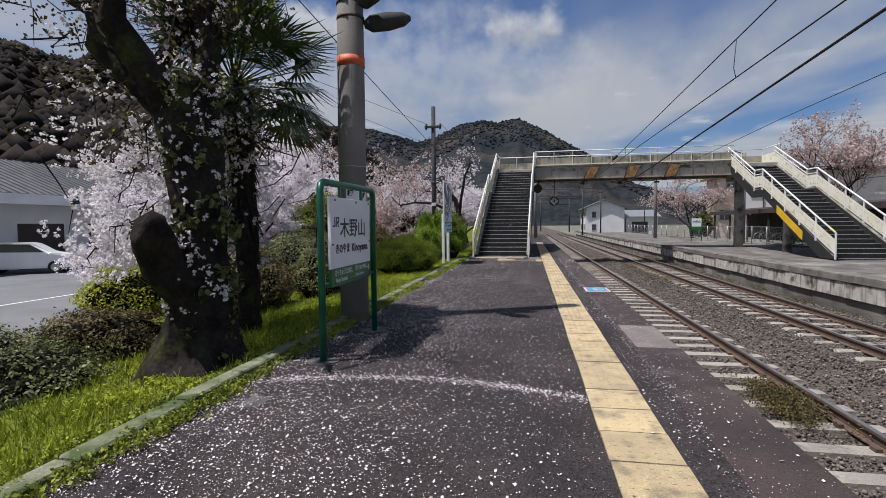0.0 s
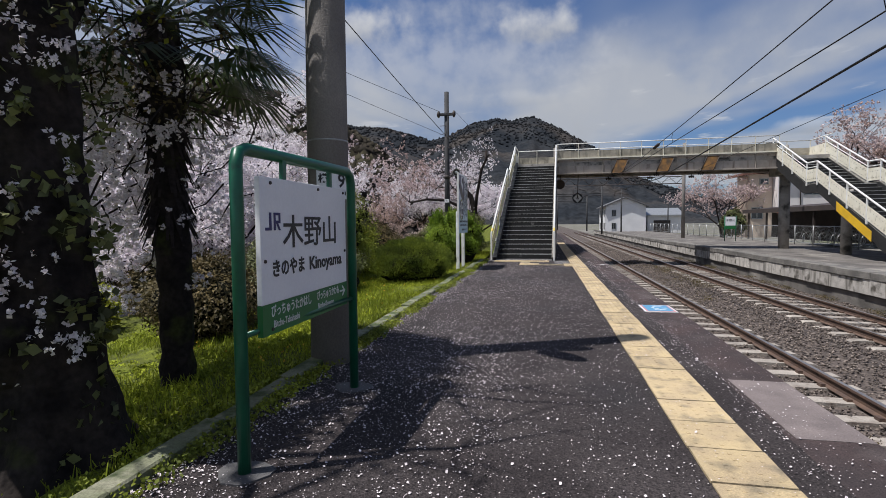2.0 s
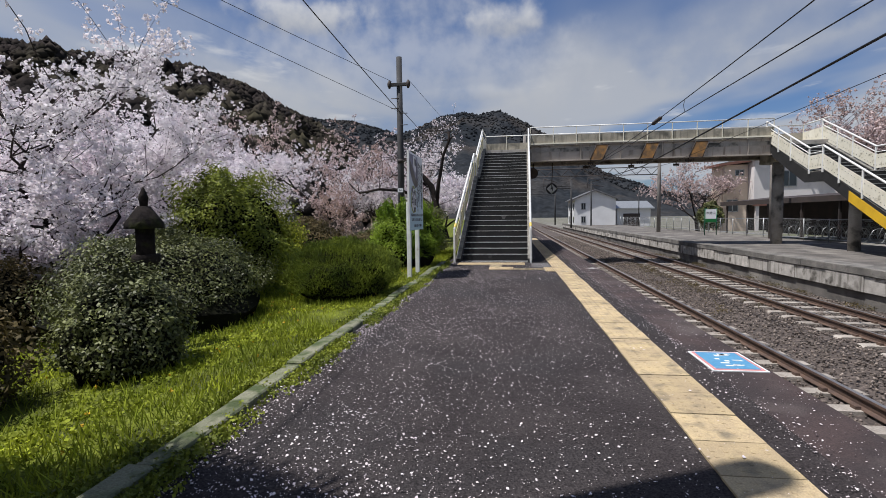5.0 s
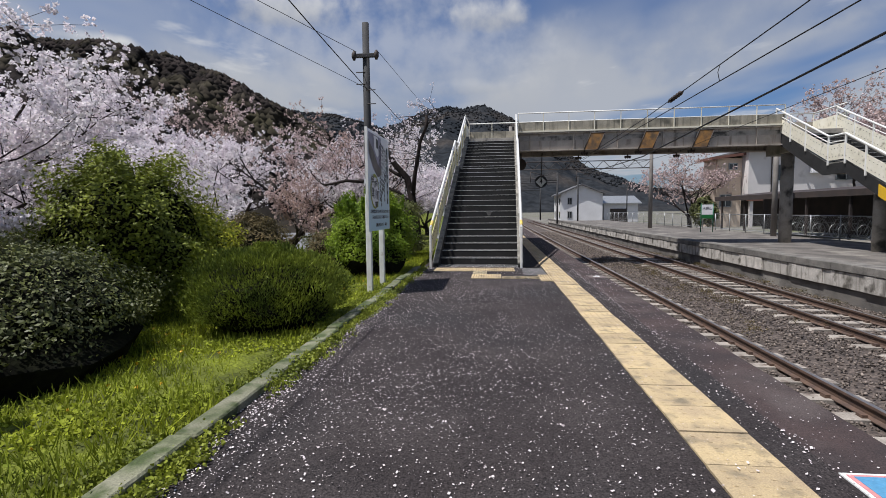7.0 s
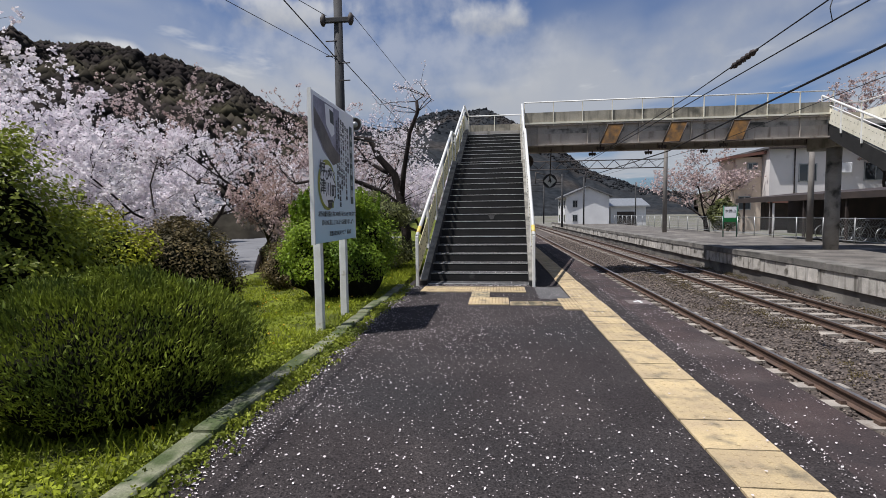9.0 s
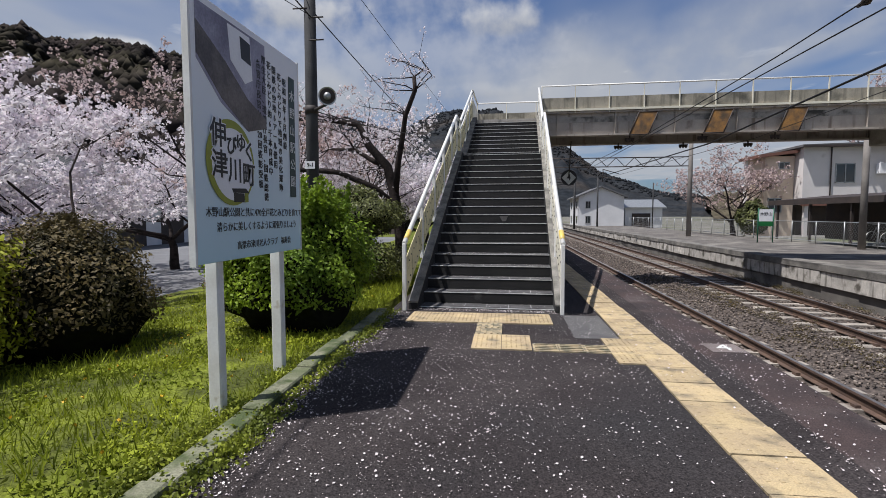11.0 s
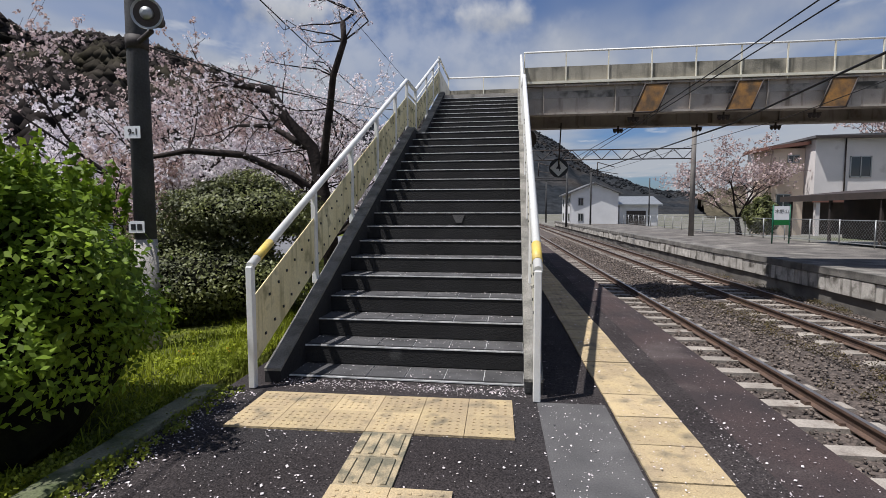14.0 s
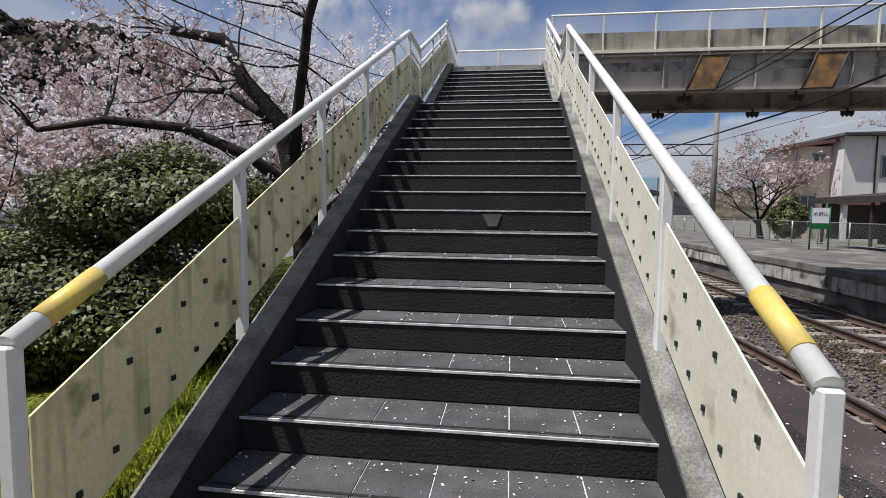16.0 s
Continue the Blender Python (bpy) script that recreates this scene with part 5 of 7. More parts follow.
def shrub(name, base, rx, ry, h, leaf, label, seed, n=6000, size=0.035, square=2.0, rough=0.10, shoots=False, foot=0.0, skirt=0.66):
    """A clipped or wild shrub: a near-black core with its shade painted in, under many single leaves."""
    rng = np.random.default_rng(seed)
    t = thing(name, label, "shrub", at=base)
    u = rng.normal(0, 1, (n, 3))
    u /= np.linalg.norm(u, axis=1, keepdims=True)
    u[:, 2] = np.where(u[:, 2] < -0.8, -u[:, 2], u[:, 2])
    k = (np.abs(u) ** square).sum(1) ** (1 / square)
    u /= k[:, None]
    lump = np.array([noise.noise((p[0] * 2.3 + seed, p[1] * 2.3, p[2] * 2.3)) for p in u])
    rad = 1 + rough * 2.2 * lump + rng.normal(0, rough * 0.35, n)
    # more faces lie just under the skin
    rad *= 1 - 0.22 * rng.random(n) ** 2
    c = u * rad[:, None] * np.array((rx, ry, h * 0.52)) + np.array((0, 0, h * 0.47))
    # the foot is drawn in and thinly leaved
    low = np.clip(c[:, 2] / (h * 0.5), 0, 1)
    c[:, :2] *= (0.70 + 0.30 * low ** 0.7)[:, None]
    c[:, 2] = np.where(rng.random(n) > 0.25 + 1.3 * low, h * 0.55 + np.abs(c[:, 2]) * 0.5, np.maximum(c[:, 2], 0.02))
    if foot:
        shy = c[:, 2] < h * foot * (0.75 + 0.5 * lump)
        c[shy, 2] = h * (foot + (1.05 - foot) * rng.random(shy.sum()) ** 0.7)
        c[shy, :2] = c[shy, :2] * np.sqrt(np.clip(1 - ((c[shy, 2] / h - 0.47) / 0.55) ** 2, 0.02, 1))[:, None]
    nrm = u + rng.normal(0, 0.65, (n, 3)) + np.array((0, 0, 0.5))
    nrm /= np.linalg.norm(nrm, axis=1, keepdims=True)
    a = np.cross(nrm, rng.normal(0, 1, (n, 3)))
    a /= np.linalg.norm(a, axis=1, keepdims=True)
    slim = 0.5
    if shoots:
        a = u * 0.6 + np.array((0, 0, 0.8)) + rng.normal(0, 0.38, (n, 3))
        a /= np.linalg.norm(a, axis=1, keepdims=True)
        nrm = np.cross(a, rng.normal(0, 1, (n, 3)))
        nrm /= np.linalg.norm(nrm, axis=1, keepdims=True)
        slim = 0.24
    b = np.cross(nrm, a)
    s = (size * rng.uniform(0.6, 1.4, n))[:, None]
    v = np.stack([c - a * s, c - b * s * slim + nrm * s * 0.15, c + a * s, c + b * s * slim + nrm * s * 0.15], 1)
    quads_np("foliage", v, leaf, t)
    # core that stands in for the shade among the twigs; skirt widens it below
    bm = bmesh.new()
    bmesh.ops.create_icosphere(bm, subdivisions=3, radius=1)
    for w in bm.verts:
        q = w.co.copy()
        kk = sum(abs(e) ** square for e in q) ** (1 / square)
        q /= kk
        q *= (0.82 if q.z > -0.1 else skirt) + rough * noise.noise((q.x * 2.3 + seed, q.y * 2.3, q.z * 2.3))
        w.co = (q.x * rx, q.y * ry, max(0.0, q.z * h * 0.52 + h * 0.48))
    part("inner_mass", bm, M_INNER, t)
    return t


def build_big_tree():
    """The old cherry by the platform, thick and mossy, with a broken stub."""
    rng = np.random.default_rng(21)
    base = (-2.72, 4.10, -0.2)
    t = thing("cherry_tree", "old mossy cherry tree with thick trunk and overhanging blossom", "tree", at=base)
    bm = bmesh.new()
    n = 36
    rings = []
    hts = np.linspace(0, 2.9, 30)
    rads = np.interp(hts, (0, 0.12, 0.3, 0.6, 1.0, 1.5, 2.0, 2.5, 2.9), (0.56, 0.47, 0.37, 0.29, 0.245, 0.23, 0.235, 0.26, 0.22))
    for z, r in zip(hts, rads):
        ring = []
        for k in range(n):
            a = 2 * math.pi * k / n
            rr = r * (1 + 0.24 * noise.noise((math.cos(a) * 1.6, math.sin(a) * 1.6, z * 1.1)) + 0.14 * noise.noise((math.cos(a) * 4.5, math.sin(a) * 4.5, z * 2.2)) + 0.07 * noise.noise((math.cos(a) * 11, math.sin(a) * 11, z * 5)) + 0.14 * math.sin(5 * a + 0.6) * max(0, 1 - z / 0.7))
            ring.append(bm.verts.new((rr * math.cos(a) - 0.06 * max(0, z - 1.4), rr * math.sin(a), z)))
        rings.append(ring)
    for a, b in zip(rings, rings[1:]):
        for k in range(n):
            bm.faces.new((a[k], a[(k + 1) % n], b[(k + 1) % n], b[k])).smooth = True
    bm.faces.new(rings[-1])
    part("trunk", bm, M_BARKM, t)
    bm = bmesh.new()
    k = [i / 13 for i in range(14)]
    tube(bm, [(-0.05 - 0.12 * a + 0.03 * math.sin(9 * a), -0.08 - 0.50 * a, 0.70 + 0.85 * a) for a in k], [0.20 - 0.03 * a if a < 0.95 else 0.10 for a in k], 18)
    for v in bm.verts:
        v.co += Vector((noise.noise(v.co * 5), noise.noise(v.co * 5 + Vector((9, 0, 0))), noise.noise(v.co * 5 + Vector((0, 9, 0))))) * 0.075
    part("stub", bm, M_BARKM, t, "broken limb stub")
    segs, tips = [], []
    for k, (d, ln) in enumerate((((-0.75, -0.15, 0.75), 1.9), ((0.05, 0.35, 0.9), 1.3), ((-0.35, 0.75, 0.8), 1.6), ((-0.35, -0.55, 0.9), 1.7), ((-0.7, 0.5, 0.5), 1.8))):
        d = np.array(d) / np.linalg.norm(d)
        p = np.array((-0.10, 0.0, 2.45)) + d * 0.1
        q = p + d * ln * 0.55
        segs.append((p, q, 0.17, 0.12, 1))
        sub, tp = limbs(rng, q, ln * 1.6, 0.8, 0.11, 3, 0.25, 0.15, (2, 4))
        segs += [(a, b, r0, r1, lev + 1) for a, b, r0, r1, lev in sub]
        tips.append(tp)
    tagged(segs_mesh("limb_mass", segs, M_BARKM, t), kind="stuff")
    tips = np.concatenate(tips)
    tips = tips[tips[:, 0] < 0.25]
    tips = np.concatenate([tips, np.stack([rng.uniform(-1.6, 0.5, 40), rng.uniform(-0.4, 1.2, 40), rng.uniform(2.4, 4.4, 40)], 1)])
    quads_np("blossom", scatter_quads(rng, tips[rng.random(len(tips)) < 0.5], 0.016, 40, 0.2, clump=10, face_up=0.4), M_BLOSS, t, "white blossom clusters")
    quads_np("young_foliage", scatter_quads(rng, tips[::2], 0.022, 12, 0.25), M_LEAFY, t, "yellow green young leaves")
    cl = np.stack([rng.uniform(-1.7, 0.35, 110), rng.uniform(-0.5, 1.3, 110), rng.uniform(2.3, 4.3, 110)], 1)
    sg = []
    for q in cl:
        m = q + rng.normal(0, 0.2, 3)
        sg.append((q, m, 0.010, 0.006, 4))
        sg.append((m, m + rng.normal(0, 0.2, 3), 0.006, 0.003, 4))
    tagged(segs_mesh("crown_twig_mass", sg, M_BARK, t), kind="stuff")
    quads_np("crown_foliage", scatter_quads(rng, cl, 0.020, 26, 0.22), M_LEAFR, t, "dark reddish young leaves")
    quads_np("crown_blossom", scatter_quads(rng, cl[::2], 0.015, 50, 0.16, clump=10), M_BLOSS, t, "white blossom among the leaves")
    # hanging sprays low on the road side
    low = np.stack([rng.uniform(-2.4, -0.45, 120), rng.uniform(0.5, 2.6, 120), rng.uniform(1.0, 2.9, 120)], 1)
    sg = []
    for p in low:
        m = p + rng.normal(0, 0.12, 3) + np.array((0.15, -0.05, 0.16))
        sg.append((m + rng.normal(0, 0.1, 3) + np.array((0.15, 0, 0.15)), m, 0.010, 0.008, 4))
        sg.append((m, p, 0.008, 0.004, 4))
    tagged(segs_mesh("hanging_twig_mass", sg, M_BARK, t), kind="stuff")
    quads_np("hanging_blossom", scatter_quads(rng, np.concatenate([low + rng.normal(0, 0.15, low.shape) for _ in range(4)]), 0.016, 80, 0.15, clump=10, face_up=0.4), M_BLOSS, t, "hanging white blossom")
    tr = np.array([(0.29 * math.cos(a), 0.29 * math.sin(a), z) for a, z in zip(rng.uniform(3.6, 6.2, 60), rng.uniform(0.6, 3.0, 60))])
    quads_np("trunk_blossom", scatter_quads(rng, tr, 0.013, 40, 0.10, clump=8), M_BLOSS, t, "blossom on short trunk shoots")
    # ivy and suckers on the trunk
    iv = []
    for k in range(90):
        a, z = rng.uniform(0, 6.28), rng.uniform(0.1, 2.9)
        iv.append((0.30 * math.cos(a), 0.30 * math.sin(a), z))
    quads_np("ivy", scatter_quads(rng, np.array(iv), 0.03, 14, 0.10), M_LEAFD, t, "dark climbing leaves")
    return t


def build_palm(base, height, seed):
    rng = np.random.default_rng(seed)
    t = thing("palm_tree", "windmill palm with a shaggy dark trunk and fan leaves", "palm tree", at=base)
    bm = bmesh.new()
    pts, rr = [], []
    for i in range(26):
        z = height * i / 25
        pts.append((0.03 * math.sin(z * 1.3) - 0.045 * z, 0.03 * z, z))
        rr.append(0.125 + 0.035 * rng.random() + (0.05 if i > 18 else 0))
    tube(bm, pts, rr, 12)
    part("trunk", bm, M_BARKM, t)
    top = np.array(pts[-1])
    for k in range(52):
        blades = []
        a = k * 2.39996
        el = math.radians(75 - 105 * (k / 52) + rng.normal(0, 6))
        d = np.array((math.cos(a) * math.cos(el), math.sin(a) * math.cos(el), math.sin(el)))
        ln = rng.uniform(0.6, 0.95)
        hub = top + d * ln + np.array((0, 0, -0.10 * (1 - math.sin(el))))
        side = np.cross(d, (0, 0, 1.0))
        side /= np.linalg.norm(side) + 1e-6
        nrm = np.cross(side, d)
        for j in range(26):
            b = math.radians(-105 + 210 * j / 25)
            dd = d * math.cos(b) + side * math.sin(b)
            L = rng.uniform(0.6, 0.8) * (0.75 + 0.25 * math.cos(b))
            w = 0.021
            s2 = np.cross(dd, nrm)
            mid = hub + dd * L * 0.55
            tip = hub + dd * L + np.array((0, 0, -0.10 * rng.random() - (0.12 if el < 0 else 0.03)))
            blades.append((hub, mid - s2 * w, tip, mid + s2 * w))
        for up2 in (side * 0.012, nrm * 0.012):
            blades.append((top - up2, hub - up2 * 0.6, hub + up2 * 0.6, top + up2))
        quads_np("fan_leaf", np.array(blades), M_PALM, t)
    # dry skirt below the crown
    sk = []
    for k in range(240):
        a, z = rng.uniform(0, 6.28), rng.uniform(0.45, 1.0) * height
        p = np.array((0.15 * math.cos(a) - 0.045 * z, 0.15 * math.sin(a) + 0.03 * z, z))
        q = p + np.array((0.10 * math.cos(a), 0.10 * math.sin(a), -0.22))
        w = np.array((-math.sin(a), math.cos(a), 0)) * 0.02
        sk.append((p - w, q - w * 0.5, q + w * 0.5, p + w))
    quads_np("fibre_skirt", np.array(sk), M_BARK, t, "brown fibres")
    return t


build_big_tree()
build_palm((-3.18, 5.70, -0.25), 3.4, 4)

cherry((-8.6, 13.6, -0.9), 5.2, 0.95, 0.22, 31, "spreading white cherry tree in full bloom beyond the shrubs", n_each=48, size=0.026, radius=0.17, first=0.22, up=0.28, kids=(4, 5))
cherry((-7.9, 18.6, -0.9), 5.2, 1.0, 0.19, 32, "low spreading cherry tree in white bloom", n_each=42, size=0.028, radius=0.17, first=0.2, up=0.2, kids=(4, 5))
cherry((-8.6, 26.8, -0.9), 6.6, 0.80, 0.20, 33, "cherry tree with pink blossom and brown young leaves", blossom=M_BLOSSP, n_each=24, size=0.032, radius=0.17, first=0.25, kids=(4, 5))
cherry((-6.4, 33.0, -0.8), 5.4, 0.9, 0.18, 34, "cherry tree in pale pink bloom behind the stairs", n_each=24, size=0.04, radius=0.2, first=0.22, up=0.25, kids=(4, 5))
cherry((-12.5, 21.5, -0.9), 6.3, 0.95, 0.2, 35, "cherry tree in white bloom by the road", n_each=24, size=0.04, radius=0.2, first=0.2, up=0.25, kids=(4, 5))
cherry((-4.4, 39.0, -0.6), 5.2, 0.9, 0.18, 36, "cherry tree in bloom past the footbridge", n_each=24, size=0.045, radius=0.22, first=0.22, kids=(4, 5))
cherry((-13.5, 31.0, -0.9), 6.2, 0.95, 0.2, 39, "white cherry tree at the back of the park", n_each=24, size=0.045, radius=0.22, first=0.2, up=0.25, kids=(4, 5))
cherry((-5.8, 28.0, -0.5), 4.8, 0.85, 0.14, 45, "cherry tree in thin white bloom", n_each=18, size=0.03, radius=0.16, first=0.22, kids=(4, 5))
cherry((-8.9, 17.6, -0.9), 3.3, 1.15, 0.13, 47, "low cherry tree in white bloom near the road", n_each=42, size=0.027, radius=0.18, first=0.2, up=0.1, kids=(4, 5))
cherry((-11.5, 16.5, -0.9), 5.2, 1.0, 0.18, 46, "white cherry tree standing near the road", n_each=30, size=0.034, radius=0.2, first=0.18, up=0.2, kids=(4, 5))
cherry((-8.7, 12.0, -0.9), 3.5, 1.0, 0.17, 48, "white cherry tree in full bloom at the roadside", n_each=42, size=0.026, radius=0.17, first=0.2, up=0.2, kids=(4, 5))
cherry((15.0, 48.5, -0.2), 5.5, 0.95, 0.18, 51, "cherry tree in brownish pink bloom behind the far fence", blossom=M_BLOSSP, n_each=10, size=0.055, radius=0.24, first=0.2, up=0.25, kids=(4, 5))
cherry((27.6, 48.6, 0.0), 9.6, 0.62, 0.30, 52, "tall pink cherry tree behind the far stairs", blossom=M_BLOSSP, n_each=15, size=0.075, radius=0.36, first=0.22, kids=(4, 5))


def build_pruned_cherry():
    """The lopped cherry beside the stairs with three dark crooked limbs."""
    rng = np.random.default_rng(77)
    t = thing("cherry_tree", "pruned cherry tree with dark crooked limbs and thin bloom", "tree")
    lines = (((-2.78, 24.2, -0.3), (-2.82, 24.2, 0.8), (-2.95, 24.2, 1.7), (-3.12, 24.2, 2.45), (-3.55, 24.1, 2.95), (-3.8, 24.1, 3.45), (-4.45, 24.0, 3.55)),
             ((-2.95, 24.2, 1.7), (-2.85, 24.1, 2.5), (-2.72, 24.0, 3.1), (-2.62, 23.9, 3.6), (-2.36, 23.7, 4.1), (-2.38, 23.7, 4.4)),
             ((-2.9, 24.2, 1.5), (-3.4, 24.0, 1.95), (-4.2, 23.8, 2.3), (-5.0, 23.5, 2.35), (-5.7, 23.3, 2.2)),
             ((-3.12, 24.2, 2.45), (-3.5, 24.4, 2.6), (-4.0, 24.5, 2.9), (-4.7, 24.6, 2.95)))
    rad = ((0.16, 0.14, 0.125, 0.11, 0.095, 0.08, 0.06), (0.085, 0.07, 0.062, 0.056, 0.05, 0.045), (0.075, 0.075, 0.06, 0.05, 0.03), (0.08, 0.06, 0.045, 0.03))
    tips, segs = [], []
    for ln, rr in zip(lines, rad):
        part("limb", bar(ln, list(rr), 10), M_BARK, t)
        for q, r in list(zip(ln, rr))[2:]:
            for j in range(4):
                d = rng.normal(0, 1, 3) * np.array((1, 0.8, 0.6)) + np.array((-0.25, 0.3, 0.45))
                d /= np.linalg.norm(d)
                p = np.array(q)
                for i in range(4):
                    d = d + rng.normal(0, 0.2, 3)
                    d /= np.linalg.norm(d)
                    e = p + d * 0.27
                    if e[0] > -1.95:
                        d[0] = -abs(d[0])
                        e = p + d * 0.27
                    segs.append((p, e, 0.018 - 0.003 * i, 0.015 - 0.003 * i, 4))
                    p = e
                    tips.append(p)
                    if i > 1:
                        g = p + rng.normal(0, 0.2, 3)
                        g[0] = min(g[0], -1.95)
                        segs.append((p, g, 0.006, 0.004, 5))
                        tips.append(g)
    tagged(segs_mesh("twig_mass", segs, M_BARK, t), kind="stuff")
    quads_np("blossom", scatter_quads(rng, np.array(tips), 0.018, 24, 0.14, clump=6, face_up=0.5), M_BLOSS, t, "thin pale blossom")


build_pruned_cherry()


def build_lantern():
    t = thing("stone_lantern", "weathered dark stone lantern among the shrubs", "stone lantern", at=(-4.04, 10.0, -0.45))
    t.scale = (0.55, 0.55, 1.0)
    def octa(name, rows, n=6):
        part(name, bar([(0, 0, z) for z, r in rows], [r for z, r in rows], n), M_BARKM, t)
    octa("base", ((0, 0.30), (0.12, 0.30), (0.22, 0.16)))
    octa("shaft", ((0.22, 0.13), (0.7, 0.11), (1.2, 0.13)), 12)
    octa("platform", ((1.2, 0.14), (1.3, 0.27), (1.38, 0.27)))
    octa("firebox", ((1.38, 0.18), (1.66, 0.18)))
    octa("cap", ((1.66, 0.38), (1.72, 0.37), (1.9, 0.12)))
    octa("finial", ((1.9, 0.07), (1.99, 0.09), (2.1, 0.02)), 10)


build_lantern()

shrub("round_shrub", (-2.98, 13.25, -0.2), 0.92, 0.85, 1.12, M_AZALEA, "clipped round azalea bush beside the kerb", 61, n=46000, size=0.022, rough=0.13, shoots=True, foot=0.30, skirt=0.88)
shrub("leafy_shrub", (-5.68, 14.3, -0.45), 1.2, 1.15, 2.6, M_LEAFG, "tall olive green leafy shrub", 62, n=42000, size=0.03, rough=0.22, foot=0.15)
shrub("leafy_shrub", (-5.0, 11.5, -0.45), 1.35, 1.45, 1.55, M_LEAFD, "dark low evergreen shrub", 63, n=32000, size=0.021, rough=0.16, foot=0.38, skirt=1.02)
shrub("leafy_shrub", (-6.15, 16.3, -0.5), 1.25, 1.0, 1.9, M_LEAFY, "yellow green hedge shrub", 64, n=16000, size=0.032, rough=0.15, foot=0.2)
shrub("leafy_shrub", (-5.3, 17.5, -0.5), 0.95, 0.85, 1.75, M_LEAFR, "brown green clipped shrub", 65, n=14000, size=0.026, rough=0.12, foot=0.36, skirt=0.9)
shrub("leafy_shrub", (-4.5, 20.3, -0.45), 0.75, 0.75, 1.25, M_LEAFR, "brown green low shrub", 66, n=12000, size=0.026, rough=0.15, foot=0.15)
shrub("leafy_shrub", (-2.86, 18.15, -0.2), 0.88, 0.78, 1.75, M_LEAFB, "bright green dense shrub beside the stairs", 67, n=36000, size=0.026, rough=0.22, foot=0.33, skirt=0.92)
shrub("layered_shrub", (-3.45, 22.3, 0.85), 1.05, 0.9, 0.95, M_LEAFD, "dark cloud-pruned evergreen upper tier", 68, n=18000, size=0.026, rough=0.16)
shrub("layered_shrub", (-4.0, 22.0, -0.25), 1.75, 0.95, 1.3, M_LEAFD, "dark lower tier of pruned evergreen", 69, n=26000, size=0.026, rough=0.16, foot=0.15)
shrub("leafy_shrub", (-7.8, 8.7, -0.9), 0.85, 0.8, 1.4, M_LEAFY, "small yellow green shrub on the slope", 70, n=6000, size=0.03, rough=0.15)
shrub("leafy_shrub", (-4.6, 8.0, -0.45), 0.8, 0.8, 1.25, M_LEAFR, "brown leafed shrub behind the palm", 71, n=12000, size=0.026, rough=0.16, foot=0.15)
shrub("leafy_shrub", (-4.5, 3.5, -0.5), 0.95, 0.8, 0.75, M_LEAFD, "low dark weedy shrub on the slope", 72, n=14000, size=0.02, rough=0.25)
shrub("leafy_shrub", (-3.72, 9.25, -0.35), 0.55, 0.5, 1.15, M_LEAFD, "dark shrub in front of the stone lantern", 77, n=14000, size=0.02, rough=0.18, foot=0.3, skirt=0.9)
shrub("leafy_shrub", (-5.0, 5.2, -0.5), 0.8, 0.8, 0.7, M_LEAFR, "low brown green shrub on the slope", 76, n=10000, size=0.02, rough=0.25)
shrub("leafy_shrub", (-7.5, 11.0, -0.75), 1.1, 1.0, 1.6, M_LEAFR, "brown green shrub by the road", 73, n=12000, size=0.03, rough=0.15)
shrub("leafy_shrub", (14.9, 45.6, -0.1), 0.9, 0.9, 2.2, M_LEAFD, "dark green round tree by the far fence", 74, n=5000, size=0.07, rough=0.15)


def build_shoots():
    """Soft new shoots standing out of the bright shrub by the stairs."""
    rng = np.random.default_rng(15)
    t = thing("shrub_shoot_growth", "upright yellow green new shoots on the bright shrub", "shrub", kind="stuff", at=(-2.86, 18.15, 0.0))
    c = []
    for _ in range(70):
        a, r = rng.uniform(0, 6.28), 0.75 * rng.random() ** 0.5
        p = np.array((r * math.cos(a), r * math.sin(a), 1.15 + 0.35 * (1 - r)))
        d = np.array((0.25 * math.cos(a) * r, 0.25 * math.sin(a) * r, 1.0)) * rng.uniform(0.15, 0.42)
        c += [p + d * k / 7 for k in range(8)]
    quads_np("foliage", scatter_quads(rng, np.array(c), 0.024, 12, 0.05, face_up=0.4), M_LEAFB, t)


build_shoots()


def build_verge_weeds():
    """Low broad-leaved weeds and clover between the grass."""
    rng = np.random.default_rng(28)
    n = 7000
    c = np.stack([-2.1 - 4.4 * rng.random(n) ** 1.3, 0.8 + 21 * rng.random(n), np.zeros(n)], 1)
    c[:, 2] = [verge_z(p[0], p[1]) + 0.02 for p in c]
    pt = np.array([noise.noise((p[0] * 1.1, p[1] * 1.1, 6)) for p in c])
    c = c[pt > -0.3 + 0.7 * rng.random(n)]
    tagged(quads_np("verge_weeds", scatter_quads(rng, c, 0.017, 16, 0.09, 0.6, face_up=1.2), M_GRASS), "low clover and weeds on the verge", "weeds", kind="stuff")


build_verge_weeds()


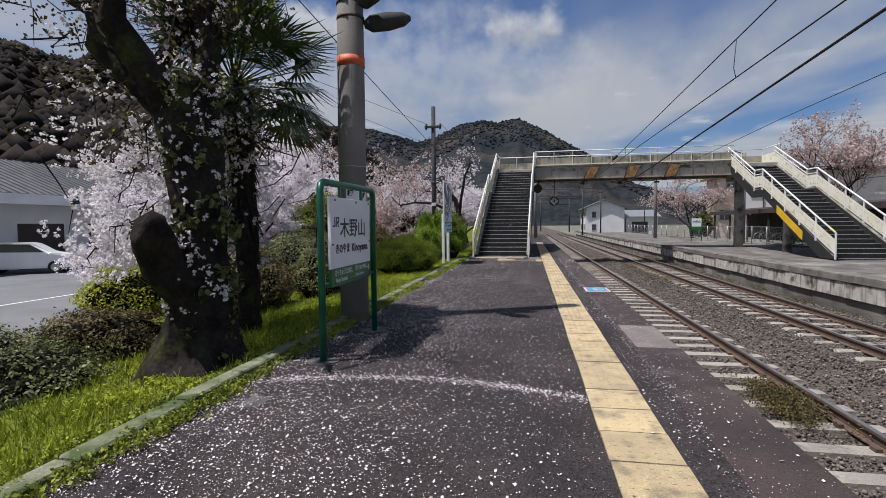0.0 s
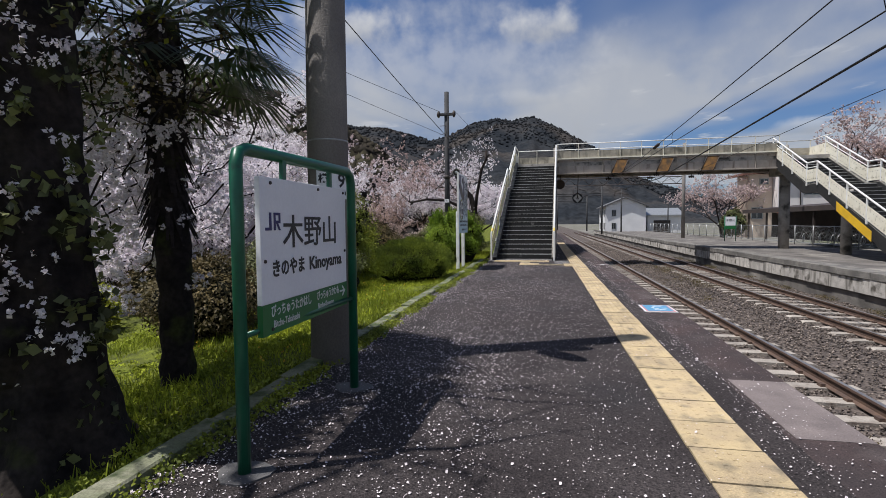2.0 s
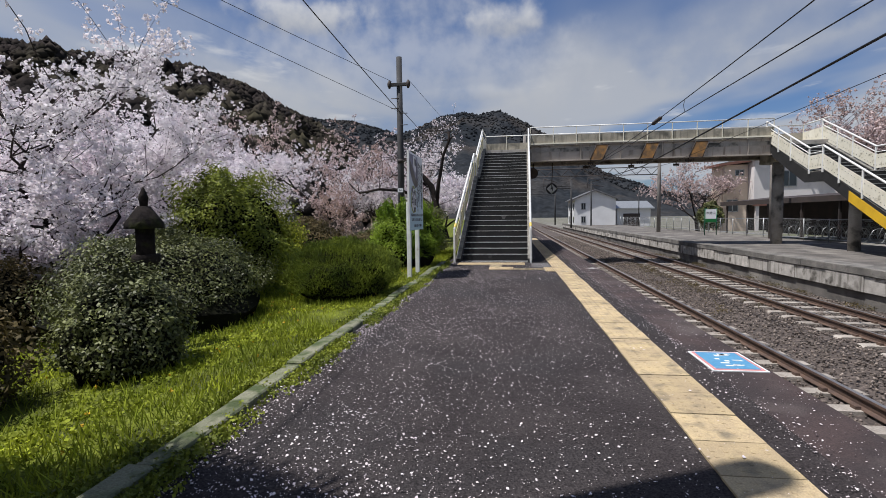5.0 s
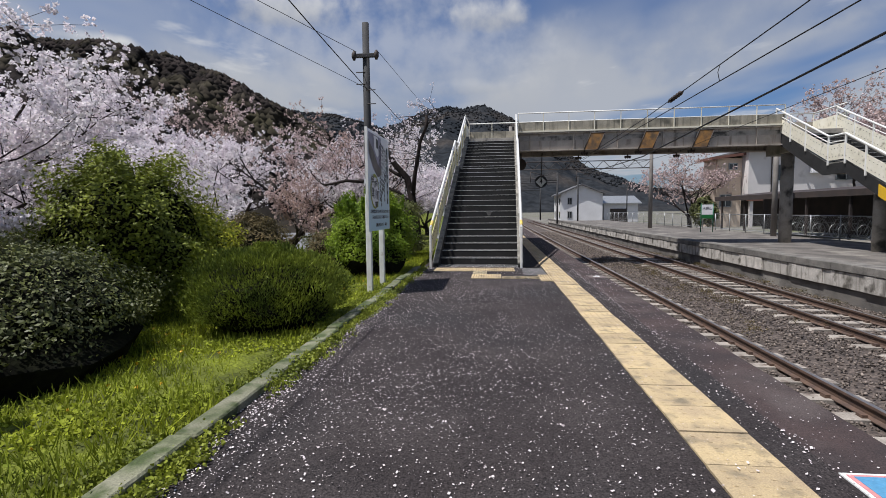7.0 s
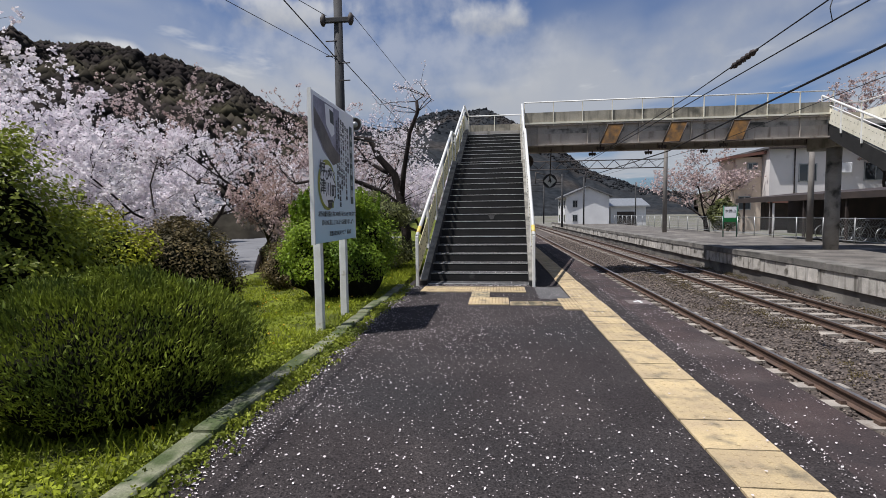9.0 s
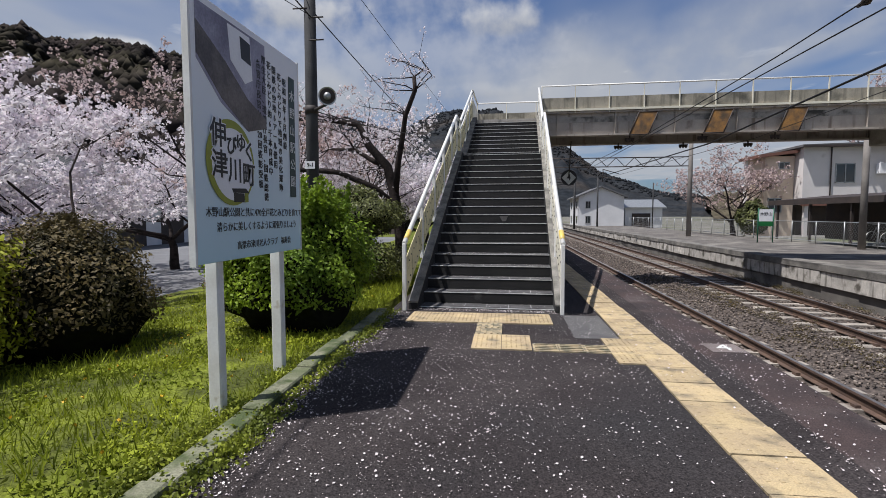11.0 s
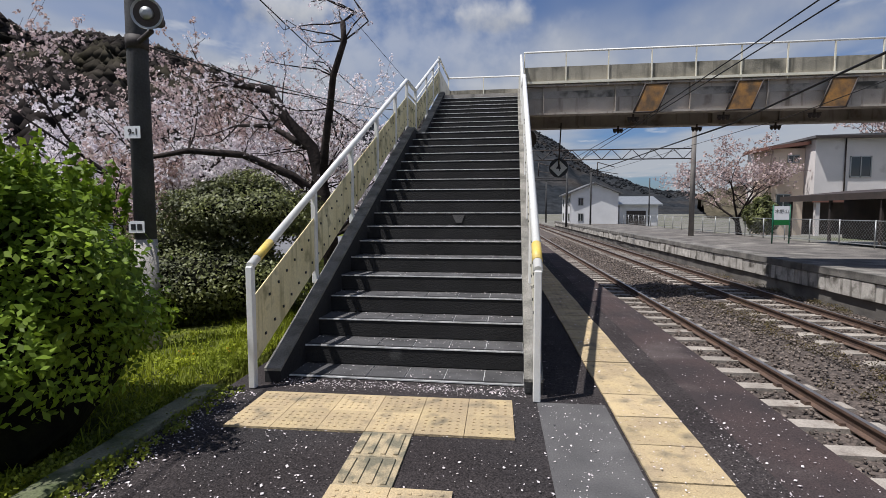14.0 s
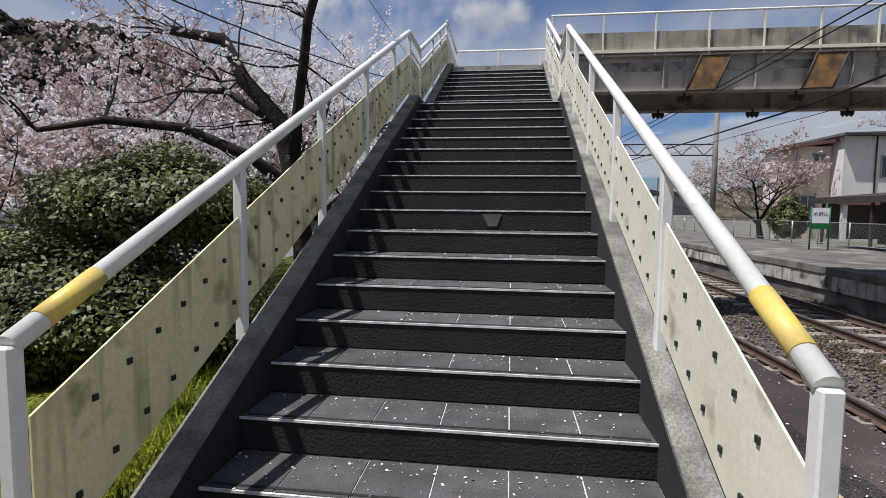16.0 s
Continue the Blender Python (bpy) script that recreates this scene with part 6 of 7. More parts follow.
def build_grass():
    rng = np.random.default_rng(8)
    n = 120000
    y = 0.5 + 24 * rng.random(n) ** 1.1
    x = -2.12 - 4.6 * rng.random(n) ** 1.4
    z = np.array([verge_z(a, b) for a, b in zip(x, y)]) - 0.02
    patch = np.array([noise.noise((a * 0.7, b * 0.7, 3.0)) for a, b in zip(x, y)])
    k = patch + rng.normal(0, 0.2, n) > -0.25
    x, y, z, patch = x[k], y[k], z[k], patch[k]
    n = len(x)
    h = (0.025 + 0.11 * rng.random(n) ** 2.5) * (1 + 0.6 * patch)
    a = rng.uniform(0, 6.28, n)
    lean = rng.normal(0, 0.4, (n, 2)) * h[:, None]
    w = 0.006
    dx, dy = np.cos(a) * w, np.sin(a) * w
    p0 = np.stack([x - dx, y - dy, z], 1)
    p1 = np.stack([x + dx, y + dy, z], 1)
    p2 = np.stack([x + dx * 0.4 + lean[:, 0], y + dy * 0.4 + lean[:, 1], z + h], 1)
    p3 = np.stack([x - dx * 0.4 + lean[:, 0], y - dy * 0.4 + lean[:, 1], z + h], 1)
    tagged(quads_np("grass", np.stack([p0, p1, p2, p3], 1), M_GRASS), "bright spring grass on the verge", "grass", kind="stuff")


build_grass()


def build_dandelions():
    rng = np.random.default_rng(12)
    c = np.stack([-2.3 - 2.2 * rng.random(150), rng.uniform(6, 20, 150), np.zeros(150)], 1)
    c[:, 2] = [verge_z(a, b) + 0.08 for a, b in c[:, :2]]
    tagged(quads_np("grass_flowers", scatter_quads(rng, c, 0.010, 5, 0.012), M_YSTRIP), "tiny yellow flowers in the grass", "flowers", kind="stuff")


build_dandelions()


def build_kerb_weeds():
    rng = np.random.default_rng(18)
    c = np.stack([np.where(rng.random(7000) < 0.6, -1.85, -2.12) + rng.normal(0, 0.055, 7000), rng.uniform(0.5, 19, 7000), rng.uniform(0.0, 0.05, 7000)], 1)
    pt = np.array([noise.noise((0, p[1] * 0.9, 1)) for p in c])
    c = c[pt > -0.45 + 0.8 * rng.random(len(c))]
    tagged(quads_np("kerb_weeds", scatter_quads(rng, c, 0.012, 11, 0.06, 0.5), M_LEAFG), "small weeds growing along the kerb", "weeds", kind="stuff")
    c = np.stack([rng.normal(3.50, 0.13, 260), rng.normal(6.25, 0.35, 260), np.full(260, RAIL_Z - 0.03)], 1)
    c2 = np.stack([rng.normal(5.3, 0.4, 420), rng.uniform(17, 31, 420), np.full(420, RAIL_Z - 0.10)], 1)
    c3 = np.stack([rng.normal(8.1, 0.1, 260), rng.uniform(8, 35, 260), np.full(260, RAIL_Z - 0.1)], 1)
    c2 = np.concatenate([c2, c3])
    c2 = c2[np.array([noise.noise((q[0], q[1] * 0.8, 5)) for q in c2]) > 0.02]
    c = np.concatenate([c, c2])
    tagged(quads_np("track_weeds", scatter_quads(rng, c, 0.012, 34, 0.15, 0.5), M_LEAFR), "yellow green weeds in the ballast", "weeds", kind="stuff")


build_kerb_weeds()


def build_petals():
    """Fallen petals, thick towards the kerb and in a swept arc."""
    rng = np.random.default_rng(9)
    n = 150000
    y = 0.8 + 18.2 * rng.random(n) ** 1.05
    x = KERB_X + 0.05 + 3.85 * rng.random(n)
    d = np.array([noise.noise((a * 0.8, b * 0.6, 2.0)) for a, b in zip(x, y)])
    near = np.clip(1.2 - (x - KERB_X) / 3.5, 0.12, 1) * np.clip(1.15 - (y - 3) / 24, 0.4, 1) * 0.62
    near = np.where((x > 0.88) & (x < 1.32), near * 0.25, near)
    near = np.where((x < -0.2) & (y < 7.5), near * 1.5, near)
    near = np.where((x > 1.32) & (x < 1.55), near * 2.2, near)
    k = rng.random(n) < near * (0.75 + 0.7 * d)
    x, y = x[k], y[k]
    ax = rng.uniform(-1.85, 0.9, 2600)
    ay = 3.66 - 0.16 * (ax + 0.5) ** 2 + rng.normal(0, 0.05, 2600) + 0.02
    kx = KERB_X + np.abs(rng.normal(0.10, 0.10, 8500))
    ky = rng.uniform(0.8, 19, 8500)
    ex = 1.52 + rng.normal(0, 0.035, 1500)
    ey = rng.uniform(1, 19, 1500)
    fx, fy = rng.uniform(0.5, 1.97, 3400), 16.5 + 22 * rng.random(3400) ** 1.4
    gx, gy = rng.uniform(1.56, 1.97, 900), rng.uniform(1, 19, 900)
    x, y = np.concatenate([x, ax, kx, ex, fx, gx]), np.concatenate([y, ay, ky, ey, fy, gy])
    n = len(x)
    big = rng.random(n) ** 4
    s = (0.0030 + 0.0080 * big ** 1.3)
    a = rng.uniform(0, 6.28, n)
    c = np.stack([x, y, np.where((x > 0.89) & (x < 1.31), 0.018, 0.003) + rng.uniform(0, 0.003, n)], 1)
    u = np.stack([np.cos(a) * s, np.sin(a) * s, rng.normal(0, 0.25, n) * s], 1)
    w = np.stack([-np.sin(a) * s * 0.75, np.cos(a) * s * 0.75, rng.normal(0, 0.25, n) * s], 1)
    tagged(quads_np("fallen_petals", np.stack([c - u - w * 0.4, c + u * 0.2 - w, c + u + w * 0.3, c - u * 0.3 + w], 1), M_PETAL), "white cherry petals strewn on the platform", "petals", kind="stuff")
    # petals on the steps
    v = []
    for i in range(N_LOW + N_UP):
        yy = 19.333 + i * 0.323 if i < N_LOW else Y_UP + (i - N_LOW) * GO
        zz = 0.014 + i * 0.163 if i < N_LOW else (i + 1) * RISE
        m = max(30, 150 - 6 * i)
        px = rng.uniform(-1.55, 0.32, m)
        py = yy + GO - np.abs(rng.normal(0, 0.13, m)) - 0.01
        py = np.clip(py, yy + 0.01, yy + GO)
        for a_, b_ in zip(px, py):
            v.append((a_, b_, zz + 0.004))
    v = np.array(v + [(rng.uniform(-1.6, 0.35), rng.normal(19.2, 0.06), 0.006) for _ in range(1100)])
    v = v @ np.array(STAIR_TURN.to_3x3()).T + np.array(STAIR_TURN.translation)
    n = len(v)
    s = 0.0035 + 0.007 * rng.random(n) ** 4
    a = rng.uniform(0, 6.28, n)
    u = np.stack([np.cos(a) * s, np.sin(a) * s, rng.normal(0, 0.2, n) * s], 1)
    w = np.stack([-np.sin(a) * s * 0.75, np.cos(a) * s * 0.75, rng.normal(0, 0.2, n) * s], 1)
    tagged(quads_np("step_petals", np.stack([v - u, v - w, v + u, v + w], 1), M_PETAL), "white petals lying on the dark steps", "petals", kind="stuff")


build_petals()

# ---------------------------------------------------------------- distance


def ridge(name, label, material, r0, r1, az, el, rough, seed, base=-2.0, trees=5000, crown=3.0, wooded=0.3):
    """A wooded hill whose crest runs over the given bearings at the given heights of view."""
    verts, faces = [], []
    na, nr = 220, 26
    for j in range(nr):
        t = j / (nr - 1)
        for i in range(na):
            a = az[0] + (az[-1] - az[0]) * i / (na - 1)
            e = float(np.interp(a, az, el))
            r = r0 + (r1 - r0) * t
            top = r1 * math.tan(radians(e))
            n = noise.fractal((a * 0.35 + seed, t * 4, seed), 1.0, 2.0, 5) * rough * r1 * 0.02 * (0.4 + t)
            f = noise.noise((a * 6.0, t * 60, seed)) * rough * r1 * 0.0035
            z = base + (top - base) * (t ** 0.9) + n * math.sin(math.pi * min(1, t * 0.95)) + f
            verts.append((r * math.sin(radians(a)), r * math.cos(radians(a)), z))
    for i in range(na):
        a = az[0] + (az[-1] - az[0]) * i / (na - 1)
        verts.append(((r1 * 1.25) * math.sin(radians(a)), r1 * 1.25 * math.cos(radians(a)), base))
    for j in range(nr):
        for i in range(na - 1):
            faces.append((j * na + i, j * na + i + 1, (j + 1) * na + i + 1, (j + 1) * na + i))
    tagged(raw(name, verts, faces, material, smooth=True), label, "hill", kind="structure")
    # woods on the slope: rounded crowns, thickest along the crest
    rng = np.random.default_rng(int(seed * 10))
    v = np.array(verts[:na * nr]).reshape(nr, na, 3)
    n = trees
    j = (nr - 1.001) * (1 - wooded * rng.random(n) ** 1.4)
    i = (na - 1.001) * rng.random(n)
    j0, i0 = j.astype(int), i.astype(int)
    fj, fi = (j - j0)[:, None], (i - i0)[:, None]
    p = (v[j0, i0] * (1 - fj) * (1 - fi) + v[j0 + 1, i0] * fj * (1 - fi) + v[j0, i0 + 1] * (1 - fj) * fi + v[j0 + 1, i0 + 1] * fj * fi)
    size = crown * rng.uniform(0.5, 1.3, n)
    oct_v = np.array([(0, 0, 1.25), (1, 0, 0.3), (0.3, 0.95, 0.45), (-0.8, 0.6, 0.25), (-0.8, -0.6, 0.4), (0.3, -0.95, 0.3), (0, 0, -0.6)])
    tri = np.array([(0, 1, 2), (0, 2, 3), (0, 3, 4), (0, 4, 5), (0, 5, 1), (6, 2, 1), (6, 3, 2), (6, 4, 3), (6, 5, 4), (6, 1, 5)])
    pts = p[:, None] + oct_v[None] * size[:, None, None] * rng.uniform(0.6, 1.3, (n, 7, 1))
    raw_faces = (tri[None] + 7 * np.arange(n)[:, None, None]).reshape(-1, 3)
    tagged(raw(name + "_woods", pts.reshape(-1, 3).tolist(), raw_faces.tolist(), material, smooth=True), "bare and budding trees covering the " + name.replace("_", " "), "woods", kind="stuff")


ridge("mountain", "far dark wooded mountain with two rounded tops", M_MOUNT, 500, 1300, (-30, -22, -18, -15, -12.7, -10.5, -8, -5.4, -3.5, -1.3, 1.4, 5.7, 10, 16, 22), (10.2, 10.7, 10.6, 9.9, 9.2, 9.8, 11.0, 11.5, 11.2, 11.6, 10.3, 7.8, 4.6, 2.2, 1.5), 0.5, 3.0, trees=3500, crown=3.0, wooded=0.5)
ridge("hillside", "steep brown hillside of bare spring woods", M_HILLG, 60, 330, (-110, -80, -60, -51, -47, -43, -38, -33, -29, -23, -19, -15, -10), (12, 14, 15.5, 15.6, 15.0, 14.6, 15.2, 14.8, 13.8, 11.0, 8.4, 5.6, 2.6), 1.0, 8.0, trees=20000, crown=1.9, wooded=0.95)
ridge("right_hill", "wooded hill on the far side of the valley", M_HILL, 200, 520, (20, 28, 36, 48, 60, 75, 100), (1.5, 3.2, 4.4, 5.5, 6, 7, 6), 1.0, 12.0, trees=3000, crown=2.0, wooded=0.2)

# ---------------------------------------------------------------- buildings


def window_on(parent, x0, x1, y, z0, z1, face="y", out=-1):
    """A framed pane set into a wall; face 'y': the wall runs along x."""
    d = 0.05 * out
    if face == "y":
        w = part("window", boxes((x0, x1, min(y, y + d), max(y, y + d), z0, z0 + 0.06), (x0, x1, min(y, y + d), max(y, y + d), z1 - 0.06, z1), (x0, x0 + 0.06, min(y, y + d), max(y, y + d), z0, z1), (x1 - 0.06, x1, min(y, y + d), max(y, y + d), z0, z1), ((x0 + x1) / 2 - 0.03, (x0 + x1) / 2 + 0.03, min(y, y + d), max(y, y + d), z0, z1)), M_GALV, parent)
        part("pane", boxes((x0 + 0.05, x1 - 0.05, min(y + d * 0.3, y + d * 0.4), max(y + d * 0.3, y + d * 0.4), z0 + 0.05, z1 - 0.05)), M_GLASS, w)
    else:
        x = y
        w = part("window", boxes((min(x, x + d), max(x, x + d), x0, x1, z0, z0 + 0.06), (min(x, x + d), max(x, x + d), x0, x1, z1 - 0.06, z1), (min(x, x + d), max(x, x + d), x0, x0 + 0.06, z0, z1), (min(x, x + d), max(x, x + d), x1 - 0.06, x1, z0, z1)), M_GALV, parent)
        part("pane", boxes((min(x + d * 0.3, x + d * 0.4), max(x + d * 0.3, x + d * 0.4), x0 + 0.05, x1 - 0.05, z0 + 0.05, z1 - 0.05)), M_GLASS, w)


def gable_house(name, label, x0, x1, y0, y1, zb, ze, zr, wall, roof, along="y", over=0.5):
    h = thing(name, label, "house")
    bm = bmesh.new()
    if along == "y":
        xm = (x0 + x1) / 2
        prism(bm, [(x0, zb), (x1, zb), (x1, ze), (xm, zr), (x0, ze)], y0, y1, "y")
        part("wall", bm, wall, h)
        bm = bmesh.new()
        k = (zr - ze) / (xm - x0)
        prism(bm, [(x0 - over, ze - over * k + 0.02), (xm, zr + 0.02), (x1 + over, ze - over * k + 0.02), (x1 + over, ze - over * k + 0.17), (xm, zr + 0.2), (x0 - over, ze - over * k + 0.17)], y0 - over, y1 + over, "y")
    else:
        ym = (y0 + y1) / 2
        prism(bm, [(y0, zb), (y1, zb), (y1, ze), (ym, zr), (y0, ze)], x0, x1, "x")
        part("wall", bm, wall, h)
        bm = bmesh.new()
        k = (zr - ze) / (ym - y0)
        prism(bm, [(y0 - over, ze - over * k + 0.02), (ym, zr + 0.02), (y1 + over, ze - over * k + 0.02), (y1 + over, ze - over * k + 0.17), (ym, zr + 0.2), (y0 - over, ze - over * k + 0.17)], x0 - over, x1 + over, "x")
    part("roof", bm, roof, h)
    return h


def build_houses():
    h = gable_house("house", "two-storey white house with a grey gable roof beyond the far platform", 8.5, 13.8, 75, 83, -0.4, 3.4, 4.5, M_HWALL2, M_ROOF, "y", 0.4)
    for z in (0.2, 2.0):
        for y in (76.0, 78.5, 81.0):
            window_on(h, y, y + 1.0, 8.5, z, z + 0.9, "x", -1)
        window_on(h, 9.3, 9.9, 75, z, z + 0.9)
    h = gable_house("house", "low white building with a pale roof beside the white house", 14.4, 18.8, 77, 84, -0.4, 2.1, 3.0, M_HWALL2, M_GALV, "x", 0.4)
    # flat dark sheet: the shade inside the open garage, put into colour
    part("doorway", boxes((15.2, 17.4, 76.95, 76.99, -0.5, 1.4)), M_SHED, h)
    # pale house behind the shelter, its ground floor open
    h = thing("house", "pale two-storey house with a grey sloping roof behind the shelter", "house")
    part("wall", boxes((19.25, 31.0, 48.6, 57.0, 1.95, 5.70)), M_HWALL, h)
    # dark block: shade of the open ground floor, put into its colour
    part("lower_wall", boxes((20.2, 31.0, 51.0, 57.0, -0.2, 1.95)), M_SHED, h)
    for x in (19.6, 23.5, 27.5):
        part("pillar", boxes((x - 0.12, x + 0.12, 48.7, 48.94, -0.2, 1.95)), M_HWALL, h)
    part("storey_band", boxes((19.19, 31.0, 48.54, 48.6, 1.85, 2.05)), M_ROOFR, h)
    bm = bmesh.new()
    prism(bm, [(18.95, 5.70), (31.5, 6.02), (31.5, 6.16), (18.95, 5.84)], 48.15, 57.2, "y")
    part("roof", bm, M_ROOF, h)
    part("fascia", boxes((18.95, 31.4, 48.09, 48.15, 5.66, 5.80)), M_SHED, h)
    window_on(h, 21.2, 22.4, 48.6, 3.35, 4.62)
    window_on(h, 25.5, 27.0, 48.6, 3.35, 4.62)
    part("cooling_unit", boxes((23.6, 24.5, 48.2, 48.56, 3.9, 4.6)), M_WHITE, h, "white air conditioner", bevel=0.03)
    part("down_pipe", bar([(20.9, 48.53, 2.1), (20.9, 48.53, 5.7)], 0.04, 8), M_SHED, h)
    part("awning", boxes((22.6, 31.0, 47.6, 48.55, 2.0, 2.12)), M_ROOF, h)
    h2 = thing("house", "cream house wing with a red brown eave", "house")
    part("wall", boxes((17.15, 19.22, 49.6, 51.6, -0.2, 5.25)), M_CREAM, h2)
    bm = bmesh.new()
    prism(bm, [(16.7, 5.12), (19.2, 5.42), (19.2, 5.62), (16.7, 5.32)], 49.0, 52.0, "y")
    part("roof", bm, M_ROOFR, h2, "red brown roof edge")
    window_on(h2, 18.2, 18.9, 49.6, 4.35, 4.85)
    window_on(h2, 17.6, 18.5, 49.6, 1.4, 2.4)
    part("down_pipe", bar([(17.3, 49.54, -0.1), (17.3, 49.54, 5.2)], 0.04, 8), M_CREAM, h2)


build_houses()


def build_shelter():
    s = thing("cycle_shelter", "long low brown cycle shelter behind the far fence", "shelter")
    bm = bmesh.new()
    prism(bm, [(15.0, 1.95), (18.2, 2.25), (18.2, 2.37), (15.0, 2.07)], 18, 44, "y")
    part("roof", bm, M_SHED, s)
    part("fascia", boxes((14.95, 15.0, 18, 44, 1.80, 2.08)), M_SHED, s)
    part("back_wall", boxes((18.1, 18.2, 18, 44, -0.1, 2.2)), M_SHED, s)
    post = None
    for y in np.arange(18.5, 44, 3.1):
        if post is None:
            post = part("post", boxes((15.1, 15.2, -0.05, 0.05, -0.1, 1.95)), M_SHED, s)
            ob = post
        else:
            ob = new("post", post.data)
            ob.parent = s
        ob.location = (0, y, 0)
    # bicycles
    bm = bmesh.new()
    def wheel(bm, cx, cy, cz, r, tilt):
        pts = [(cx + r * math.cos(a) * math.cos(tilt), cy + r * math.cos(a) * math.sin(tilt), cz + r * math.sin(a)) for a in np.linspace(0, 2 * math.pi, 15)]
        tube(bm, pts, 0.018, 4, cap=False)
    wheel(bm, 0, 0, 0.33, 0.32, 0.2)
    wheel(bm, 1.0, 0.2, 0.33, 0.32, 0.2)
    for a, b in (((0, 0, 0.33), (0.25, 0.05, 0.85)), ((0.25, 0.05, 0.8), (0.62, 0.13, 0.33)), ((0.3, 0.06, 0.65), (0.75, 0.15, 0.7)), ((0.62, 0.13, 0.33), (0.8, 0.16, 0.8)), ((0.62, 0.13, 0.33), (1.0, 0.2, 0.33)), ((0.2, -0.2, 0.95), (0.28, 0.3, 0.95)), ((0.75, 0.1, 0.82), (0.95, 0.2, 0.82))):
        tube(bm, [a, b], 0.018, 5)
    bike = thing("bicycle", "parked bicycle under the far shelter", "bicycle", "parked bicycles", at=(15.4, 24, -0.10))
    part("frame", bm, M_GALV, bike)
    rng = random.Random(4)
    for k in range(1, 14):
        copy_thing(bike, pose(15.35 + rng.uniform(-0.1, 0.2), 24 + 0.95 * k + rng.uniform(-0.2, 0.2), -0.10, 0, 0, rng.uniform(-8, 8)))


def build_fence():
    f = thing("mesh_fence", "galvanised wire mesh fence along the far platform", "fence", kind="structure")
    x = 14.2
    post = None
    for y in np.arange(8, 76, 2.0):
        if post is None:
            post = part("post", bar([(0, 0, -0.15), (0, 0, 0.98)], 0.026, 6), M_GALV, f)
            ob = post
        else:
            ob = new("post", post.data)
            ob.parent = f
        ob.location = (x, y, 0)
    for z in (0.04, 0.95):
        part("rail", bar([(x, 8, z), (x, 74, z)], 0.018, 5), M_GALV, f)
    bm = bmesh.new()
    y = 8.0
    while y < 73:
        for a, b in (((y, 0.04), (y + 0.9, 0.94)), ((y + 0.9, 0.04), (y, 0.94))):
            vs = [bm.verts.new((x, a[0] - 0.006, a[1])), bm.verts.new((x, a[0] + 0.006, a[1])), bm.verts.new((x, b[0] + 0.006, b[1])), bm.verts.new((x, b[0] - 0.006, b[1]))]
            bm.faces.new(vs)
        y += 0.16
    tagged(part("mesh_wires", bm, M_GALV, f), kind="stuff")


build_shelter()
build_fence()


def build_far_sign():
    s = thing("far_name_sign", "small white and green station name board on the far platform", "station sign")
    x0, x1, y = 12.15, 12.85, 39.1
    bm = bmesh.new()
    tube(bm, [(x0, y, -0.1), (x0, y, 1.6), (x1, y, 1.6), (x1, y, -0.1)], 0.03, 8)
    part("frame", bm, M_GREEN, s)
    part("panel", boxes((x0 + 0.04, x1 - 0.04, y - 0.02, y + 0.02, 0.95, 1.55)), M_WHITE, s)
    part("band", boxes((x0 + 0.04, x1 - 0.04, y - 0.021, y + 0.02, 0.72, 0.949)), M_SGREEN, s)
    words("木野山", 0.19, M_INK, pose((x0 + x1) / 2, y - 0.024, 1.3, 90, 0, 0), s)


build_far_sign()


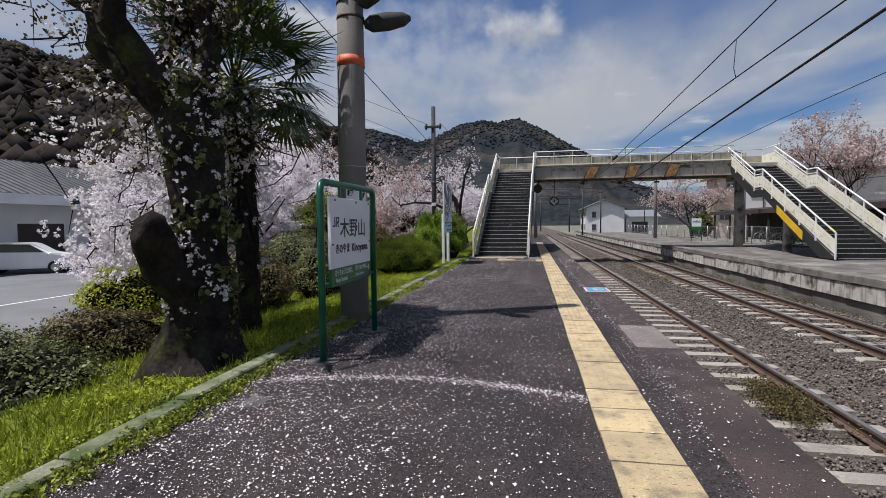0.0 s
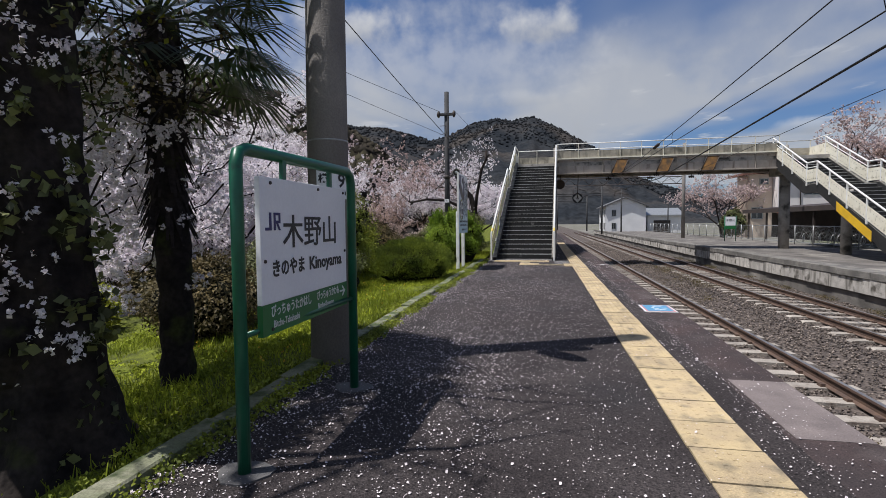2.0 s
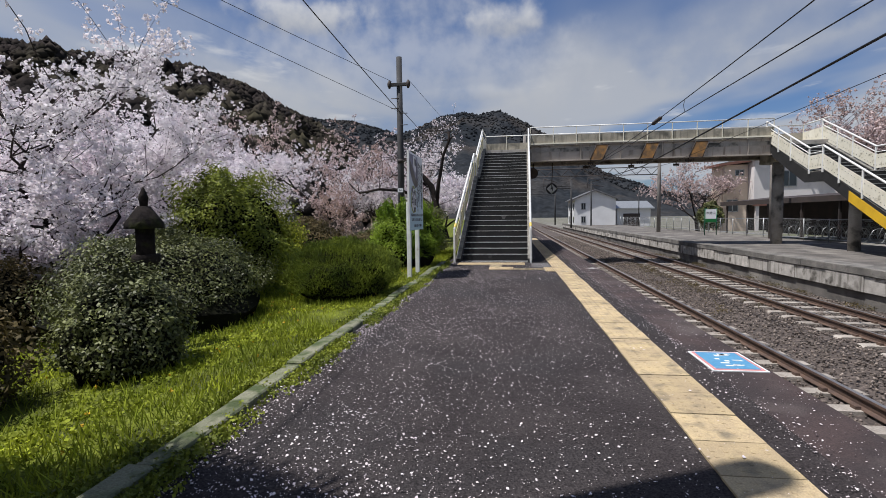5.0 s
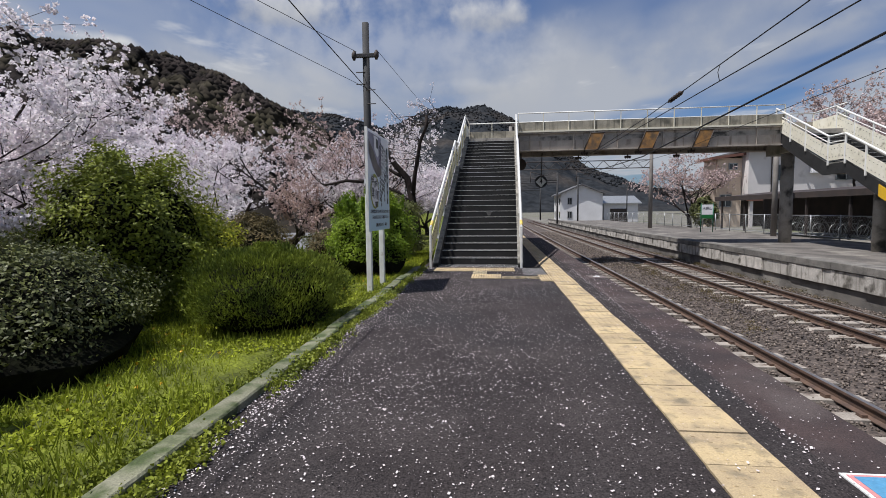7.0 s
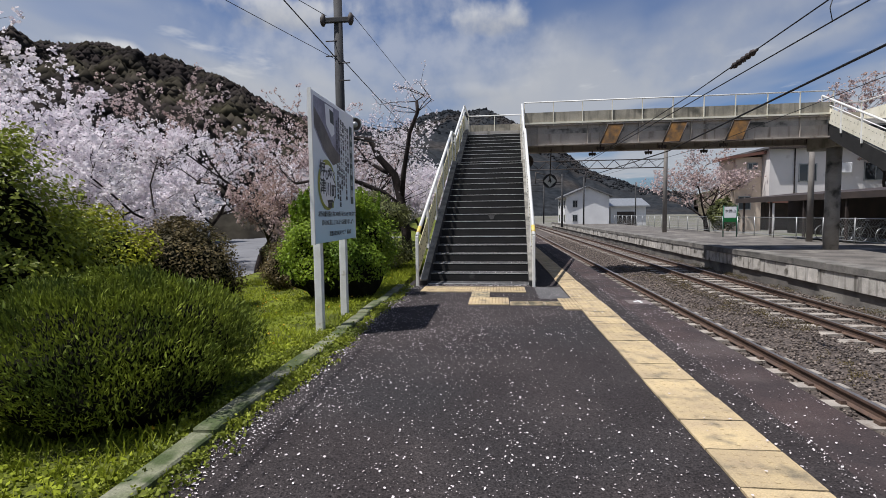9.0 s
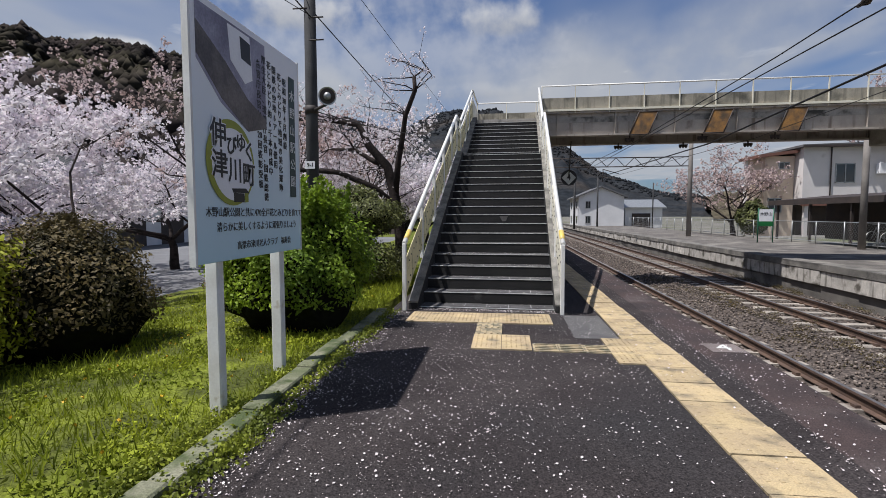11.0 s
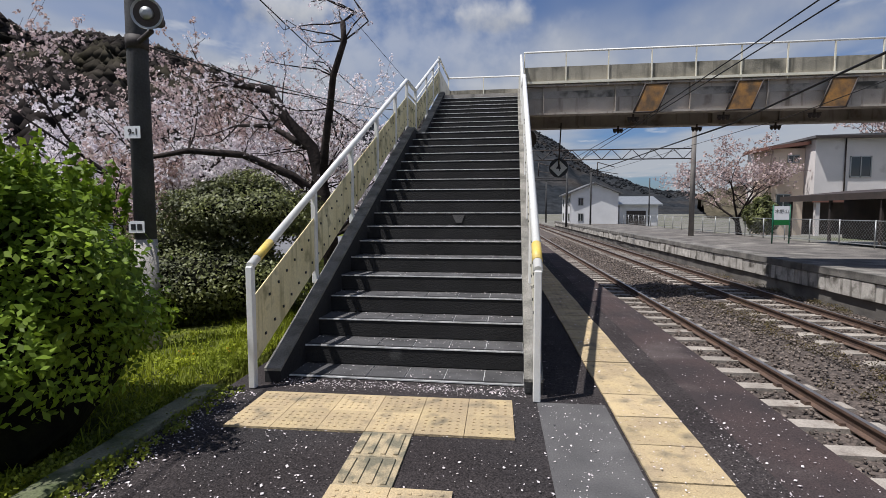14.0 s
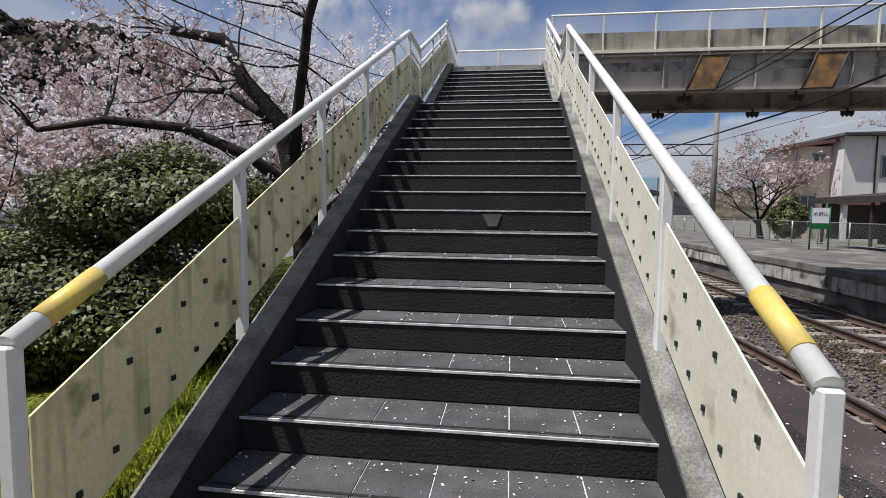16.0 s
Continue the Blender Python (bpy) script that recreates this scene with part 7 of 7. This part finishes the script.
def build_far_poles():
    for k, (x, y, h, r, lab) in enumerate(((13.75, 34.2, 5.6, 0.13, "dark steel lamp pole on the far platform"), (10.0, 71.0, 5.5, 0.10, "thin pole near the white house"), (2.5, 96.0, 6.0, 0.10, "distant dark pole beside the track"), (14.6, 66.0, 4.5, 0.07, "thin pole by the low building"))):
        p = thing("pole", lab, "pole", "far poles")
        part("shaft", bar([(x, y, -0.2), (x, y, h)], [r, r * 0.8], 12), M_POLED if k else M_POLE, p)
        if k == 0:
            part("lamp_arm", bar([(x, y, h - 0.1), (x - 0.7, y - 0.1, h + 0.15)], 0.03, 6), M_SHED, p)
            part("lamp_head", boxes((x - 1.1, x - 0.6, y - 0.2, y, h + 0.1, h + 0.2)), M_GALV, p, bevel=0.03)
    g = thing("catenary_gantry", "steel lattice gantry carrying overhead wires across the tracks", "gantry")
    y = 46.0
    for x in (1.0, 11.25):
        part("mast", bar([(x, y, -0.3), (x, y, 7.6)], [0.15, 0.12], 12), M_POLE, g)
    bm = bmesh.new()
    for z in (4.35, 4.92):
        tube(bm, [(1.0, y, z), (11.25, y, z)], 0.035, 5)
    n = 18
    for i in range(n):
        xa, xb = 1.0 + 10.25 * i / n, 1.0 + 10.25 * (i + 1) / n
        tube(bm, [(xa, y, 4.35 if i % 2 else 4.92), (xb, y, 4.92 if i % 2 else 4.35)], 0.022, 4)
    part("beam", bm, M_SHED, g)
    for x in (3.4, 6.8):
        bm = bmesh.new()
        tube(bm, [(x - 0.9, y, 4.2), (x + 0.1, y, 3.9)], 0.025, 5)
        tube(bm, [(x - 0.9, y, 3.7), (x + 0.3, y, 3.5)], 0.02, 5)
        tube(bm, [(x - 0.9, y, 4.2), (x - 0.9, y, 3.4)], 0.03, 5)
        part("wire_arm", bm, M_SHED, g)
    for yy in (75.0, 100.0):
        g2 = thing("catenary_gantry", "distant steel gantry over the tracks", "gantry")
        bm = bmesh.new()
        for x in (0.6, 8.0):
            tube(bm, [(x, yy, -0.5), (x, yy, 6.2)], 0.13, 8)
        tube(bm, [(0.6, yy, 4.9), (8.0, yy, 4.9)], 0.06, 5)
        tube(bm, [(0.6, yy, 5.2), (8.0, yy, 5.2)], 0.06, 5)
        part("frame", bm, M_POLED, g2)


build_far_poles()


def build_stop_sign():
    s = thing("stop_marker", "dark diamond train stop marker with a number under the footbridge", "railway sign")
    x, y, z = 1.92, 30.9, 2.62
    part("hanger", bar([(x, y, z), (x, y - 0.5, Z_TOP - 0.5)], 0.02, 6), M_SHED, s)
    bm = bmesh.new()
    prism(bm, [(x + 0.28 * math.cos(a), z + 0.28 * math.sin(a)) for a in np.linspace(0, 2 * math.pi, 25)[:-1]], y - 0.02, y, "y")
    part("plate", bm, M_INK, s)
    r = 0.25
    bm = bmesh.new()
    prism(bm, [(x - r, z), (x, z - r), (x + r, z), (x, z + r)], y - 0.024, y - 0.021, "y")
    part("field", bm, M_INKW, s)
    words("4", 0.29, M_INK, pose(x, y - 0.027, z, 90, 0, 0), s, bold=0.004)
    k = thing("horn_speaker", "round black horn speaker beside the stairs", "loudspeaker")
    bm = bmesh.new()
    tube(bm, [(0.98, 30.2, 3.35), (0.95, 29.95, 3.33), (0.93, 29.8, 3.32)], [0.1, 0.2, 0.26], 16)
    part("horn", bm, M_SHED, k)
    part("bracket", bar([(0.98, 30.1, 3.35), (0.98, 30.2, Z_TOP - 0.5)], 0.03, 6), M_SHED, k)


build_stop_sign()


def wire(pts, r, label, material=M_WIRE):
    w = thing("overhead_wire", label, "wire", "overhead wires", kind="structure")
    part("strand", bar(pts, r, 5), material, w)
    return w


def sag(a, b, s, n=9):
    a, b = Vector(a), Vector(b)
    return [tuple(a.lerp(b, i / (n - 1)) - Vector((0, 0, 4 * s * (i / (n - 1)) * (1 - i / (n - 1))))) for i in range(n)]


def build_wires():
    wire([(3.4, -8, 3.36), (3.4, 51, 3.36)], 0.009, "thin copper contact wire over the near track")
    wire([(3.4, -8, 4.45), (3.4, 6.4, 3.95), (3.4, 14, 3.68), (3.4, 20, 3.5), (3.4, 28, 3.42), (3.4, 51, 3.9)], 0.009, "messenger wire above the contact wire")
    wire([(4.04, -8, 4.14), (4.41, 0, 3.97), (5.7, 28.4, 3.42), (6.4, 51, 4.0)], 0.022, "thick black feeder cable under the footbridge")
    wire([(6.8, -8, 4.2), (6.8, 14, 3.9), (6.8, 28, 3.5), (6.8, 51, 3.9)], 0.008, "messenger wire over the far track")
    d = thing("wire_dropper", "small wire loops joining the overhead wires", "wire", kind="structure")
    for y, zt in ((7.6, 3.91), (16.0, 3.62)):
        part("dropper", bar([(3.4, y, 3.36), (3.37, y, 3.5), (3.4, y, zt)], 0.006, 4), M_WIRE, d)
    ins = thing("wire_insulator", "dark insulator on the messenger wire", "insulator")
    bm = bmesh.new()
    y0, y1 = 17.6, 18.4
    pts = [(3.4, y0 + (y1 - y0) * i / 12, 3.565 - 0.03 * i / 12) for i in range(13)]
    tube(bm, pts, [0.02] + [0.05 if i % 2 else 0.025 for i in range(11)] + [0.02], 8)
    part("body", bm, M_SHED, ins)
    wire(sag((-3.42, 20.35, 4.45), (-4.4, -4.0, 7.2), 0.15), 0.011, "black cable running back from the pole")
    wire(sag((-3.40, 20.35, 4.55), (-3.0, 60, 4.8), 0.5), 0.010, "black cable running on along the line")
    wire(sag((-3.70, 20.3, 5.42), (-15.1, -6, 7.6), 0.1), 0.007, "thin wire from the pole crossarm")
    wire(sag((-3.45, 20.3, 4.5), (-15.3, -6, 8.0), 0.1), 0.006, "thin wire from the pole crossarm")
    wire(sag((-3.15, 20.3, 5.42), (-1.0, 60, 5.8), 0.4), 0.006, "thin wire from the pole crossarm")
    wire(sag((-3.42, 20.35, 3.0), (-1.6, 28.5, 3.9), 0.2), 0.008, "cable from the pole to the footbridge")


build_wires()


def build_road():
    bm = boxes((-26, -8.6, -20, 60, -0.95, -0.86))
    tagged(part("road", bm, M_ROAD), "pale grey asphalt road and car park", "road", kind="structure")
    bm = boxes((-9.0, -8.85, -5, 30, -0.9, -0.852), (-14.0, -13.88, 6, 30, -0.9, -0.852))
    tagged(part("road_line", bm, M_INKW), "white painted road line", "road marking", kind="structure")
    bm = boxes((-8.6, -8.42, -12, 40, -1.0, -0.74))
    tagged(part("road_kerb", bm, M_CURB, bevel=0.02), "concrete kerb beside the road", "kerb", kind="structure")


build_road()


def build_farm_shop():
    b = thing("shop_building", "low white cooperative building with a deep tiled roof by the road", "building")
    x, y0, y1 = -25.5, 12, 52
    part("wall", boxes((x - 8, x, y0, y1, -1.0, 2.6)), M_HWALL2, b)
    part("fascia", boxes((x - 0.2, x + 1.6, y0 - 0.5, y1 + 0.5, 2.45, 2.95)), M_HWALL2, b)
    bm = bmesh.new()
    prism(bm, [(x - 9, 3.3), (x - 4.5, 5.3), (x + 1.2, 3.0), (x + 1.2, 2.9), (x - 9, 3.0)], y0 - 0.6, y1 + 0.6, "y")
    part("roof", bm, M_ROOF, b, "ribbed grey roof")
    bm = bmesh.new()
    for y in np.arange(y0, y1, 0.45):
        prism(bm, [(x - 4.5, 5.31), (x + 1.2, 3.01), (x + 1.2, 3.06), (x - 4.5, 5.36)], y, y + 0.06, "y")
    part("roof_ribs", bm, M_ROOF, b)
    for y in np.arange(y0 + 1, y1 - 2, 4.2):
        part("shop_opening", boxes((x, x + 0.03, y, y + 2.6, -0.9, 1.5)), M_SHED, b)
    for y in (23.0, 41.0):
        bm = bmesh.new()
        rng = random.Random(int(y))
        yy = y
        while yy < y + 7:
            w = rng.uniform(0.3, 0.55)
            box(bm, x + 1.6, x + 1.61, yy, yy + w, 2.55, 2.85)
            yy += w + 0.15
        part("sign_marks", bm, M_INKG, b)


build_farm_shop()


def build_car():
    c = thing("car", "small white hatchback parked on the road", "car", at=(-23.0, 19.7, -0.86))
    bm = bmesh.new()
    side = [(-1.9, 0.25), (1.95, 0.25), (2.0, 0.6), (1.85, 0.85), (1.05, 0.98), (0.35, 1.45), (-1.2, 1.50), (-1.75, 1.05), (-1.95, 0.9)]
    prism(bm, side, -0.82, 0.82, "x")
    bmesh.ops.bevel(bm, geom=list(bm.edges), offset=0.07, segments=2, affect="EDGES", clamp_overlap=True)
    for v in bm.verts:
        if v.co.z > 1.0:
            v.co.x *= 0.86
    part("body", bm, M_CARW, c, smooth=False)
    for sx in (-1, 1):
        bm = bmesh.new()
        prism(bm, [(0.85, 1.0), (0.30, 1.38), (-1.1, 1.42), (-1.5, 1.05)], 0.79 * sx - 0.02, 0.79 * sx + 0.02, "x")
        part("side_window", bm, M_GLASS, c)
        for y in (-1.2, 1.25):
            part("wheel", bar([(0.70 * sx, y, 0.3), (0.84 * sx, y, 0.3)], 0.3, 18), M_TYRE, c)
            part("rim", bar([(0.83 * sx, y, 0.3), (0.85 * sx, y, 0.3)], 0.19, 12), M_GALV, c)
        part("headlight", boxes((0.55 * sx - 0.15, 0.55 * sx + 0.15, 1.9, 1.99, 0.62, 0.76)), M_GALV, c)
    c.rotation_euler = (0, 0, radians(-55))


build_car()
